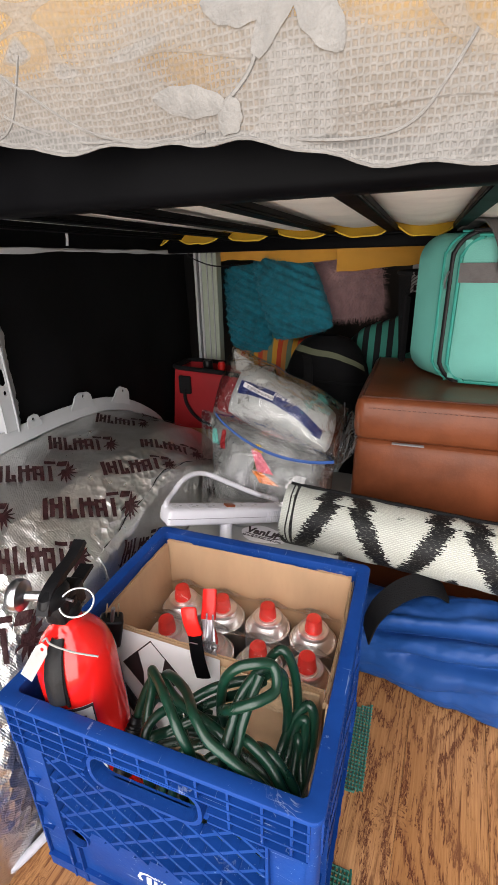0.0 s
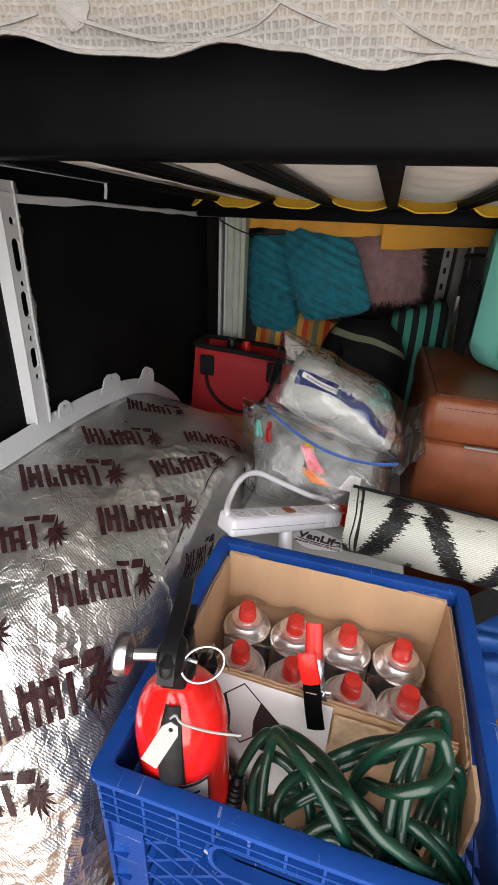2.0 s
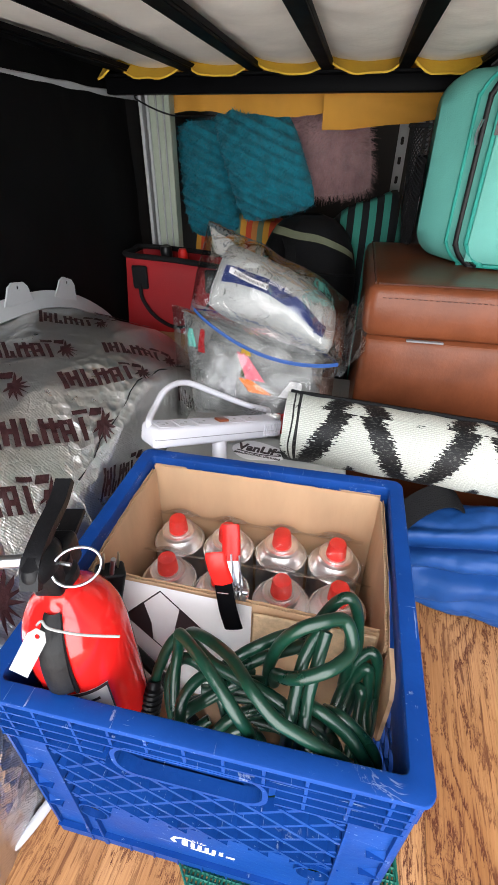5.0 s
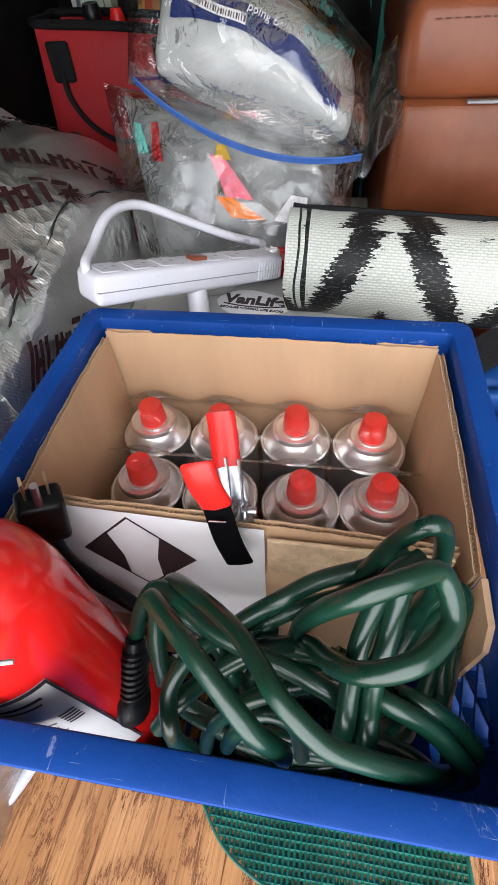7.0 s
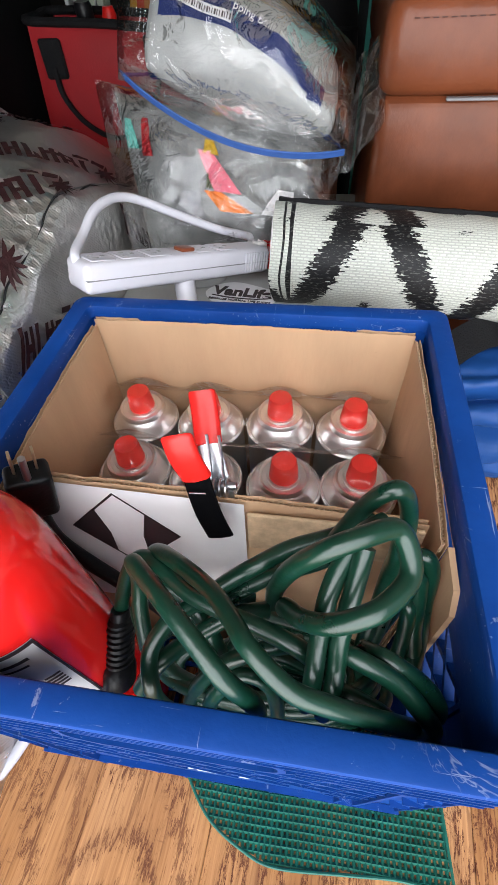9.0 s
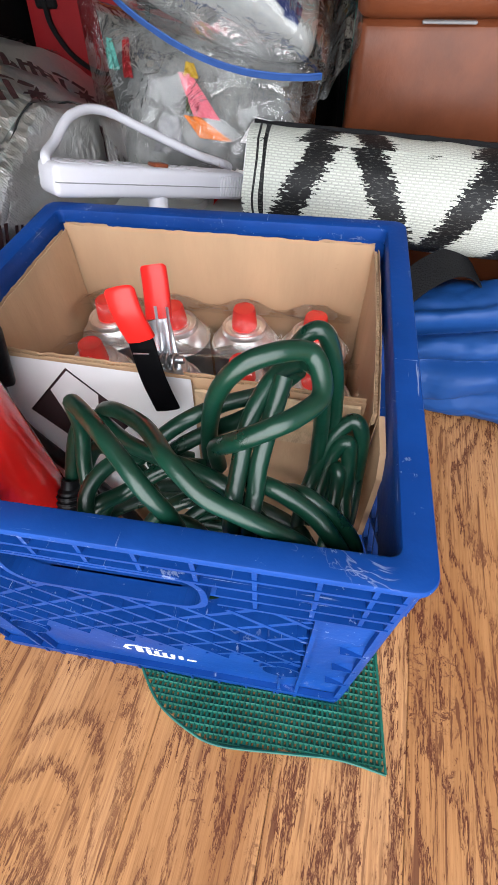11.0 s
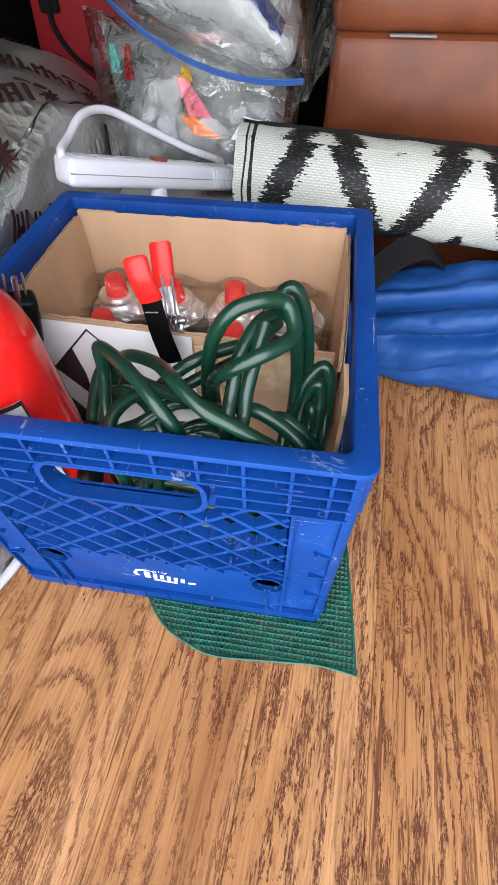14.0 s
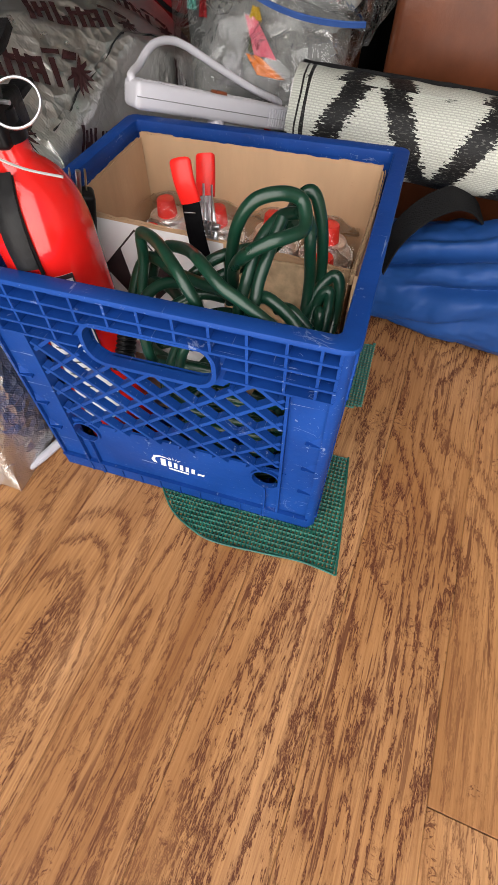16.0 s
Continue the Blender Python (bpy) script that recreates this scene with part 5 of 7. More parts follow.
for r, seed in ((0, 1.0), (1, 7.0)):
    w = thing("shrink_wrap", (rows_xy[r][0][0], rows_xy[r][0][1], CAN_Z), "clear plastic shrink wrap stretched over the gas cans", "plastic wrap", "wraps over the cans")
    xs, yr = [x for x, _ in rows_xy[r]], rows_xy[r][0][1]
    part("film", wrap_row(xs, yr, seed), M_FILM, w)
    for side in (-1, 1):
        part("gathered_edge", tube([(xs[0] - 0.036 + (xs[-1] - xs[0] + 0.072) * k / 40, yr + side * 0.0350, CAN_Z + 0.168 + 0.003 * wob((k * 0.35, seed, side), 1)) for k in range(41)], 0.0011, 5, per=1, flat=0.5), M_FILM, w, "rolled clear film edge")

# ---- spring clamp on the box edge ----
clamp = thing("spring_clamp", (0.004, 0.135, 0.226), "steel spring clamp with red vinyl grips biting the box edge", "spring clamp")
tip_a, tip_b, piv, jaw = Vector((-0.0105, 0.1855, 0.3095)), Vector((-0.0112, 0.1300, 0.3265)), Vector((0.0045, 0.1420, 0.2650)), Vector((0.0085, 0.1190, 0.2420))
up_a, up_b = Vector((-0.0046, 0.1640, 0.2825)), Vector((-0.0026, 0.1270, 0.2940))


def pressed(pts, side, widths, th, dish=0.0, tip=0.0, per=8):
    """A pressed steel or dipped strip along pts: its width runs along side, its edges turned down by dish, its start rounded over tip metres."""
    bm2 = bmesh.new()
    path = smooth_path(pts, per)
    side = Vector(side).normalized()
    gone = 0.0
    rings = []
    for i, q in enumerate(path):
        d = (path[min(i + 1, len(path) - 1)] - path[max(i - 1, 0)]).normalized()
        sd = (side - d * side.dot(d)).normalized()
        nm = d.cross(sd)
        gone += (path[i] - path[i - 1]).length if i else 0.0
        w = widths[0] + (widths[1] - widths[0]) * i / (len(path) - 1)
        f = 1.0 if gone >= tip or tip == 0 else 0.82 + 0.18 * math.sqrt(max(0.0, 1 - (1 - gone / tip) ** 2))
        ring = []
        for k in range(16):
            a = 2 * math.pi * k / 16
            c, sn = math.cos(a), math.sin(a)
            x = math.copysign(abs(c) ** 0.35, c) * w / 2 * f
            ring.append(bm2.verts.new(q + sd * x + nm * (math.copysign(abs(sn) ** 0.6, sn) * th / 2 * (0.6 + 0.4 * f) - dish * (2 * x / w) ** 2)))
        rings.append(ring)
    for a, b in zip(rings, rings[1:]):
        for k in range(16):
            bm2.faces.new((a[k], a[(k + 1) % 16], b[(k + 1) % 16], b[k]))
    bm2.faces.new(rings[0])
    bm2.faces.new(rings[-1][::-1])
    return bm2


SIDE_A, SIDE_B = (1, 0.10, 0.10), (1, 0.10, 0.22)
part("grip", pressed([tip_a, (tip_a + up_a) / 2 + Vector((0, 0.0015, 0.0005)), up_a], SIDE_A, (0.0182, 0.0186), 0.0046, 0.0020, 0.0022), M_REDVINYL, clamp, "red vinyl grip")
part("grip", pressed([tip_b + Vector((0, 0.003, -0.001)), tip_b + Vector((0.001, 0.0005, -0.004)), (tip_b + up_b) / 2 + Vector((0, -0.0015, 0)), up_b], SIDE_B, (0.0186, 0.0186), 0.0046, 0.0020, 0.0022), M_REDVINYL, clamp, "red vinyl grip")
part("arm", pressed([up_a, (up_a + piv) / 2 + Vector((0, 0.002, 0)), piv + Vector((0, 0.004, -0.004))], SIDE_A, (0.0150, 0.0165), 0.0024, 0.0010), M_CHROME, clamp, "zinc plated arm")
part("arm", pressed([up_b, (up_b + jaw) / 2 + Vector((0, -0.003, 0.001)), jaw], SIDE_B, (0.0165, 0.0175), 0.0024, 0.0008), M_BLACKMETAL, clamp, "black steel arm")
part("arm_slot", pressed([up_b.lerp(jaw, 0.13) + Vector((-0.005, -0.0052, 0.001)), up_b.lerp(jaw, 0.13) + Vector((0.005, -0.0052, 0.002))], (0, 0, 1), (0.0009, 0.0009), 0.0008), M_CHROME, clamp)
part("back_jaw", pressed([piv + Vector((0, 0.004, -0.004)), piv.lerp(jaw, 0.5) + Vector((0, 0.012, 0)), jaw + Vector((0, 0.024, -0.002))], SIDE_A, (0.0165, 0.0165), 0.0024, 0.0008), M_CHROME, clamp)
bm = bmesh.new()
for k in range(4):
    x = piv.x - 0.006 + 0.004 * k
    tube([(x, piv.y + 0.0055 * math.cos(a), piv.z + 0.0055 * math.sin(a)) for a in np.linspace(0, 2 * math.pi, 13)[:-1]], 0.0011, 6, per=2, closed=True, bm=bm)
for s in (-0.004, 0.004):
    tube([piv + Vector((s, 0.003, 0.004)), piv + Vector((s - 0.002, 0.012, 0.018)), piv + Vector((s - 0.004, 0.019, 0.030))], 0.0011, 6, bm=bm)
part("spring", bm, M_CHROME, clamp, "bright coil spring")
part("rivet", tube([piv + Vector((-0.012, 0, 0)), piv + Vector((0.0125, 0.001, 0.002))], 0.0028, 10, straight=True), M_CHROME, clamp)

# ---- fire extinguisher ----
ext = thing("fire_extinguisher", (-0.0975, 0.066, 0.0095), "red fire extinguisher with black lever standing in the crate", "fire extinguisher")
EM = Matrix.Translation((-0.0950, 0.0590, 0.0095)) @ Matrix.Rotation(radians(-2.2), 4, "Y")
ER = 0.0402
part("cylinder", lathe([(0, 0), (ER - 0.006, 0), (ER, 0.006), (ER, 0.281), (ER - 0.0006, 0.290), (ER - 0.0024, 0.301), (ER - 0.0060, 0.312), (ER - 0.0120, 0.322), (ER - 0.0190, 0.329), (0.0165, 0.333), (0.0150, 0.336), (0.0142, 0.342), (0.0142, 0.349), (0, 0.349)], 56, EM), M_REDPAINT, ext, "glossy red steel cylinder")
part("neck", lathe([(0.0155, 0.346), (0.0155, 0.353), (0.013, 0.356), (0.013, 0.364), (0, 0.365)], 24, EM), M_BLACKPLASTIC, ext)
hd = EM @ Matrix.Translation((0, 0, 0.362)) @ Matrix.Rotation(radians(100), 4, "Z")
part("valve_body", rbox((-0.018, -0.011, -0.018), (0.024, 0.011, 0.010), 0.004, 3, hd), M_BLACKPLASTIC, ext)
part("lever", ribbon([hd @ Vector(q) for q in ((-0.030, 0, 0.006), (-0.018, 0, 0.020), (0.005, 0, 0.026), (0.030, 0, 0.029), (0.048, 0, 0.036))], hd.to_3x3() @ Vector((0, 1, 0)), 0.0125, 0.006), M_BLACKPLASTIC, ext, "black squeeze lever")
part("lever_hood", lathe([(0, 0.0135), (0.010, 0.0125), (0.0185, 0.008), (0.0215, 0.001), (0.0200, -0.006), (0, -0.008)], 28, hd @ Matrix.Translation((-0.010, 0, 0.012)) @ Matrix.Diagonal((0.95, 0.56, 0.9, 1))), M_BLACKPLASTIC, ext)
part("carry_handle", ribbon([hd @ Vector(q) for q in ((-0.012, 0, -0.004), (0.02, 0, 0.000), (0.05, 0, 0.004))], hd.to_3x3() @ Vector((0, 1, 0)), 0.015, 0.004), M_BLACKPLASTIC, ext)
gm = Matrix.Translation((-0.141, 0.042, 0.381)) @ Matrix.Rotation(radians(-90), 4, "Y") @ Matrix.Rotation(radians(14), 4, "X")
gauge = part("gauge", lathe([(0, -0.004), (0.0085, -0.004), (0.0150, -0.001), (0.0158, 0.002), (0.0158, 0.007), (0.0145, 0.009), (0.0135, 0.0075)], 28, gm), M_CHROME, ext, "round pressure gauge")
part("gauge_face", lathe([(0, 0.0072), (0.0136, 0.0072), (0.0136, 0.0064), (0, 0.0064)], 24, gm), M_PAPER, gauge)
part("gauge_stem", tube([(-0.137, 0.043, 0.381), (-0.124, 0.048, 0.380), (-0.108, 0.055, 0.378)], 0.0048, 10), M_CHROME, ext)
rc = Vector((-0.083, 0.051, 0.381))
part("pull_ring", tube([rc + Vector((0.0150 * math.cos(a), 0.006 * math.cos(a) + 0.007 * math.sin(a), 0.0118 * math.sin(a))) for a in np.linspace(0, 2 * math.pi, 17)[:-1]], 0.0010, 8, per=3, closed=True), M_CHROME, ext, "bright wire pull ring")
part("pin", tube([(-0.120, 0.053, 0.3805), (-0.088, 0.052, 0.3805)], 0.0014, 8, straight=True), M_CHROME, ext)
# strap down the body and the paper label round it


def on_cyl(deg, z, off=0.0005):
    r = ER + off
    if z > 0.281:
        r = off + float(np.interp(z, (0.281, 0.290, 0.301, 0.312, 0.322, 0.329, 0.333), (ER, ER - 0.0006, ER - 0.0024, ER - 0.0060, ER - 0.0120, ER - 0.0190, 0.0165)))
    return EM @ Vector((r * math.cos(radians(deg)), r * math.sin(radians(deg)), z))


part("strap", surf(lambda u, v: on_cyl(-78 + 22 * (u - 0.5) * (1 + 0.25 * v), 0.272 + 0.060 * v, 0.0030 + 0.0016 * math.sin(math.pi * u)), 8, 40, thick=-0.002), M_BLACKBAND, ext, "black plastic band")
for s in (-1, 1):
    part("strap_edge", tube([on_cyl(-78 + s * 12.5, 0.266 + 0.0092 * k, 0.002) for k in range(8)], 0.0016, 6, per=3), M_BLACKBAND, ext)
lab = part("label", surf(lambda u, v: on_cyl(-104 + 68 * u, 0.085 + 0.176 * v, 0.0006), 26, 10), M_PAPER, ext, "white printed instruction label")
bm = bmesh.new()


def cyl_bar(d0, d1, z0, z1):
    n = max(1, int((d1 - d0) / 6))
    g = [[bm.verts.new(on_cyl(d0 + (d1 - d0) * i / n, z, 0.0010)) for z in (z0, z1)] for i in range(n + 1)]
    for a, b in zip(g, g[1:]):
        bm.faces.new((a[0], b[0], b[1], a[1]))


cyl_bar(-105, -36, 0.2570, 0.2610)
cyl_bar(-105, -103, 0.085, 0.26)
cyl_bar(-38, -36, 0.085, 0.26)
for k in range(9):
    cyl_bar(-96 + (k % 3), -62 - 3 * (k % 2), 0.135 + 0.0085 * k, 0.1368 + 0.0085 * k)
for k in range(5):
    cyl_bar(-56, -43, 0.195 + 0.0042 * k, 0.1975 + 0.0042 * k)
cyl_bar(-92, -48, 0.245, 0.2485)
cyl_bar(-92, -52, 0.238, 0.2405)
part("printing", bm, M_INK, lab, smooth=False)
tag = part("tag", plate([(-0.0065, -0.034), (0.0065, -0.034), (0.0065, -0.004), (0.003, 0.002), (-0.003, 0.002), (-0.0065, -0.004)], [disc(0, -0.003, 0.0018, 8)], 0.0004, Matrix.Translation((-0.090, 0.011, 0.363)) @ Matrix.Rotation(radians(26), 4, "Y") @ Matrix.Rotation(radians(-24), 4, "X")), M_TAG, ext, "small white paper tag")
part("zip_tie", tube([(-0.094, 0.015, 0.364), (-0.090, 0.016, 0.368), (-0.084, 0.014, 0.365), (-0.066, 0.019, 0.357), (-0.044, 0.026, 0.352)], 0.0009, 6), M_TAG, ext, "white plastic tie")

# ---- extension cord ----
cord = thing("extension_cord", (0.05, 0.07, 0.0095), "coiled dark green heavy-duty extension cord in the crate", "extension cord")
CR = 0.0049
STRANDS = []


def strand(*pts):
    STRANDS.append(list(pts))


# two legs from the first bight, and the lead from the socket end
strand((-0.028, 0.052, 0.215), (-0.0300, 0.066, 0.243), (-0.0285, 0.0755, 0.2650), (-0.0262, 0.0745, 0.2850), (-0.0215, 0.0705, 0.2945), (-0.0006, 0.0520, 0.3020), (0.0171, 0.0371, 0.2990), (0.0327, 0.0250, 0.2900), (0.0435, 0.0225, 0.2680), (0.046, 0.0235, 0.235))
strand((-0.0575, 0.0760, 0.1980), (-0.0540, 0.0805, 0.2150), (-0.0433, 0.0869, 0.2456), (-0.0332, 0.0909, 0.2590), (-0.0181, 0.0843, 0.2620), (0.0020, 0.0709, 0.2640), (0.0267, 0.0619, 0.2650), (0.0454, 0.0563, 0.2660), (0.0664, 0.0489, 0.2640), (0.085, 0.042, 0.245))
# the long strand across the heap
strand((-0.040, 0.098, 0.225), (-0.0266, 0.0967, 0.2570), (-0.0075, 0.0831, 0.2781), (0.0176, 0.0646, 0.2909), (0.0323, 0.0488, 0.2975), (0.0423, 0.0367, 0.3010), (0.0607, 0.0247, 0.2940), (0.0764, 0.0225, 0.2860), (0.0939, 0.0225, 0.2740), (0.1075, 0.0235, 0.2620), (0.125, 0.028, 0.232))
# the tall bight that leans over the box
strand((0.0470, 0.0820, 0.235), (0.0495, 0.0778, 0.2694), (0.0575, 0.0715, 0.3090), (0.0707, 0.0707, 0.3317), (0.0876, 0.0772, 0.3370), (0.1007, 0.0845, 0.3325), (0.1068, 0.0800, 0.3260), (0.1085, 0.0700, 0.3190), (0.1000, 0.0584, 0.3182), (0.0904, 0.0515, 0.3165), (0.0757, 0.0489, 0.3080), (0.0640, 0.0545, 0.2940), (0.0560, 0.0665, 0.2740), (0.054, 0.076, 0.245))
strand((0.0700, 0.0980, 0.262), (0.0797, 0.1030, 0.2850), (0.0910, 0.1080, 0.3110), (0.1000, 0.1090, 0.3250), (0.1080, 0.1105, 0.3230), (0.1155, 0.1120, 0.2990), (0.1195, 0.1120, 0.2650), (0.120, 0.108, 0.225))
strand((0.1010, 0.0900, 0.322), (0.1085, 0.0960, 0.3080), (0.1105, 0.0950, 0.2900), (0.1125, 0.1000, 0.2560), (0.112, 0.094, 0.215))
# two uprights through the bight
strand((0.1000, 0.0985, 0.3150), (0.0865, 0.0873, 0.3150), (0.0760, 0.0670, 0.3030), (0.0727, 0.0495, 0.2834), (0.0714, 0.0345, 0.2700), (0.070, 0.030, 0.240))
strand((0.0900, 0.0820, 0.318), (0.0856, 0.0641, 0.3010), (0.0824, 0.0507, 0.2853), (0.0820, 0.0419, 0.2741), (0.0810, 0.0311, 0.2650), (0.079, 0.028, 0.235))
# the coil in the far corner
strand((0.105, 0.074, 0.185), (0.1092, 0.0869, 0.2154), (0.1187, 0.1030, 0.2450), (0.1280, 0.1100, 0.2580), (0.1340, 0.1100, 0.2600), (0.1385, 0.1060, 0.2500), (0.1390, 0.0960, 0.2260), (0.1372, 0.0739, 0.2050), (0.1302, 0.0560, 0.190))
strand((0.112, 0.080, 0.185), (0.1176, 0.0919, 0.2135), (0.1224, 0.0990, 0.2420), (0.1300, 0.1010, 0.2510), (0.1325, 0.0960, 0.2400), (0.1330, 0.0821, 0.2200), (0.1368, 0.0707, 0.2000), (0.139, 0.0575, 0.180))
strand((0.116, 0.088, 0.175), (0.1210, 0.0930, 0.2050), (0.1240, 0.0940, 0.2300), (0.1270, 0.0880, 0.2350), (0.1270, 0.0760, 0.2100), (0.125, 0.064, 0.180))
# strands running down to the near corner
strand((0.0780, 0.0540, 0.265), (0.0910, 0.0463, 0.2740), (0.1116, 0.0408, 0.2632), (0.1258, 0.0326, 0.2500), (0.1380, 0.0300, 0.222), (0.139, 0.030, 0.190))
strand((0.0960, 0.0560, 0.258), (0.1093, 0.0498, 0.2641), (0.1300, 0.0436, 0.2480), (0.1385, 0.0370, 0.2330), (0.139, 0.034, 0.200))
strand((0.0720, 0.0420, 0.235), (0.0900, 0.0360, 0.246), (0.1080, 0.0300, 0.243), (0.1220, 0.0260, 0.225))
# strands passing behind, and the tangle under them
strand((0.0050, 0.0700, 0.250), (0.0216, 0.0791, 0.2650), (0.0375, 0.0865, 0.2750), (0.0563, 0.0983, 0.2778), (0.0800, 0.1060, 0.2830), (0.0960, 0.1060, 0.3020))
strand((0.0120, 0.0720, 0.242), (0.0288, 0.0799, 0.2540), (0.0461, 0.0880, 0.2620), (0.0709, 0.0928, 0.2760), (0.0890, 0.0950, 0.2960))
strand((-0.008, 0.0235, 0.195), (-0.0105, 0.0230, 0.2200), (-0.0120, 0.0270, 0.2420), (-0.0139, 0.0422, 0.2540), (-0.0040, 0.0606, 0.2580), (0.0147, 0.0757, 0.2500), (0.035, 0.082, 0.240))
strand((-0.022, 0.0280, 0.225), (-0.0111, 0.0378, 0.2430), (0.0015, 0.0524, 0.2400), (0.0255, 0.0663, 0.2500), (0.045, 0.074, 0.245))
strand((-0.0060, 0.0290, 0.150), (0.0012, 0.0361, 0.1880), (0.0215, 0.0448, 0.2300), (0.0459, 0.0526, 0.2450), (0.066, 0.060, 0.240))
strand((0.0100, 0.0300, 0.170), (0.0180, 0.0330, 0.2100), (0.0330, 0.0420, 0.2300), (0.0500, 0.0400, 0.2200), (0.0560, 0.0300, 0.190))
strand((-0.036, 0.0600, 0.170), (-0.0400, 0.0720, 0.2150), (-0.0300, 0.0830, 0.2380), (-0.0080, 0.0780, 0.2400), (0.0100, 0.0640, 0.2300), (0.022, 0.050, 0.200))
rnd = random.Random(11)
for k in range(12):
    z = 0.022 + 0.0155 * k
    cx, cy = 0.050 + rnd.uniform(-0.012, 0.014), 0.066 + rnd.uniform(-0.004, 0.004)
    ax, ay = rnd.uniform(0.045, 0.078), rnd.uniform(0.024, 0.034)
    tilt, ph = rnd.uniform(-0.25, 0.25), rnd.uniform(0, 6.28)
    STRANDS.append([(cx + ax * math.cos(a + ph), cy + ay * math.sin(a + ph), z + tilt * ax * math.cos(a) * 0.8 + 0.006 * math.sin(2 * a + ph)) for a in np.linspace(0, 5.9, 11)])
for pts in STRANDS:
    pts = [(min(max(x, -0.0575), 0.139), min(max(y, 0.0225), 0.112), max(z, 0.019)) for x, y, z in pts]
    part("cord_loop", tube(pts, CR * rnd.uniform(0.96, 1.03), 12, per=7), M_CORD, cord)
SM = Matrix.Translation((-0.0565, 0.0765, 0.205)) @ Vector((-0.001, -0.036, -0.046)).to_track_quat("Z", "X").to_matrix().to_4x4()
prof = [(0, 0), (0.007, 0), (0.0075, 0.002), (0.0075, 0.006), (0.0095, 0.008)]
for k in range(7):
    z = 0.010 + 0.0045 * k
    prof += [(0.0095, z), (0.0108, z + 0.0008), (0.0108, z + 0.0026), (0.0095, z + 0.0034)]
prof += [(0.0115, 0.043), (0.0125, 0.047), (0.0125, 0.056), (0.0115, 0.058), (0, 0.058)]
sock = part("socket_end", lathe(prof, 20, SM @ Matrix.Diagonal((1.15, 0.85, 1, 1))), M_BLACKPLASTIC, cord, "ribbed black socket end")
PM = Matrix.Translation((-0.111, 0.1225, 0.284)) @ Vector((0.24, 0.0, 0.95)).to_track_quat("Z", "X").to_matrix().to_4x4() @ Matrix.Rotation(radians(35), 4, "Z")
plug = part("plug", rbox((-0.0135, -0.0095, -0.038), (0.0135, 0.0095, 0.008), 0.004, 3, PM), M_BLACKPLASTIC, cord, "black three-pin plug")
for x, y, w in ((-0.0065, -0.003, 0.0032), (0.0065, -0.003, 0.0032)):
    part("blade", rbox((x - 0.0008, y - w, 0.006), (x + 0.0008, y + w, 0.0245), 0.0004, 1, PM), M_BRASS, plug, "brass blade")
part("ground_pin", tube([PM @ Vector((0, 0.005, 0.006)), PM @ Vector((0, 0.005, 0.0285))], 0.0023, 10, straight=True), M_CHROME, plug)
part("cord_loop", tube([PM @ Vector((0, 0, -0.036)), (-0.118, 0.1195, 0.20), (-0.062, 0.110, 0.13), (-0.03, 0.106, 0.06), (0.02, 0.104, 0.03)], 0.006, 10), M_BLACKPLASTIC, cord, "dark lead of the plug")

# ---- storage bin with a sticker ----
bin_ob = thing("storage_bin", (-0.05, 0.56, 0), "frosted translucent plastic storage bin with a flat lid", "storage bin")
part("body", rbox((-0.183, 0.362, 0), (0.100, 0.78, 0.188), 0.012, 3), M_BIN, bin_ob)
part("lid", rbox((-0.188, 0.352, 0.186), (0.107, 0.788, 0.199), 0.005, 3), M_BIN, bin_ob)
part("lid_panel", rbox((-0.165, 0.375, 0.198), (0.088, 0.765, 0.2025), 0.003, 2), M_BIN, bin_ob)
part("latch", lathe([(0, 0), (0.034, 0), (0.036, 0.003), (0.034, 0.010), (0, 0.016)], 28, Matrix.Translation((-0.093, 0.515, 0.2015))), M_BIN, bin_ob, "round moulded cap")
st = thing("sticker", (-0.03, 0.46, 0.2032), "white sticker with black script lettering on the bin lid", "sticker")
oval = [(0.046 * math.cos(a), 0.0255 * math.sin(a) * (1 + 0.12 * math.cos(3 * a))) for a in np.linspace(0, 2 * math.pi, 33)[:-1]]
part("backing", plate(oval, (), -0.0005, Matrix.Translation((-0.034, 0.467, 0.2033)) @ Matrix.Rotation(radians(-6), 4, "Z") @ Matrix.Rotation(radians(-90), 4, "X")), M_PAPER, st, smooth=False)


def lettering(name, text, size, m, material, parent, bold=0.0):
    cu = bpy.data.curves.new(name, "FONT")
    cu.body, cu.size, cu.align_x, cu.align_y, cu.extrude, cu.offset = text, size, "CENTER", "CENTER", 0.0003, bold
    tmp = bpy.data.objects.new("tmp", cu)
    scene.collection.objects.link(tmp)
    me = bpy.data.meshes.new_from_object(tmp.evaluated_get(bpy.context.evaluated_depsgraph_get()))
    bpy.data.objects.remove(tmp)
    me.transform(m)
    me.transform(Matrix.Translation(-BASE[parent]))
    me.materials.clear()
    me.materials.append(material)
    ob = new(name, me)
    ob.parent = parent
    BASE[ob] = BASE[parent]
    return ob


LT = Matrix.Translation((-0.034, 0.467, 0.2042)) @ Matrix.Rotation(radians(-6), 4, "Z")
lettering("script", "VanLife", 0.0250, LT @ Matrix.Translation((0, 0.004, 0)), M_INK, st, 0.0010)
lettering("motto", "BECAUSE NORMAL LIFE SUCKS", 0.0056, LT @ Matrix.Translation((0, -0.0135, 0)), M_INK, st, 0.0001)
part("swash", tube([LT @ Vector(q) for q in ((-0.036, -0.006, 0), (-0.012, -0.0088, 0), (0.018, -0.0078, 0), (0.038, -0.0028, 0))], 0.0008, 6), M_INK, st)

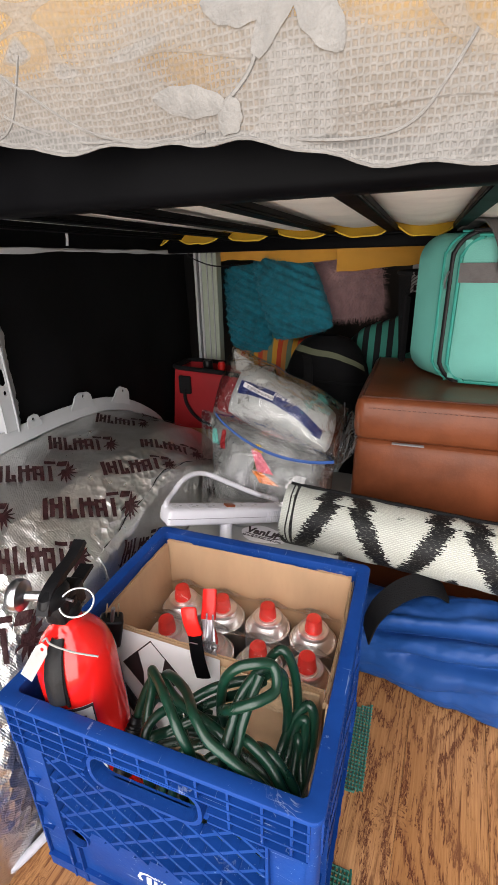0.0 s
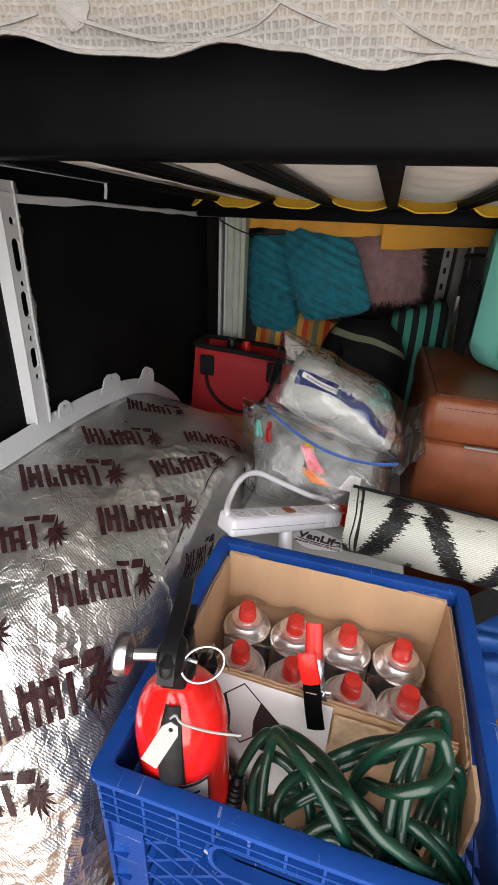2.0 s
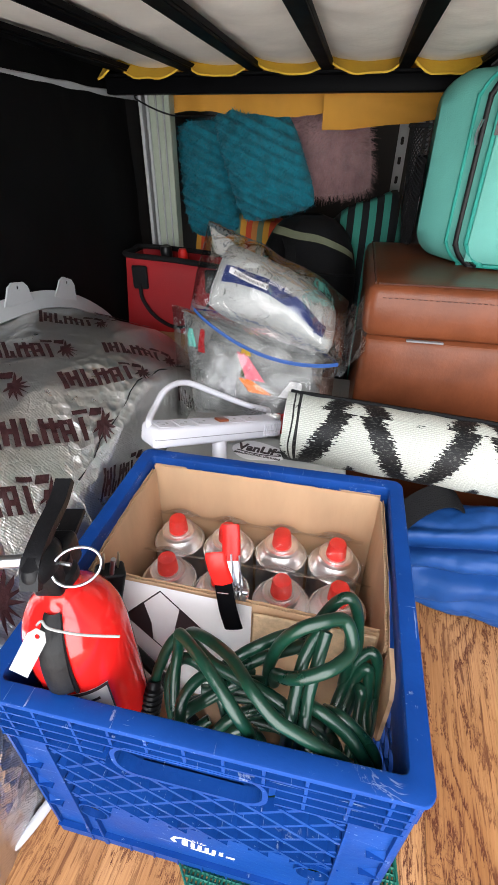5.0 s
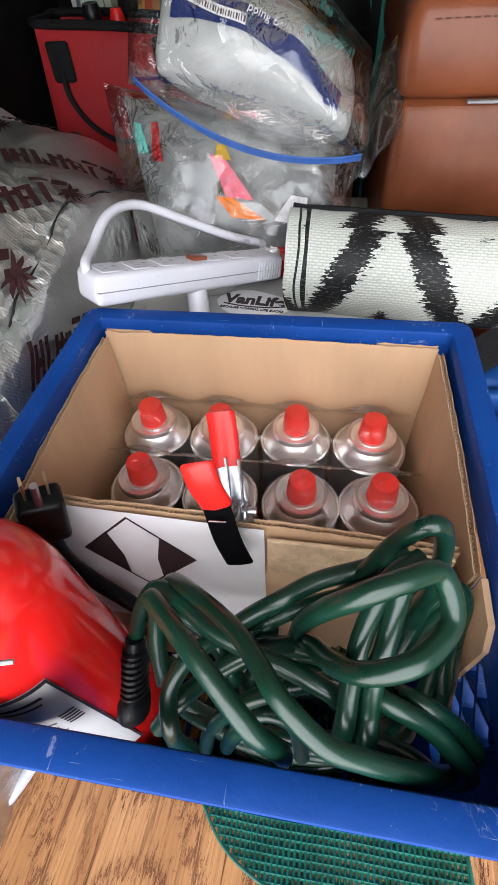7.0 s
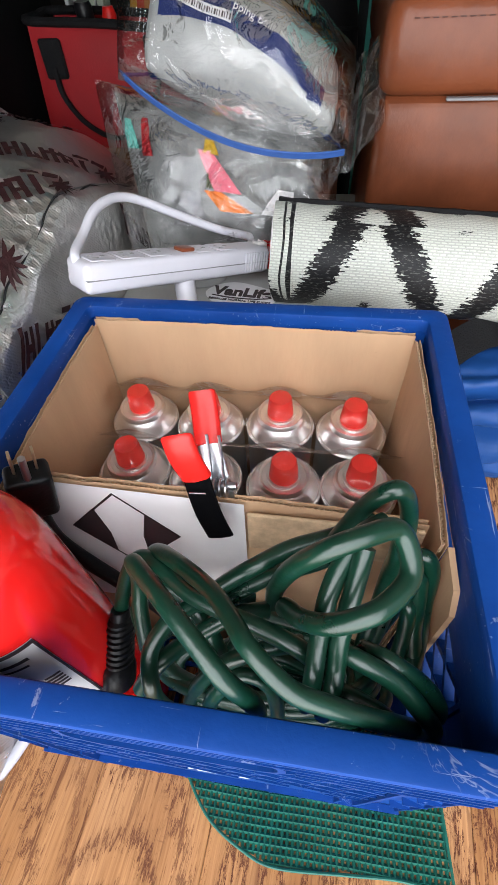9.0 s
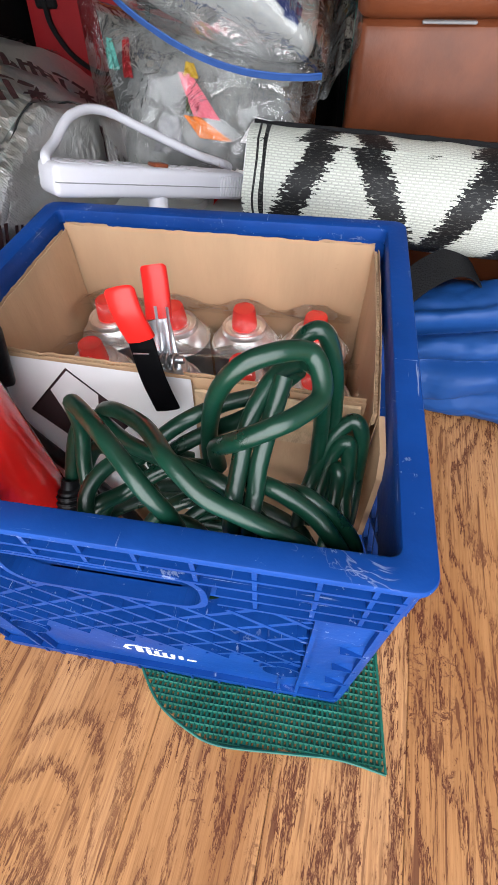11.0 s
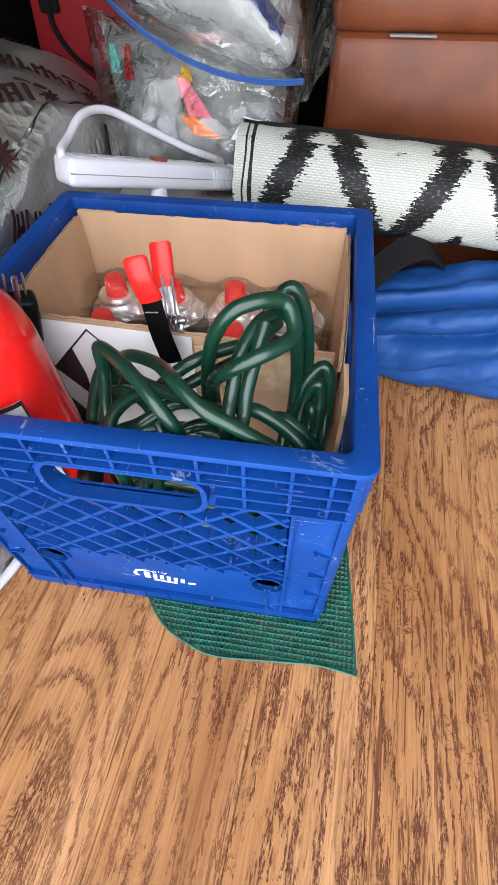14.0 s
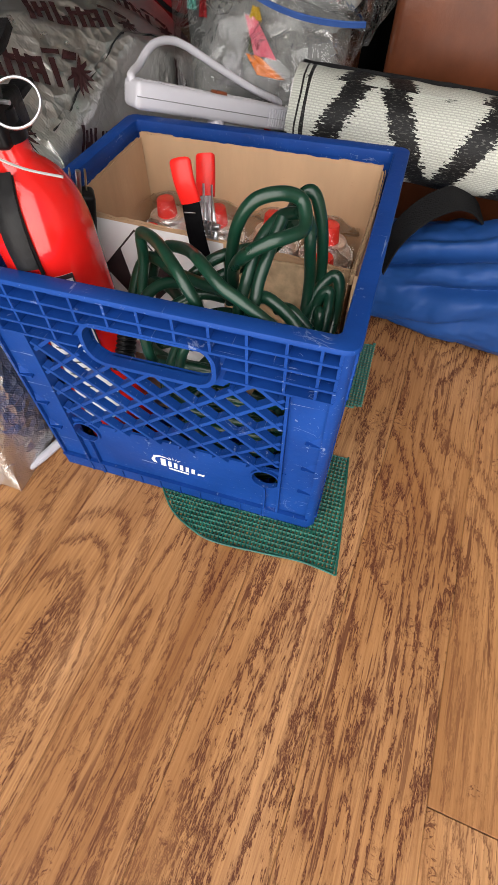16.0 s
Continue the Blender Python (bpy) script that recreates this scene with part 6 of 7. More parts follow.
# ---- power strip ----
strip = thing("power_strip", (-0.09, 0.42, 0.28), "white six-outlet power strip with its white lead lying across", "power strip")
pl, pr = Vector((-0.160, 0.3335, 0.3025)), Vector((-0.018, 0.505, 0.236))
ax = (pr - pl).normalized()
sd = Vector((ax.y, -ax.x, 0.12)).normalized()
upv = sd.cross(ax).normalized()
if upv.z < 0:
    upv = -upv
SX = Matrix((ax, sd, upv)).transposed().to_4x4()
SX.translation = pl
LN = (pr - pl).length
part("case", rbox((0, -0.0215, -0.016), (LN, 0.0215, 0.012), 0.006, 3, SX), M_WHITEPLASTIC, strip)
part("case_seam", rbox((0.001, -0.0219, -0.0035), (LN - 0.001, 0.0219, -0.0025), 0.0004, 1, SX), M_GREY, strip)
for k in range(5):
    c = SX @ Matrix.Translation((0.022 + 0.031 * k + (0.026 if k > 2 else 0), 0.0, 0.0121))
    o = part("outlet", rbox((-0.0125, -0.0155, -0.002), (0.0125, 0.0155, 0.0008), 0.0009, 1, c), M_WHITEPLASTIC, strip)
    bm = bmesh.new()
    for x, y, w, h in ((-0.004, -0.0055, 0.0028, 0.0006), (-0.004, 0.0055, 0.0034, 0.0006), (0.0055, 0, 0.0018, 0.0022)):
        add_box(bm, (x - w, y - h, 0.0007), (x + w, y + h, 0.0011), c)
    part("slots", bm, M_TAG, o, smooth=False)
sw = part("switch", rbox((0.113, -0.008, 0.011), (0.130, 0.008, 0.0155), 0.0014, 2, SX), M_AMBER, strip, "amber-red rocker switch")
bm = bmesh.new()
for k in range(9):
    add_box(bm, (LN - 0.040 + 0.0042 * k, 0.0212, -0.012), (LN - 0.038 + 0.0042 * k, 0.0228, 0.008), SX)
part("grip_ribs", bm, M_WHITEPLASTIC, strip, smooth=False)
part("lead", tube([SX @ Vector((0.018, -0.004, -0.004)), SX @ Vector((0.004, -0.006, 0.012)), (-0.168, 0.380, 0.314), (-0.164, 0.420, 0.325), (-0.148, 0.458, 0.319), (-0.110, 0.487, 0.291), (-0.068, 0.51, 0.264), (-0.035, 0.535, 0.244), (-0.02, 0.56, 0.225)], 0.0046, 12), M_WHITEPLASTIC, strip, "white lead arching over the strip")
part("lead_plug", tube([(-0.084, 0.408, 0.255), (-0.080, 0.395, 0.236), (-0.077, 0.388, 0.214)], 0.011, 12), M_WHITEPLASTIC, strip)

# ---- rolled outdoor rug ----
rug = thing("rolled_rug", (0.4, 0.487, 0.24), "rolled black and white woven plastic outdoor rug", "rolled rug")


def rug_axis(x):
    return Vector((x, 0.487 - 0.030 * x, 0.2475 - 0.045 * x))


def rug_roll(u, v):
    x = 0.0055 + 0.86 * u
    a = radians(112) - 2 * math.pi * 1.0 * v
    r = 0.0515 + 0.0006 * math.sin(x * 95) + 0.0012 * wob((x, v * 2, 0), 9, 1)
    c = rug_axis(x)
    # a little flattened where it rests
    return c + Vector((0.004 * wob((0, v * 4, 0), 2) * (1 if u < 0.02 else 0), -r * math.cos(a - math.pi), r * math.sin(a) * (0.97 if math.sin(a) < 0 else 1)))


part("outer_turn", surf(rug_roll, 160, 56, 0.86, 2 * math.pi * 0.0515, thick=-0.003), M_RUG, rug)
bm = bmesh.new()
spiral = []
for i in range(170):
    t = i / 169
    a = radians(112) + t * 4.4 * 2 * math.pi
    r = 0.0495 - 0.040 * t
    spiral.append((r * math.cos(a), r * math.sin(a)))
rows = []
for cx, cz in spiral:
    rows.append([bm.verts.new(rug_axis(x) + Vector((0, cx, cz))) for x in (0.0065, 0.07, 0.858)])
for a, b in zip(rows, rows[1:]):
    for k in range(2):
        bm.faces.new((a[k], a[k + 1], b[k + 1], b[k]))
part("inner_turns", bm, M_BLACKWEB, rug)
part("bound_edge", tube([rug_axis(0.0070) + Vector((0, 0.0508 * math.cos(a), 0.0508 * math.sin(a))) for a in np.linspace(0, 2 * math.pi, 33)[:-1]], 0.0026, 6, per=2, closed=True), M_PAPER, rug, "white bound edge")
part("top_selvage", tube([rug_axis(x) + Vector((0, 0.0150, 0.0506)) + Vector((0, 0, 0.0014 * wob((x * 60, 0, 0), 1))) for x in np.linspace(0.0075, 0.86, 60)], 0.0062, 6, per=1), M_BLACKWEB, rug, "black selvage along the top")

# ---- ottoman ----
ott = thing("storage_ottoman", (0.48, 0.75, 0), "brown leatherette storage ottoman with a padded hinged lid", "storage ottoman")
OX0, OX1, OY0, OY1 = 0.107, 0.875, 0.572, 0.945


def padded(x0, x1, y0, y1, z0, z1, r, puff, seed):
    bm = rbox((x0, y0, z0), (x1, y1, z1), r, 5)
    bmesh.ops.subdivide_edges(bm, edges=[e for e in bm.edges if e.calc_length() > 0.05], cuts=14, use_grid_fill=True)
    bm.normal_update()
    for v in bm.verts:
        g = math.sin(math.pi * min(1, max(0, (v.co.z - z0) / (z1 - z0)))) if abs(v.normal.z) < 0.5 else 1
        v.co += v.normal * (puff * g + 0.0016 * wob(v.co, 13, seed))
    return bm


part("body", padded(OX0, OX1, OY0, OY1, 0.0, 0.3725, 0.012, 0.0025, 2), M_LEATHER, ott)
lid = part("lid", padded(OX0 - 0.002, OX1 + 0.002, OY0 - 0.003, OY1 + 0.003, 0.3765, 0.4490, 0.016, 0.0035, 5), M_LEATHER, ott)
part("hinge_clip", rbox((0.172, OY0 - 0.0085, 0.3722), (0.226, OY0 - 0.001, 0.3750), 0.0008, 1), M_GREY, ott, "dull metal edge clip")
part("top_seam", tube([(OX0 + 0.012, OY0 + 0.008, 0.4522), (0.3, OY0 + 0.006, 0.4535), (0.6, OY0 + 0.006, 0.4535), (OX1 - 0.012, OY0 + 0.008, 0.4522)], 0.0016, 6), M_STITCH, lid, "stitched seam")
part("side_seam", tube([(OX0 + 0.008, OY0 + 0.010, 0.4522), (OX0 + 0.008, 0.75, 0.4532), (OX0 + 0.008, OY1 - 0.01, 0.4522)], 0.0016, 6), M_STITCH, lid, "stitched seam")
bm = bmesh.new()
for x in (0.368, 0.374):
    for k in range(13):
        z = 0.386 + 0.0048 * k
        add_box(bm, (x - 0.0005 + 0.0012 * math.sin(k), OY0 - 0.0078 - 0.001 * math.sin(math.pi * k / 13), z), (x + 0.0005 + 0.0012 * math.sin(k), OY0 - 0.0066 - 0.001 * math.sin(math.pi * k / 13), z + 0.0030))
for k in range(90):
    x = OX0 + 0.02 + k * 0.0082
    add_box(bm, (x, OY0 - 0.0072, 0.4352), (x + 0.005, OY0 - 0.0062, 0.4360))
part("stitching", bm, M_STITCH, lid, smooth=False)

# ---- blue bag on the floor ----
sack = thing("blue_bag", (0.5, 0.43, 0), "crumpled blue nylon folding-chair bag lying on the floor", "nylon bag")


def sack_pt(u, v):
    x = 0.112 + 0.80 * u
    a = 2 * math.pi * v
    ry = 0.064 + 0.012 * hump(u, 0, 0.4)
    rz = 0.068 + 0.026 * hump(u, 0.05, 0.45)
    end = (1 - max(0, (u - 0.93) / 0.07) ** 2) ** 0.5 if u > 0.93 else 1.0
    c, s = math.cos(a), math.sin(a)
    y = 0.450 - 0.046 * hump(u, 0, 0.38) - math.copysign(abs(c) ** 0.8, c) * ry * (0.5 + 0.5 * end)
    z = rz + math.copysign(abs(s) ** 0.75, s) * rz * end
    # taut cloth with a few long slanting creases
    vv = v if v < 0.6 else v - 1
    fold = 0.0
    for v0, slope, deep in ((0.108, 0.36, 0.022), (0.010, 0.36, 0.024), (0.205, 0.20, 0.008), (-0.090, 0.40, 0.010)):
        d = vv - v0 - slope * (u - 0.10) - 0.012 * math.sin(u * 17 + v0 * 40)
        fade = hump(u, 0.0, 0.12) if v0 > 0.1 else hump(u, 0.07, 0.20)
        fold += fade * (-deep * math.exp(-(d / 0.019) ** 2) + 0.40 * deep * math.exp(-((d - 0.055) / 0.034) ** 2))
    fold += 0.006 * wob((u * 5, vv * 4, 0), 1, 6) + 0.0050 * wob((u * 18, vv * 14 - u * 12, 0), 1, 9) + 0.0032 * abs(wob((u * 34, vv * 34 - u * 22, 0), 1, 3)) + 0.0012 * wob((u * 80, vv * 60, 0), 1, 5)
    if z < 0.012:
        fold *= 0.2
    return Vector((x, y - c * fold, max(0.0005, z + s * fold)))


part("cloth", surf(sack_pt, 220, 220), M_BLUECLOTH, sack)
part("shoulder_strap", ribbon([(0.168, 0.372, 0.120), (0.180, 0.380, 0.160), (0.205, 0.398, 0.186), (0.236, 0.418, 0.197), (0.262, 0.436, 0.188), (0.285, 0.452, 0.165)], (0.35, -0.8, -0.35), 0.038, 0.002, 8), M_BLACKWEB, sack, "black webbing strap")

# ---- cooler bag on the ottoman ----
cool = thing("cooler_bag", (0.42, 0.80, 0.452), "mint green insulated cooler bag with grey handles", "cooler bag")
CMX = Matrix.Translation((0.168, 0.718, 0.4535)) @ Matrix.Rotation(radians(-7), 4, "Z") @ Matrix.Rotation(radians(2), 4, "X")
CW, CD, CHH = 0.50, 0.180, 0.262


def cooler_face(inset, taper):
    """The bag's outline, drawn in at both ends by taper."""
    return rrect(inset + taper, inset, CW - inset - taper, CHH - inset, 0.046 - inset * 0.5, 8)


bm = bmesh.new()
rings = []
for y, ins, taper in ((0.0, 0.012, 0.078), (0.004, 0.003, 0.078), (0.02, 0.0, 0.069), (0.045, 0.0, 0.034), (0.075, 0.0, 0.006), (CD - 0.03, 0.0, 0.0), (CD - 0.004, 0.003, 0.008), (CD, 0.012, 0.012)):
    rings.append([bm.verts.new(CMX @ Vector((x, y, z))) for x, z in cooler_face(ins, taper)])
for a, b in zip(rings, rings[1:]):
    for i in range(len(a)):
        j = (i + 1) % len(a)
        bm.faces.new((a[i], a[j], b[j], b[i]))
for r in (rings[0], rings[-1]):
    bm.faces.new(r)
part("shell", bm, M_MINT, cool)
part("front_panel", surf(lambda u, v: CMX @ Vector((0.088 + (CW - 0.176) * u, -0.003 - 0.010 * (16 * u * (1 - u) * v * (1 - v)) ** 0.5 - 0.0012 * wob((u * 5, v * 4, 0), 1), 0.012 + (CHH - 0.024) * v)), 30, 24, thick=0.002), M_MINT, cool)
part("piping", tube([CMX @ Vector((x, -0.001, z)) for x, z in cooler_face(0.006, 0.078)], 0.0035, 8, per=2, closed=True), M_TEALPIPE, cool, "teal piping")
part("zip_tape", tube([CMX @ Vector((x, 0.016, z)) for x, z in cooler_face(-0.0012, 0.0715)], 0.0046, 8, per=2, closed=True, flat=0.4), M_BLACKPLASTIC, cool, "dark zip tape")
part("piping", tube([CMX @ Vector((x, 0.030, z)) for x, z in cooler_face(-0.001, 0.056)], 0.003, 8, per=2, closed=True), M_TEALPIPE, cool, "teal piping")
part("band", surf(lambda u, v: CMX @ Vector((0.084 + (CW - 0.168) * u, -0.0155 + 0.010 * (2 * abs(u - 0.5)) ** 4, 0.182 + 0.032 * v)), 20, 2, thick=0.0015), M_GREYWEB, cool, "grey webbing band")
part("pocket_lip", rbox((0.157, -0.0175, 0.166), (0.36, -0.0125, 0.174), 0.002, 1, CMX), M_BLACKPLASTIC, cool)
part("handle", ribbon([CMX @ Vector(q) for q in ((0.157, -0.012, 0.200), (0.152, -0.014, 0.240), (0.130, 0.020, 0.276), (0.102, 0.060, 0.280), (0.080, 0.10, 0.266))], CMX.to_3x3() @ Vector((1, 0.5, 0)), 0.034, 0.003), M_GREYWEB, cool, "grey webbing handle")
part("handle", ribbon([CMX @ Vector(q) for q in ((0.35, -0.012, 0.200), (0.345, -0.014, 0.240), (0.30, 0.03, 0.274), (0.22, 0.04, 0.276), (0.162, 0.0, 0.253), (0.157, -0.014, 0.215))], CMX.to_3x3() @ Vector((0, 0.4, 1)), 0.03, 0.003), M_GREYWEB, cool, "grey webbing handle")
# black net pocket on the end, woven of threads
net = bmesh.new()


def net_pt(u, v):
    return CMX @ Vector((-0.004 - 0.032 * math.sin(math.pi * min(1, max(0, u))) ** 0.7 * (0.5 + 0.5 * v), 0.060 + 0.10 * u, 0.018 + 0.175 * v))


for d in (-1, 1):
    for k in range(-30, 31):
        pts = []
        for i in range(25):
            v = i / 24
            u = (k / 15) + d * v * 1.6
            if -0.001 <= u <= 1.001:
                pts.append(net_pt(u, v))
        if len(pts) > 1:
            tube(pts, 0.0009, 3, straight=True, bm=net)
part("net_pocket", net, M_BLACKWEB, cool, "black net side pocket", smooth=False)
part("pocket_lining", surf(lambda u, v: CMX @ (Vector((-0.001 - 0.018 * math.sin(math.pi * u) ** 0.7, 0.062 + 0.096 * u, 0.020 + 0.13 * v))), 12, 8), M_BLACKPACK, cool)
part("pocket_hem", tube([net_pt(i / 16, 1.0) for i in range(17)], 0.004, 8, per=1), M_BLACKWEB, cool)
part("zip_pull", tube([CMX @ Vector((0.066, 0.012, 0.200)), CMX @ Vector((0.062, 0.008, 0.183)), CMX @ Vector((0.064, 0.006, 0.170))], 0.0022, 6), M_CHROME, cool)

# ---- zip bags ----
zb = thing("zip_bag", (-0.05, 0.58, 0.2026), "clear plastic zip bag with a white and navy pouch inside", "zip bag")
ZA, ZB, ZC, ZD = Vector((-0.150, 0.650, 0.500)), Vector((0.072, 0.668, 0.385)), Vector((0.070, 0.556, 0.333)), Vector((-0.160, 0.562, 0.402))
pouch_c = [ZD + Vector((0.012, 0.004, 0.002)), ZC + Vector((-0.008, 0.008, 0.004)), ZB + Vector((-0.010, -0.004, 0.004)), ZA + Vector((0.024, -0.004, -0.014))]
pouch = pillow(pouch_c, 0.062, 50, 44, 0.010, 3.0, 0.40, 0.14)
pa, pb, pc, pd = pouch_c
pn = (pb - pa).cross(pd - pa).normalized()


def on_pouch(u, v, off):
    u0, v0 = u, v
    u = 0.5 + (u0 - 0.5) * math.sqrt(1 - 0.14 * (2 * v0 - 1) ** 4)
    v = 0.5 + (v0 - 0.5) * math.sqrt(1 - 0.14 * (2 * u0 - 1) ** 4)
    q = (pa * (1 - u) + pb * u) * (1 - v) + (pd * (1 - u) + pc * u) * v
    e = (16 * u0 * (1 - u0) * v0 * (1 - v0)) ** 0.40
    return q + pn * (0.062 * e + 0.010 * wob(q, 22, 3.0) + off)


def on_print(u, v, off):
    return on_pouch(u, 0.84 * v, off)


pch = part("pouch", pouch, M_POUCH, zb, "white foil pouch with a navy band")
part("navy_band", surf(lambda u, v: on_print(0.10 + 0.80 * u, 0.33 + 0.20 * (1 - abs(2 * u - 1) ** 2.2) * 0.55 - 0.20 * u + (0.26 - 0.05 * u) * v, 0.0014), 40, 8), M_NAVY, pch)
part("navy_band", surf(lambda u, v: on_print(0.82 + 0.08 * u, 0.14 + 0.22 * v, 0.0016), 8, 20), M_NAVY, pch)
part("navy_band", surf(lambda u, v: on_print(0.08 + 0.07 * u, 0.34 + 0.26 * v, 0.0014), 6, 12), M_NAVY, pch)
bar = part("barcode_label", surf(lambda u, v: on_print(0.12 + 0.30 * u, 0.47 - 0.08 * u + 0.10 * v, 0.0034), 14, 4), M_PAPER, pch, "white barcode label")
bm = bmesh.new()
for k in range(22):
    u0 = 0.16 + 0.26 * k / 22
    w = 0.0040 if k % 3 else 0.0075
    bm.faces.new([bm.verts.new(on_print(u, 0.485 - 0.08 * (u - 0.12) / 0.30 + dv, 0.0042)) for u, dv in ((u0, 0), (u0 + w, 0), (u0 + w, 0.055), (u0, 0.055))])
part("bars", bm, M_INK, bar, smooth=False)
e1 = (on_print(0.62, 0.62, 0) - on_print(0.42, 0.66, 0)).normalized()
e3 = pn
e2 = e3.cross(e1).normalized()
TM = Matrix((e1, e2, e3)).transposed().to_4x4()
TM.translation = on_print(0.52, 0.53, 0.0056)
lettering("lettering", "pping Balls", 0.0105, TM, M_PAPER, pch)
part("film", pillow([ZD + Vector((-0.010, -0.004, -0.004)), ZC + Vector((0.010, -0.004, -0.006)), ZB + Vector((0.008, 0.004, 0.012)), ZA + Vector((-0.012, 0.004, 0.016))], 0.071, 56, 48, 0.012, 9.0, 0.38), M_BAG, zb, "clear crinkled film")
zl = [ZD + (ZC - ZD) * t + Vector((0, -0.036 * max(0, math.sin(math.pi * t)) ** 0.6 - 0.004, -0.016 * math.sin(math.pi * t) - 0.002)) for t in np.linspace(-0.02, 1.02, 15)]
part("zip_strip", ribbon(zl, (0, -0.35, 1), 0.0062, 0.0018, 4), M_ZIP, zb, "blue zip closure")
part("zip_ridge", tube([p + Vector((0, -0.0022, 0.003)) for p in zl], 0.0013, 6), M_ZIP, zb)
part("film_flap", surf(lambda u, v: Vector((0.060 + 0.052 * u, 0.566 + 0.10 * v - 0.02 * u + 0.010 * wob((u * 5, v * 5, 0), 1, 4), 0.285 + 0.075 * u * (1 - 0.3 * v) + 0.085 * v + 0.016 * wob((u * 4, v * 4, 0), 1, 2))), 30, 30), M_BAG, zb, "loose film corner")
part("film_flap", surf(lambda u, v: Vector((-0.158 + 0.060 * u + 0.01 * v, 0.650 - 0.012 * v, 0.510 - 0.040 * v - 0.035 * u + 0.006 * wob((u * 4, v * 3, 0), 1, 5))), 12, 10), M_POUCH, zb, "white top corner of the bag")

zb2 = thing("zip_bag", (-0.06, 0.56, 0.2026), "clear plastic bag of bright snack wrappers and papers", "zip bag")
lowc = [Vector((-0.186, 0.520, 0.222)), Vector((0.072, 0.530, 0.2185)), Vector((0.070, 0.600, 0.335)), Vector((-0.222, 0.615, 0.388))]
part("film", pillow(lowc, 0.046, 40, 32, 0.012, 4.0, 0.4), M_BAG, zb2, "clear crinkled film")
inner = [Vector((-0.168, 0.545, 0.2180)), Vector((0.050, 0.552, 0.2150)), Vector((0.050, 0.612, 0.322)), Vector((-0.205, 0.625, 0.374))]
part("paper_wad", pillow(inner, 0.028, 28, 20, 0.012, 8.0, 0.5), M_WAD, zb2, "crumpled white paper")
ia, ib, ic, idd = inner
inn = (ib - ia).cross(idd - ia).normalized()


def on_inner(u, v, off):
    q = (ia * (1 - u) + ib * u) * (1 - v) + (idd * (1 - u) + ic * u) * v
    return q + inn * (0.028 * (16 * u * (1 - u) * v * (1 - v)) ** 0.5 + 0.012 * wob(q, 22, 8.0) + off)


for nm, mt, (u0, u1, v0, v1), sk in (("wrapper", M_ORANGE, (0.48, 0.66, 0.30, 0.44), -0.12), ("wrapper", M_PINK, (0.46, 0.60, 0.44, 0.72), -0.10), ("wrapper", M_YELLOW, (0.42, 0.50, 0.70, 0.80), 0.0), ("wrapper", M_REDCLOTH, (0.10, 0.16, 0.62, 0.86), 0.02), ("wrapper", M_MINT, (0.02, 0.09, 0.66, 0.84), 0.0), ("wrapper", M_GREY, (0.20, 0.40, 0.18, 0.42), 0.03), ("wrapper", M_OLIVE, (0.42, 0.47, 0.46, 0.56), 0.0), ("wrapper", M_PAPER, (0.70, 0.86, 0.30, 0.52), 0.05)):
    part(nm, surf(lambda u, v, u0=u0, u1=u1, v0=v0, v1=v1, sk=sk: on_inner(u0 + (u1 - u0) * (u * (1 - 0.5 * v) + 0.25 * v) + sk * v, v0 + (v1 - v0) * v, 0.004 + 0.004 * wob((u * 3, v * 3, u0 * 9), 1)), 12, 12), mt, zb2)

wr = thing("candy_wrapper", (-0.01, 0.52, 0.2026), "small glossy red and silver wrapper on the bin lid", "wrapper")
part("foil", surf(lambda u, v: Vector((-0.050 + 0.055 * u, 0.515 + 0.03 * v, 0.2045 + 0.025 * v + 0.012 * math.sin(math.pi * u) + 0.004 * wob((u * 6, v * 6, 0), 1, 3))), 20, 12), M_REDVINYL, wr)
part("foil_panel", surf(lambda u, v: Vector((-0.036 + 0.026 * u, 0.513 + 0.020 * v, 0.2065 + 0.021 * v + 0.012 * math.sin(math.pi * (0.25 + 0.47 * u)) + 0.004 * wob((u * 6, v * 6, 0), 1, 3))), 12, 8), M_TIN, wr)

# ---- carton and red bag by the wall ----
cart = thing("wooden_crate", (-0.31, 0.87, 0), "low raw pine box standing behind the wheel arch", "wooden box")
for k in range(3):
    part("board", rbox((-0.445, 0.760, 0.003 + 0.078 * k), (-0.192, 0.772, 0.078 + 0.078 * k), 0.002, 1), M_WOODRAW, cart)
    part("board", rbox((-0.204, 0.772, 0.003 + 0.078 * k), (-0.192, 0.990, 0.078 + 0.078 * k), 0.002, 1), M_WOODRAW, cart)
part("top_board", rbox((-0.445, 0.758, 0.2345), (-0.190, 0.992, 0.2465), 0.002, 1), M_WOODRAW, cart)

redbag = thing("red_tote", (-0.30, 0.90, 0.2465), "red polyester tool tote with black webbing handles", "tote bag")


def red_face(y0, lean, puff, sgn):
    return surf(lambda u, v: Vector((-0.425 + 0.255 * u + 0.010 * (v - 0.5), y0 + lean * v - sgn * puff * (16 * u * (1 - u) * v * (1 - v)) ** 0.6 + 0.004 * wob((u * 4, v * 3, sgn), 1), 0.2475 + (0.168 - 0.018 * u) * v)), 24, 18, thick=0.003)


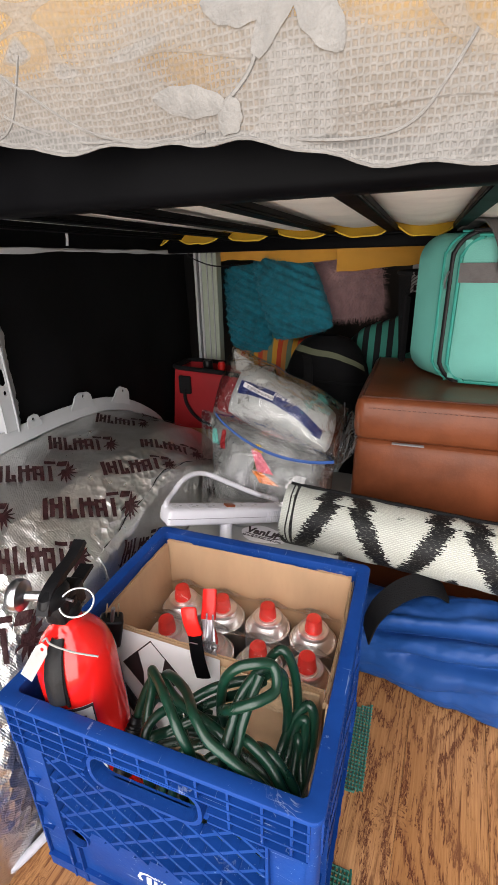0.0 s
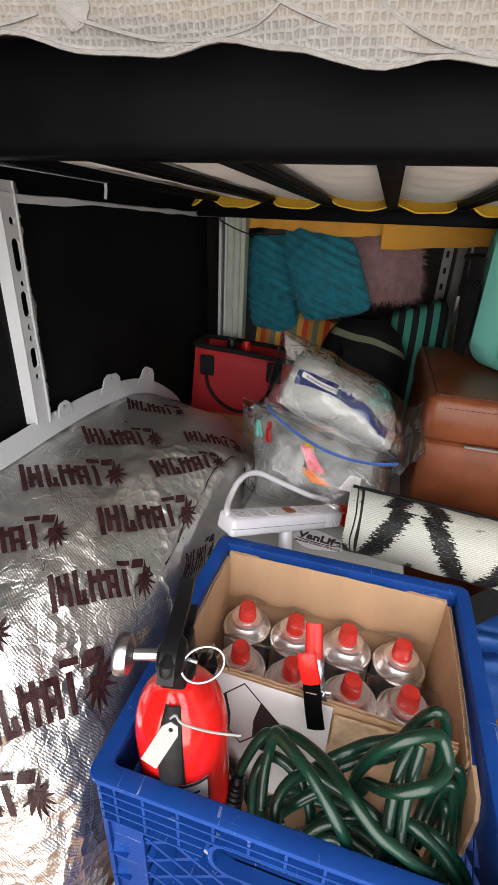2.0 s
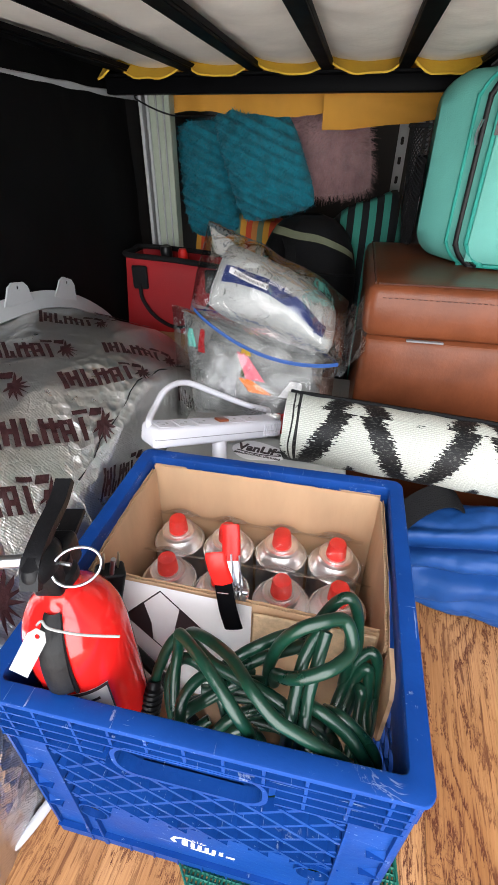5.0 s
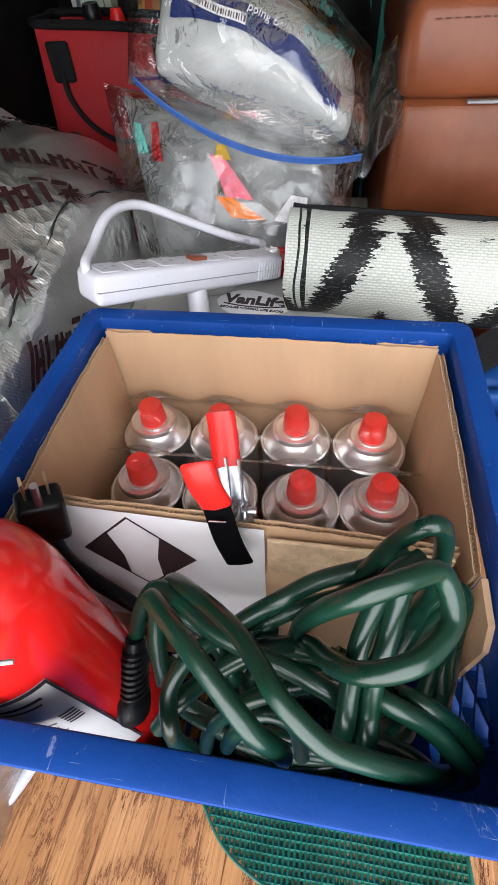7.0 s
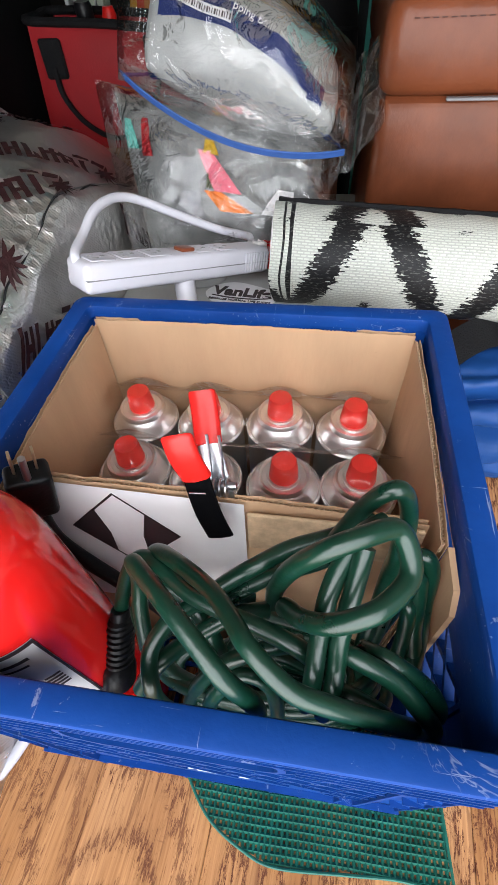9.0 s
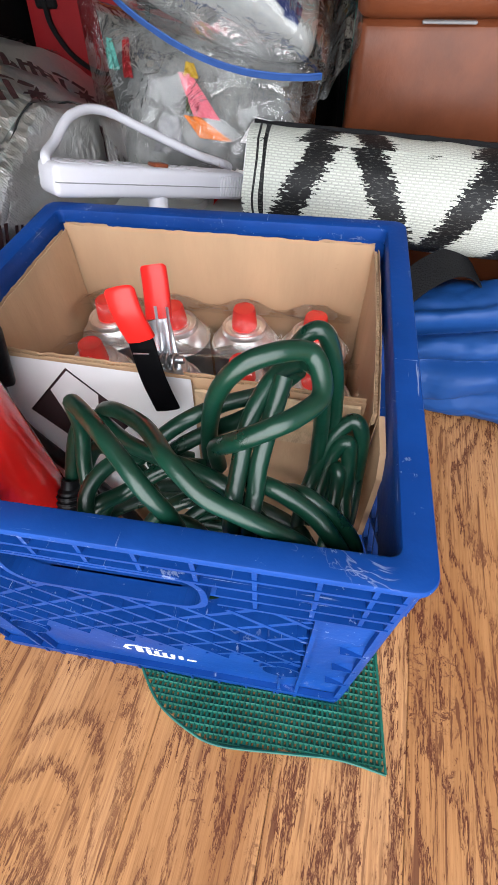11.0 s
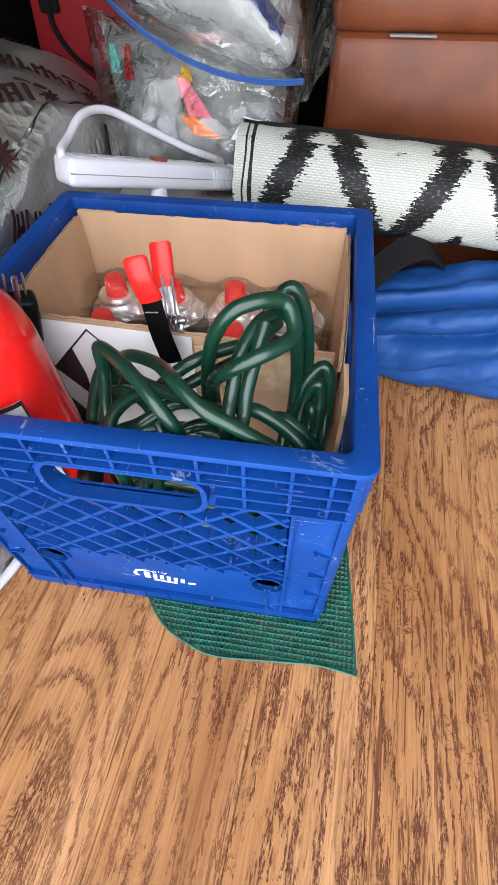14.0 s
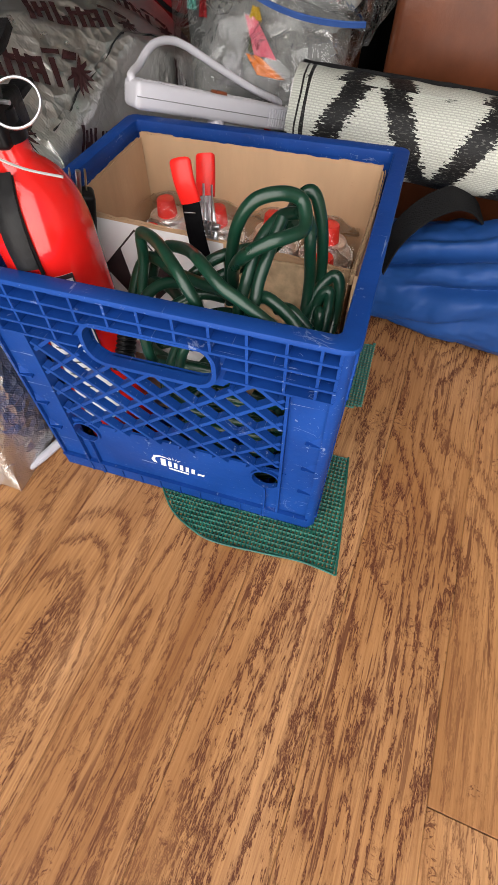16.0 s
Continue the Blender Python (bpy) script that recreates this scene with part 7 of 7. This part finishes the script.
part("front_face", red_face(0.850, 0.016, 0.012, 1), M_REDCLOTH, redbag)
part("back_face", red_face(0.975, -0.016, 0.008, -1), M_REDCLOTH, redbag)
for x in (-0.424, -0.172):
    part("end_face", surf(lambda u, v, x=x: Vector((x + 0.008 * (v - 0.5), 0.852 + 0.122 * u + 0.016 * v * (1 - 2 * u), 0.2475 + 0.160 * v)), 8, 8, thick=0.003), M_REDCLOTH, redbag)
part("base", rbox((-0.425, 0.852, 0.247), (-0.172, 0.974, 0.252), 0.002, 1), M_BLACKPACK, redbag)
part("rim_band", tube([(-0.418, 0.866, 0.4135), (-0.30, 0.860, 0.408), (-0.172, 0.866, 0.396), (-0.168, 0.91, 0.396), (-0.172, 0.958, 0.398), (-0.30, 0.962, 0.41), (-0.418, 0.958, 0.4155), (-0.422, 0.91, 0.4155)], 0.006, 8, closed=True), M_BLACKWEB, redbag, "black bound rim")
for x in (-0.385, -0.215):
    part("handle_patch", rbox((x - 0.018, 0.836, 0.345), (x + 0.018, 0.845, 0.395), 0.003, 1, Matrix.Translation((0, 0.008, 0))), M_BLACKWEB, redbag)
part("handle", ribbon([(-0.385, 0.846, 0.360), (-0.380, 0.838, 0.325), (-0.350, 0.832, 0.288), (-0.300, 0.828, 0.268), (-0.255, 0.832, 0.285), (-0.22, 0.840, 0.33), (-0.215, 0.846, 0.360)], (0.2, -1, 0.2), 0.013, 0.006), M_BLACKWEB, redbag, "drooping black handle")
fl = thing("flashlight", (-0.33, 0.92, 0.252), "black flashlight standing in the red tote", "flashlight")
part("barrel", lathe([(0, 0), (0.009, 0), (0.010, 0.01), (0.010, 0.135), (0.0135, 0.150), (0.0135, 0.172), (0.011, 0.178), (0, 0.176)], 20, Matrix.Translation((-0.338, 0.915, 0.2525)) @ Matrix.Rotation(radians(5), 4, "X")), M_BLACKPLASTIC, fl)
for k in range(4):
    part("grip_ring", lathe([(0.0102, 0), (0.0112, 0.001), (0.0112, 0.004), (0.0102, 0.005)], 18, Matrix.Translation((-0.338, 0.915, 0.2525)) @ Matrix.Rotation(radians(5), 4, "X") @ Matrix.Translation((0, 0, 0.09 + 0.011 * k))), M_BLACKPLASTIC, fl)
sc = thing("screwdriver", (-0.30, 0.92, 0.252), "screwdriver with a red bulbous handle in the tote", "screwdriver")
part("grip", lathe([(0, 0.09), (0.008, 0.092), (0.0085, 0.12), (0.011, 0.14), (0.0115, 0.158), (0.008, 0.168), (0, 0.169)], 16, Matrix.Translation((-0.308, 0.925, 0.2525))), M_REDVINYL, sc)
part("shaft", lathe([(0, 0), (0.003, 0), (0.003, 0.092), (0, 0.093)], 10, Matrix.Translation((-0.308, 0.925, 0.2525))), M_CHROME, sc)

# ---- backpack ----
pack = thing("backpack", (-0.01, 0.93, 0), "black backpack with an olive top panel standing upright", "backpack")


def pack_pt(u, v):
    a = 2 * math.pi * u
    prof = (1 - max(0, (v - 0.72) / 0.28) ** 2.2) ** 0.5
    rx, ry = 0.108 * (0.25 + 0.75 * prof), 0.085 * (0.2 + 0.8 * prof)
    c, s = math.cos(a), math.sin(a)
    return Vector((-0.012 - 0.012 * v + math.copysign(abs(c) ** 0.7, c) * rx + 0.004 * wob((c, s, v * 4), 1.5), 0.940 + 0.04 * v + math.copysign(abs(s) ** 0.7, s) * ry + 0.006 * wob((c, s, v * 5), 2, 4), 0.495 * v + 0.0005))


part("body", surf(pack_pt, 48, 40), M_BLACKPACK, pack)
part("olive_panel", surf(lambda u, v: pack_pt(0.58 + 0.38 * u, 0.925 + 0.028 * v - 0.10 * u * u) + Vector((0, -0.004, 0.004)), 24, 10), M_OLIVE, pack, "olive green panel")
part("zip_line", tube([pack_pt(0.53 + 0.44 * k / 24, 0.815 - 0.05 * k / 24) + Vector((0, -0.004, 0.002)) for k in range(25)], 0.0028, 6, per=1), M_BLACKWEB, pack)
part("pocket", pillow([(-0.088, 0.862, 0.12), (0.066, 0.862, 0.12), (0.060, 0.876, 0.345), (-0.084, 0.876, 0.345)], 0.026, 20, 16, 0.006, 2.0), M_BLACKPACK, pack)
part("zip_pull", tube([(0.046, 0.851, 0.355), (0.048, 0.846, 0.335), (0.048, 0.846, 0.318)], 0.0018, 6), M_CHROME, pack)
part("strap", ribbon([(-0.062, 0.90, 0.455), (-0.05, 0.868, 0.43), (-0.046, 0.852, 0.36), (-0.05, 0.85, 0.28)], (1, 0, 0), 0.022, 0.004), M_BLACKWEB, pack)

# ---- bedding heap behind ----
heap = thing("striped_blanket", (0.0, 1.12, 0), "heaped knitted blanket with orange, red and green stripes", "blanket")


def heap_pt(u, v):
    x = -0.325 + 0.52 * u
    top = 0.445 + 0.025 * math.sin(u * 7) + 0.075 * hump(u, 0.55, 0.78) - 0.16 * hump(u, 0.93, 1.0)
    s = v
    y = 1.045 + 0.24 * s - 0.02 * hump(u, 0.6, 0.8)
    z = top * (1 - (1 - min(1, s / 0.35)) ** 2.6) ** 0.5 if s < 0.35 else top - 0.03 * (s - 0.35)
    return Vector((x, y + 0.006 * wob((u * 9, v * 4, 0), 1, 2), max(0.0005, z + 0.010 * wob((u * 7, v * 5, 0), 1, 8))))


part("orange_length", surf(lambda u, v: heap_pt(u * 0.60, v), 60, 44, 0.32, 0.5, thick=-0.005), M_STRIPE_ORANGE, heap, "orange and red striped length")
part("green_length", surf(lambda u, v: heap_pt(0.585 + 0.415 * u, v) + Vector((0, -0.006, 0.006)), 50, 44, 0.235, 0.5, thick=-0.005), M_STRIPE_GREEN, heap, "green and black striped length")


def plush(name, corners, puff, material, label, count, length, width, droop, seed, ribs=0.0, group=""):
    bm = pillow(corners, puff, 48, 60, 0.008, seed, 0.45, 0.20)
    if ribs:
        bm.normal_update()
        for v in bm.verts:
            v.co += v.normal * ribs * math.sin((v.co.z * 0.9 + v.co.x * 0.35) * 330)
    base = min((Vector(c) for c in corners), key=lambda q: q.z)
    ob = thing(name, tuple(base), label, "pillow", group)
    hair = tufts(bm, count, length, width, droop, int(seed * 10), (0, -0.2, -0.1))
    part("cover", bm, material, ob)
    hair.transform(Matrix.Translation(-BASE[ob]))
    hair.materials.append(material)
    h = new("pile", hair)
    h.parent = ob
    tagged(h, "long soft pile" if length > 0.012 else "short plush pile", kind="stuff")
    return ob


plush("plush_pillow", [(-0.345, 1.090, 0.425), (-0.205, 1.085, 0.415), (-0.232, 1.115, 0.672), (-0.372, 1.115, 0.665)], 0.040, M_TEALFUR, "teal ribbed plush pillow leaning on the trim", 9000, 0.008, 0.0016, 0.3, 2.0, 0.0032, "teal plush pillows")
plush("plush_pillow", [(-0.186, 1.015, 0.462), (-0.008, 1.018, 0.505), (-0.094, 1.070, 0.690), (-0.274, 1.070, 0.682)], 0.052, M_TEALFUR, "teal ribbed plush pillow tipped on a corner", 11000, 0.008, 0.0016, 0.3, 3.0, 0.0032, "teal plush pillows")
plush("fur_pillow", [(-0.070, 1.150, 0.510), (0.105, 1.140, 0.530), (0.075, 1.175, 0.690), (-0.135, 1.175, 0.700)], 0.050, M_PINKFUR, "dusty pink long-haired fur pillow", 16000, 0.024, 0.0014, 0.6, 4.0)

curt = thing("mustard_curtain", (-0.02, 1.03, 0.70), "mustard yellow cotton curtain hanging below the bed", "curtain")
for x0, x1, low, sd in ((-0.362, -0.005, 0.671, 1.0), (-0.018, 0.48, 0.657, 5.0)):
    part("drop", surf(lambda u, v, x0=x0, x1=x1, low=low, sd=sd: Vector((x0 + (x1 - x0) * u, 1.028 + (0.004 if sd > 2 else 0.010) - 0.010 * v + 0.012 * math.sin(u * 15 + sd + 2 * wob((u * 3, 0, 0), 1, sd)) * (1 - 0.6 * v) + 0.010 * wob((u * 7, v * 4, 0), 1, sd), low + 0.009 * math.sin(u * 5 + sd) + 0.005 * wob((u * 9, 0, 0), 1, sd) + 0.012 * (u if sd < 2 else 0) + 0.11 * v)), 50, 14, thick=0.002), M_MUSTARD, curt)
part("curtain_rod", tube([(WALL_X + 0.01, 1.034, 0.772), (1.29, 1.034, 0.772)], 0.006, 8, straight=True), M_BLACKMETAL, curt)

# ---- far end seen past the pillows ----
post = thing("seat_post", (0.175, 1.35, 0), "white slotted metal post beyond the pillows", "metal post", kind="structure")
m = Matrix.Translation((0.158, 1.36, 0)) @ Matrix.Rotation(radians(8), 4, "Z")
part("slotted_face", plate([(0, 0.0), (0.026, 0.0), (0.026, 0.80), (0, 0.80)], [rrect(0.008, 0.40 + 0.045 * k, 0.017, 0.418 + 0.045 * k, 0.003, 3) for k in range(8)], 0.003, m), M_WHITEMETAL, post, smooth=False)
part("grey_face", rbox((0.196, 1.37, 0.0), (0.222, 1.39, 0.80), 0.004, 2), M_GREY, post)
part("white_edge", rbox((0.233, 1.37, 0.0), (0.239, 1.39, 0.80), 0.002, 1), M_WHITEMETAL, post)
seat = thing("van_seat", (0.42, 1.70, 0), "dark grey van seat in the far shadow", "seat")
part("cushion", padded(0.26, 0.80, 1.50, 1.95, 0.10, 0.46, 0.04, 0.004, 3), M_GREY, seat)
part("base", rbox((0.30, 1.55, 0), (0.76, 1.90, 0.10), 0.01, 1), M_DARK, seat)
clo = thing("folded_cloth", (0.36, 1.58, 0.462), "folded red and pink patterned cloth on the seat", "folded cloth")
for k, mt in enumerate((M_REDCLOTH, M_PINK, M_REDCLOTH)):
    part("fold", pillow([(0.27, 1.50, 0.474 + 0.022 * k), (0.47, 1.50, 0.474 + 0.022 * k), (0.47, 1.66, 0.474 + 0.022 * k), (0.27, 1.66, 0.474 + 0.022 * k)], 0.010, 14, 12, 0.003, 2.0 + k, 0.25), mt, clo)
bot = thing("squeeze_bottle", (0.34, 1.58, 0.53), "small white plastic bottle standing on folded cloth", "bottle")
part("body", lathe([(0, 0), (0.017, 0), (0.019, 0.003), (0.019, 0.060), (0.015, 0.072), (0.008, 0.078), (0.008, 0.084), (0, 0.084)], 22, Matrix.Translation((0.34, 1.57, 0.5285))), M_WHITEPLASTIC, bot)
part("nozzle", lathe([(0.007, 0.084), (0.006, 0.094), (0.0025, 0.108), (0, 0.108)], 14, Matrix.Translation((0.34, 1.57, 0.5285))), M_WHITEPLASTIC, bot)

# ---- white cable on the floor by the arch ----
cab = thing("white_cable", (-0.21, -0.03, 0), "white plastic cable running along the floor by the arch", "cable")
part("sheath", tube([(-0.178, 0.03, 0.006), (-0.190, -0.010, 0.006), (-0.205, -0.035, 0.006), (-0.235, -0.065, 0.006), (-0.29, -0.12, 0.006), (-0.37, -0.20, 0.006)], 0.0058, 12), M_WHITEPLASTIC, cab)
part("clip", rbox((-0.2135, -0.043, 0.0), (-0.2055, -0.031, 0.013), 0.002, 1), M_WHITEPLASTIC, cab)
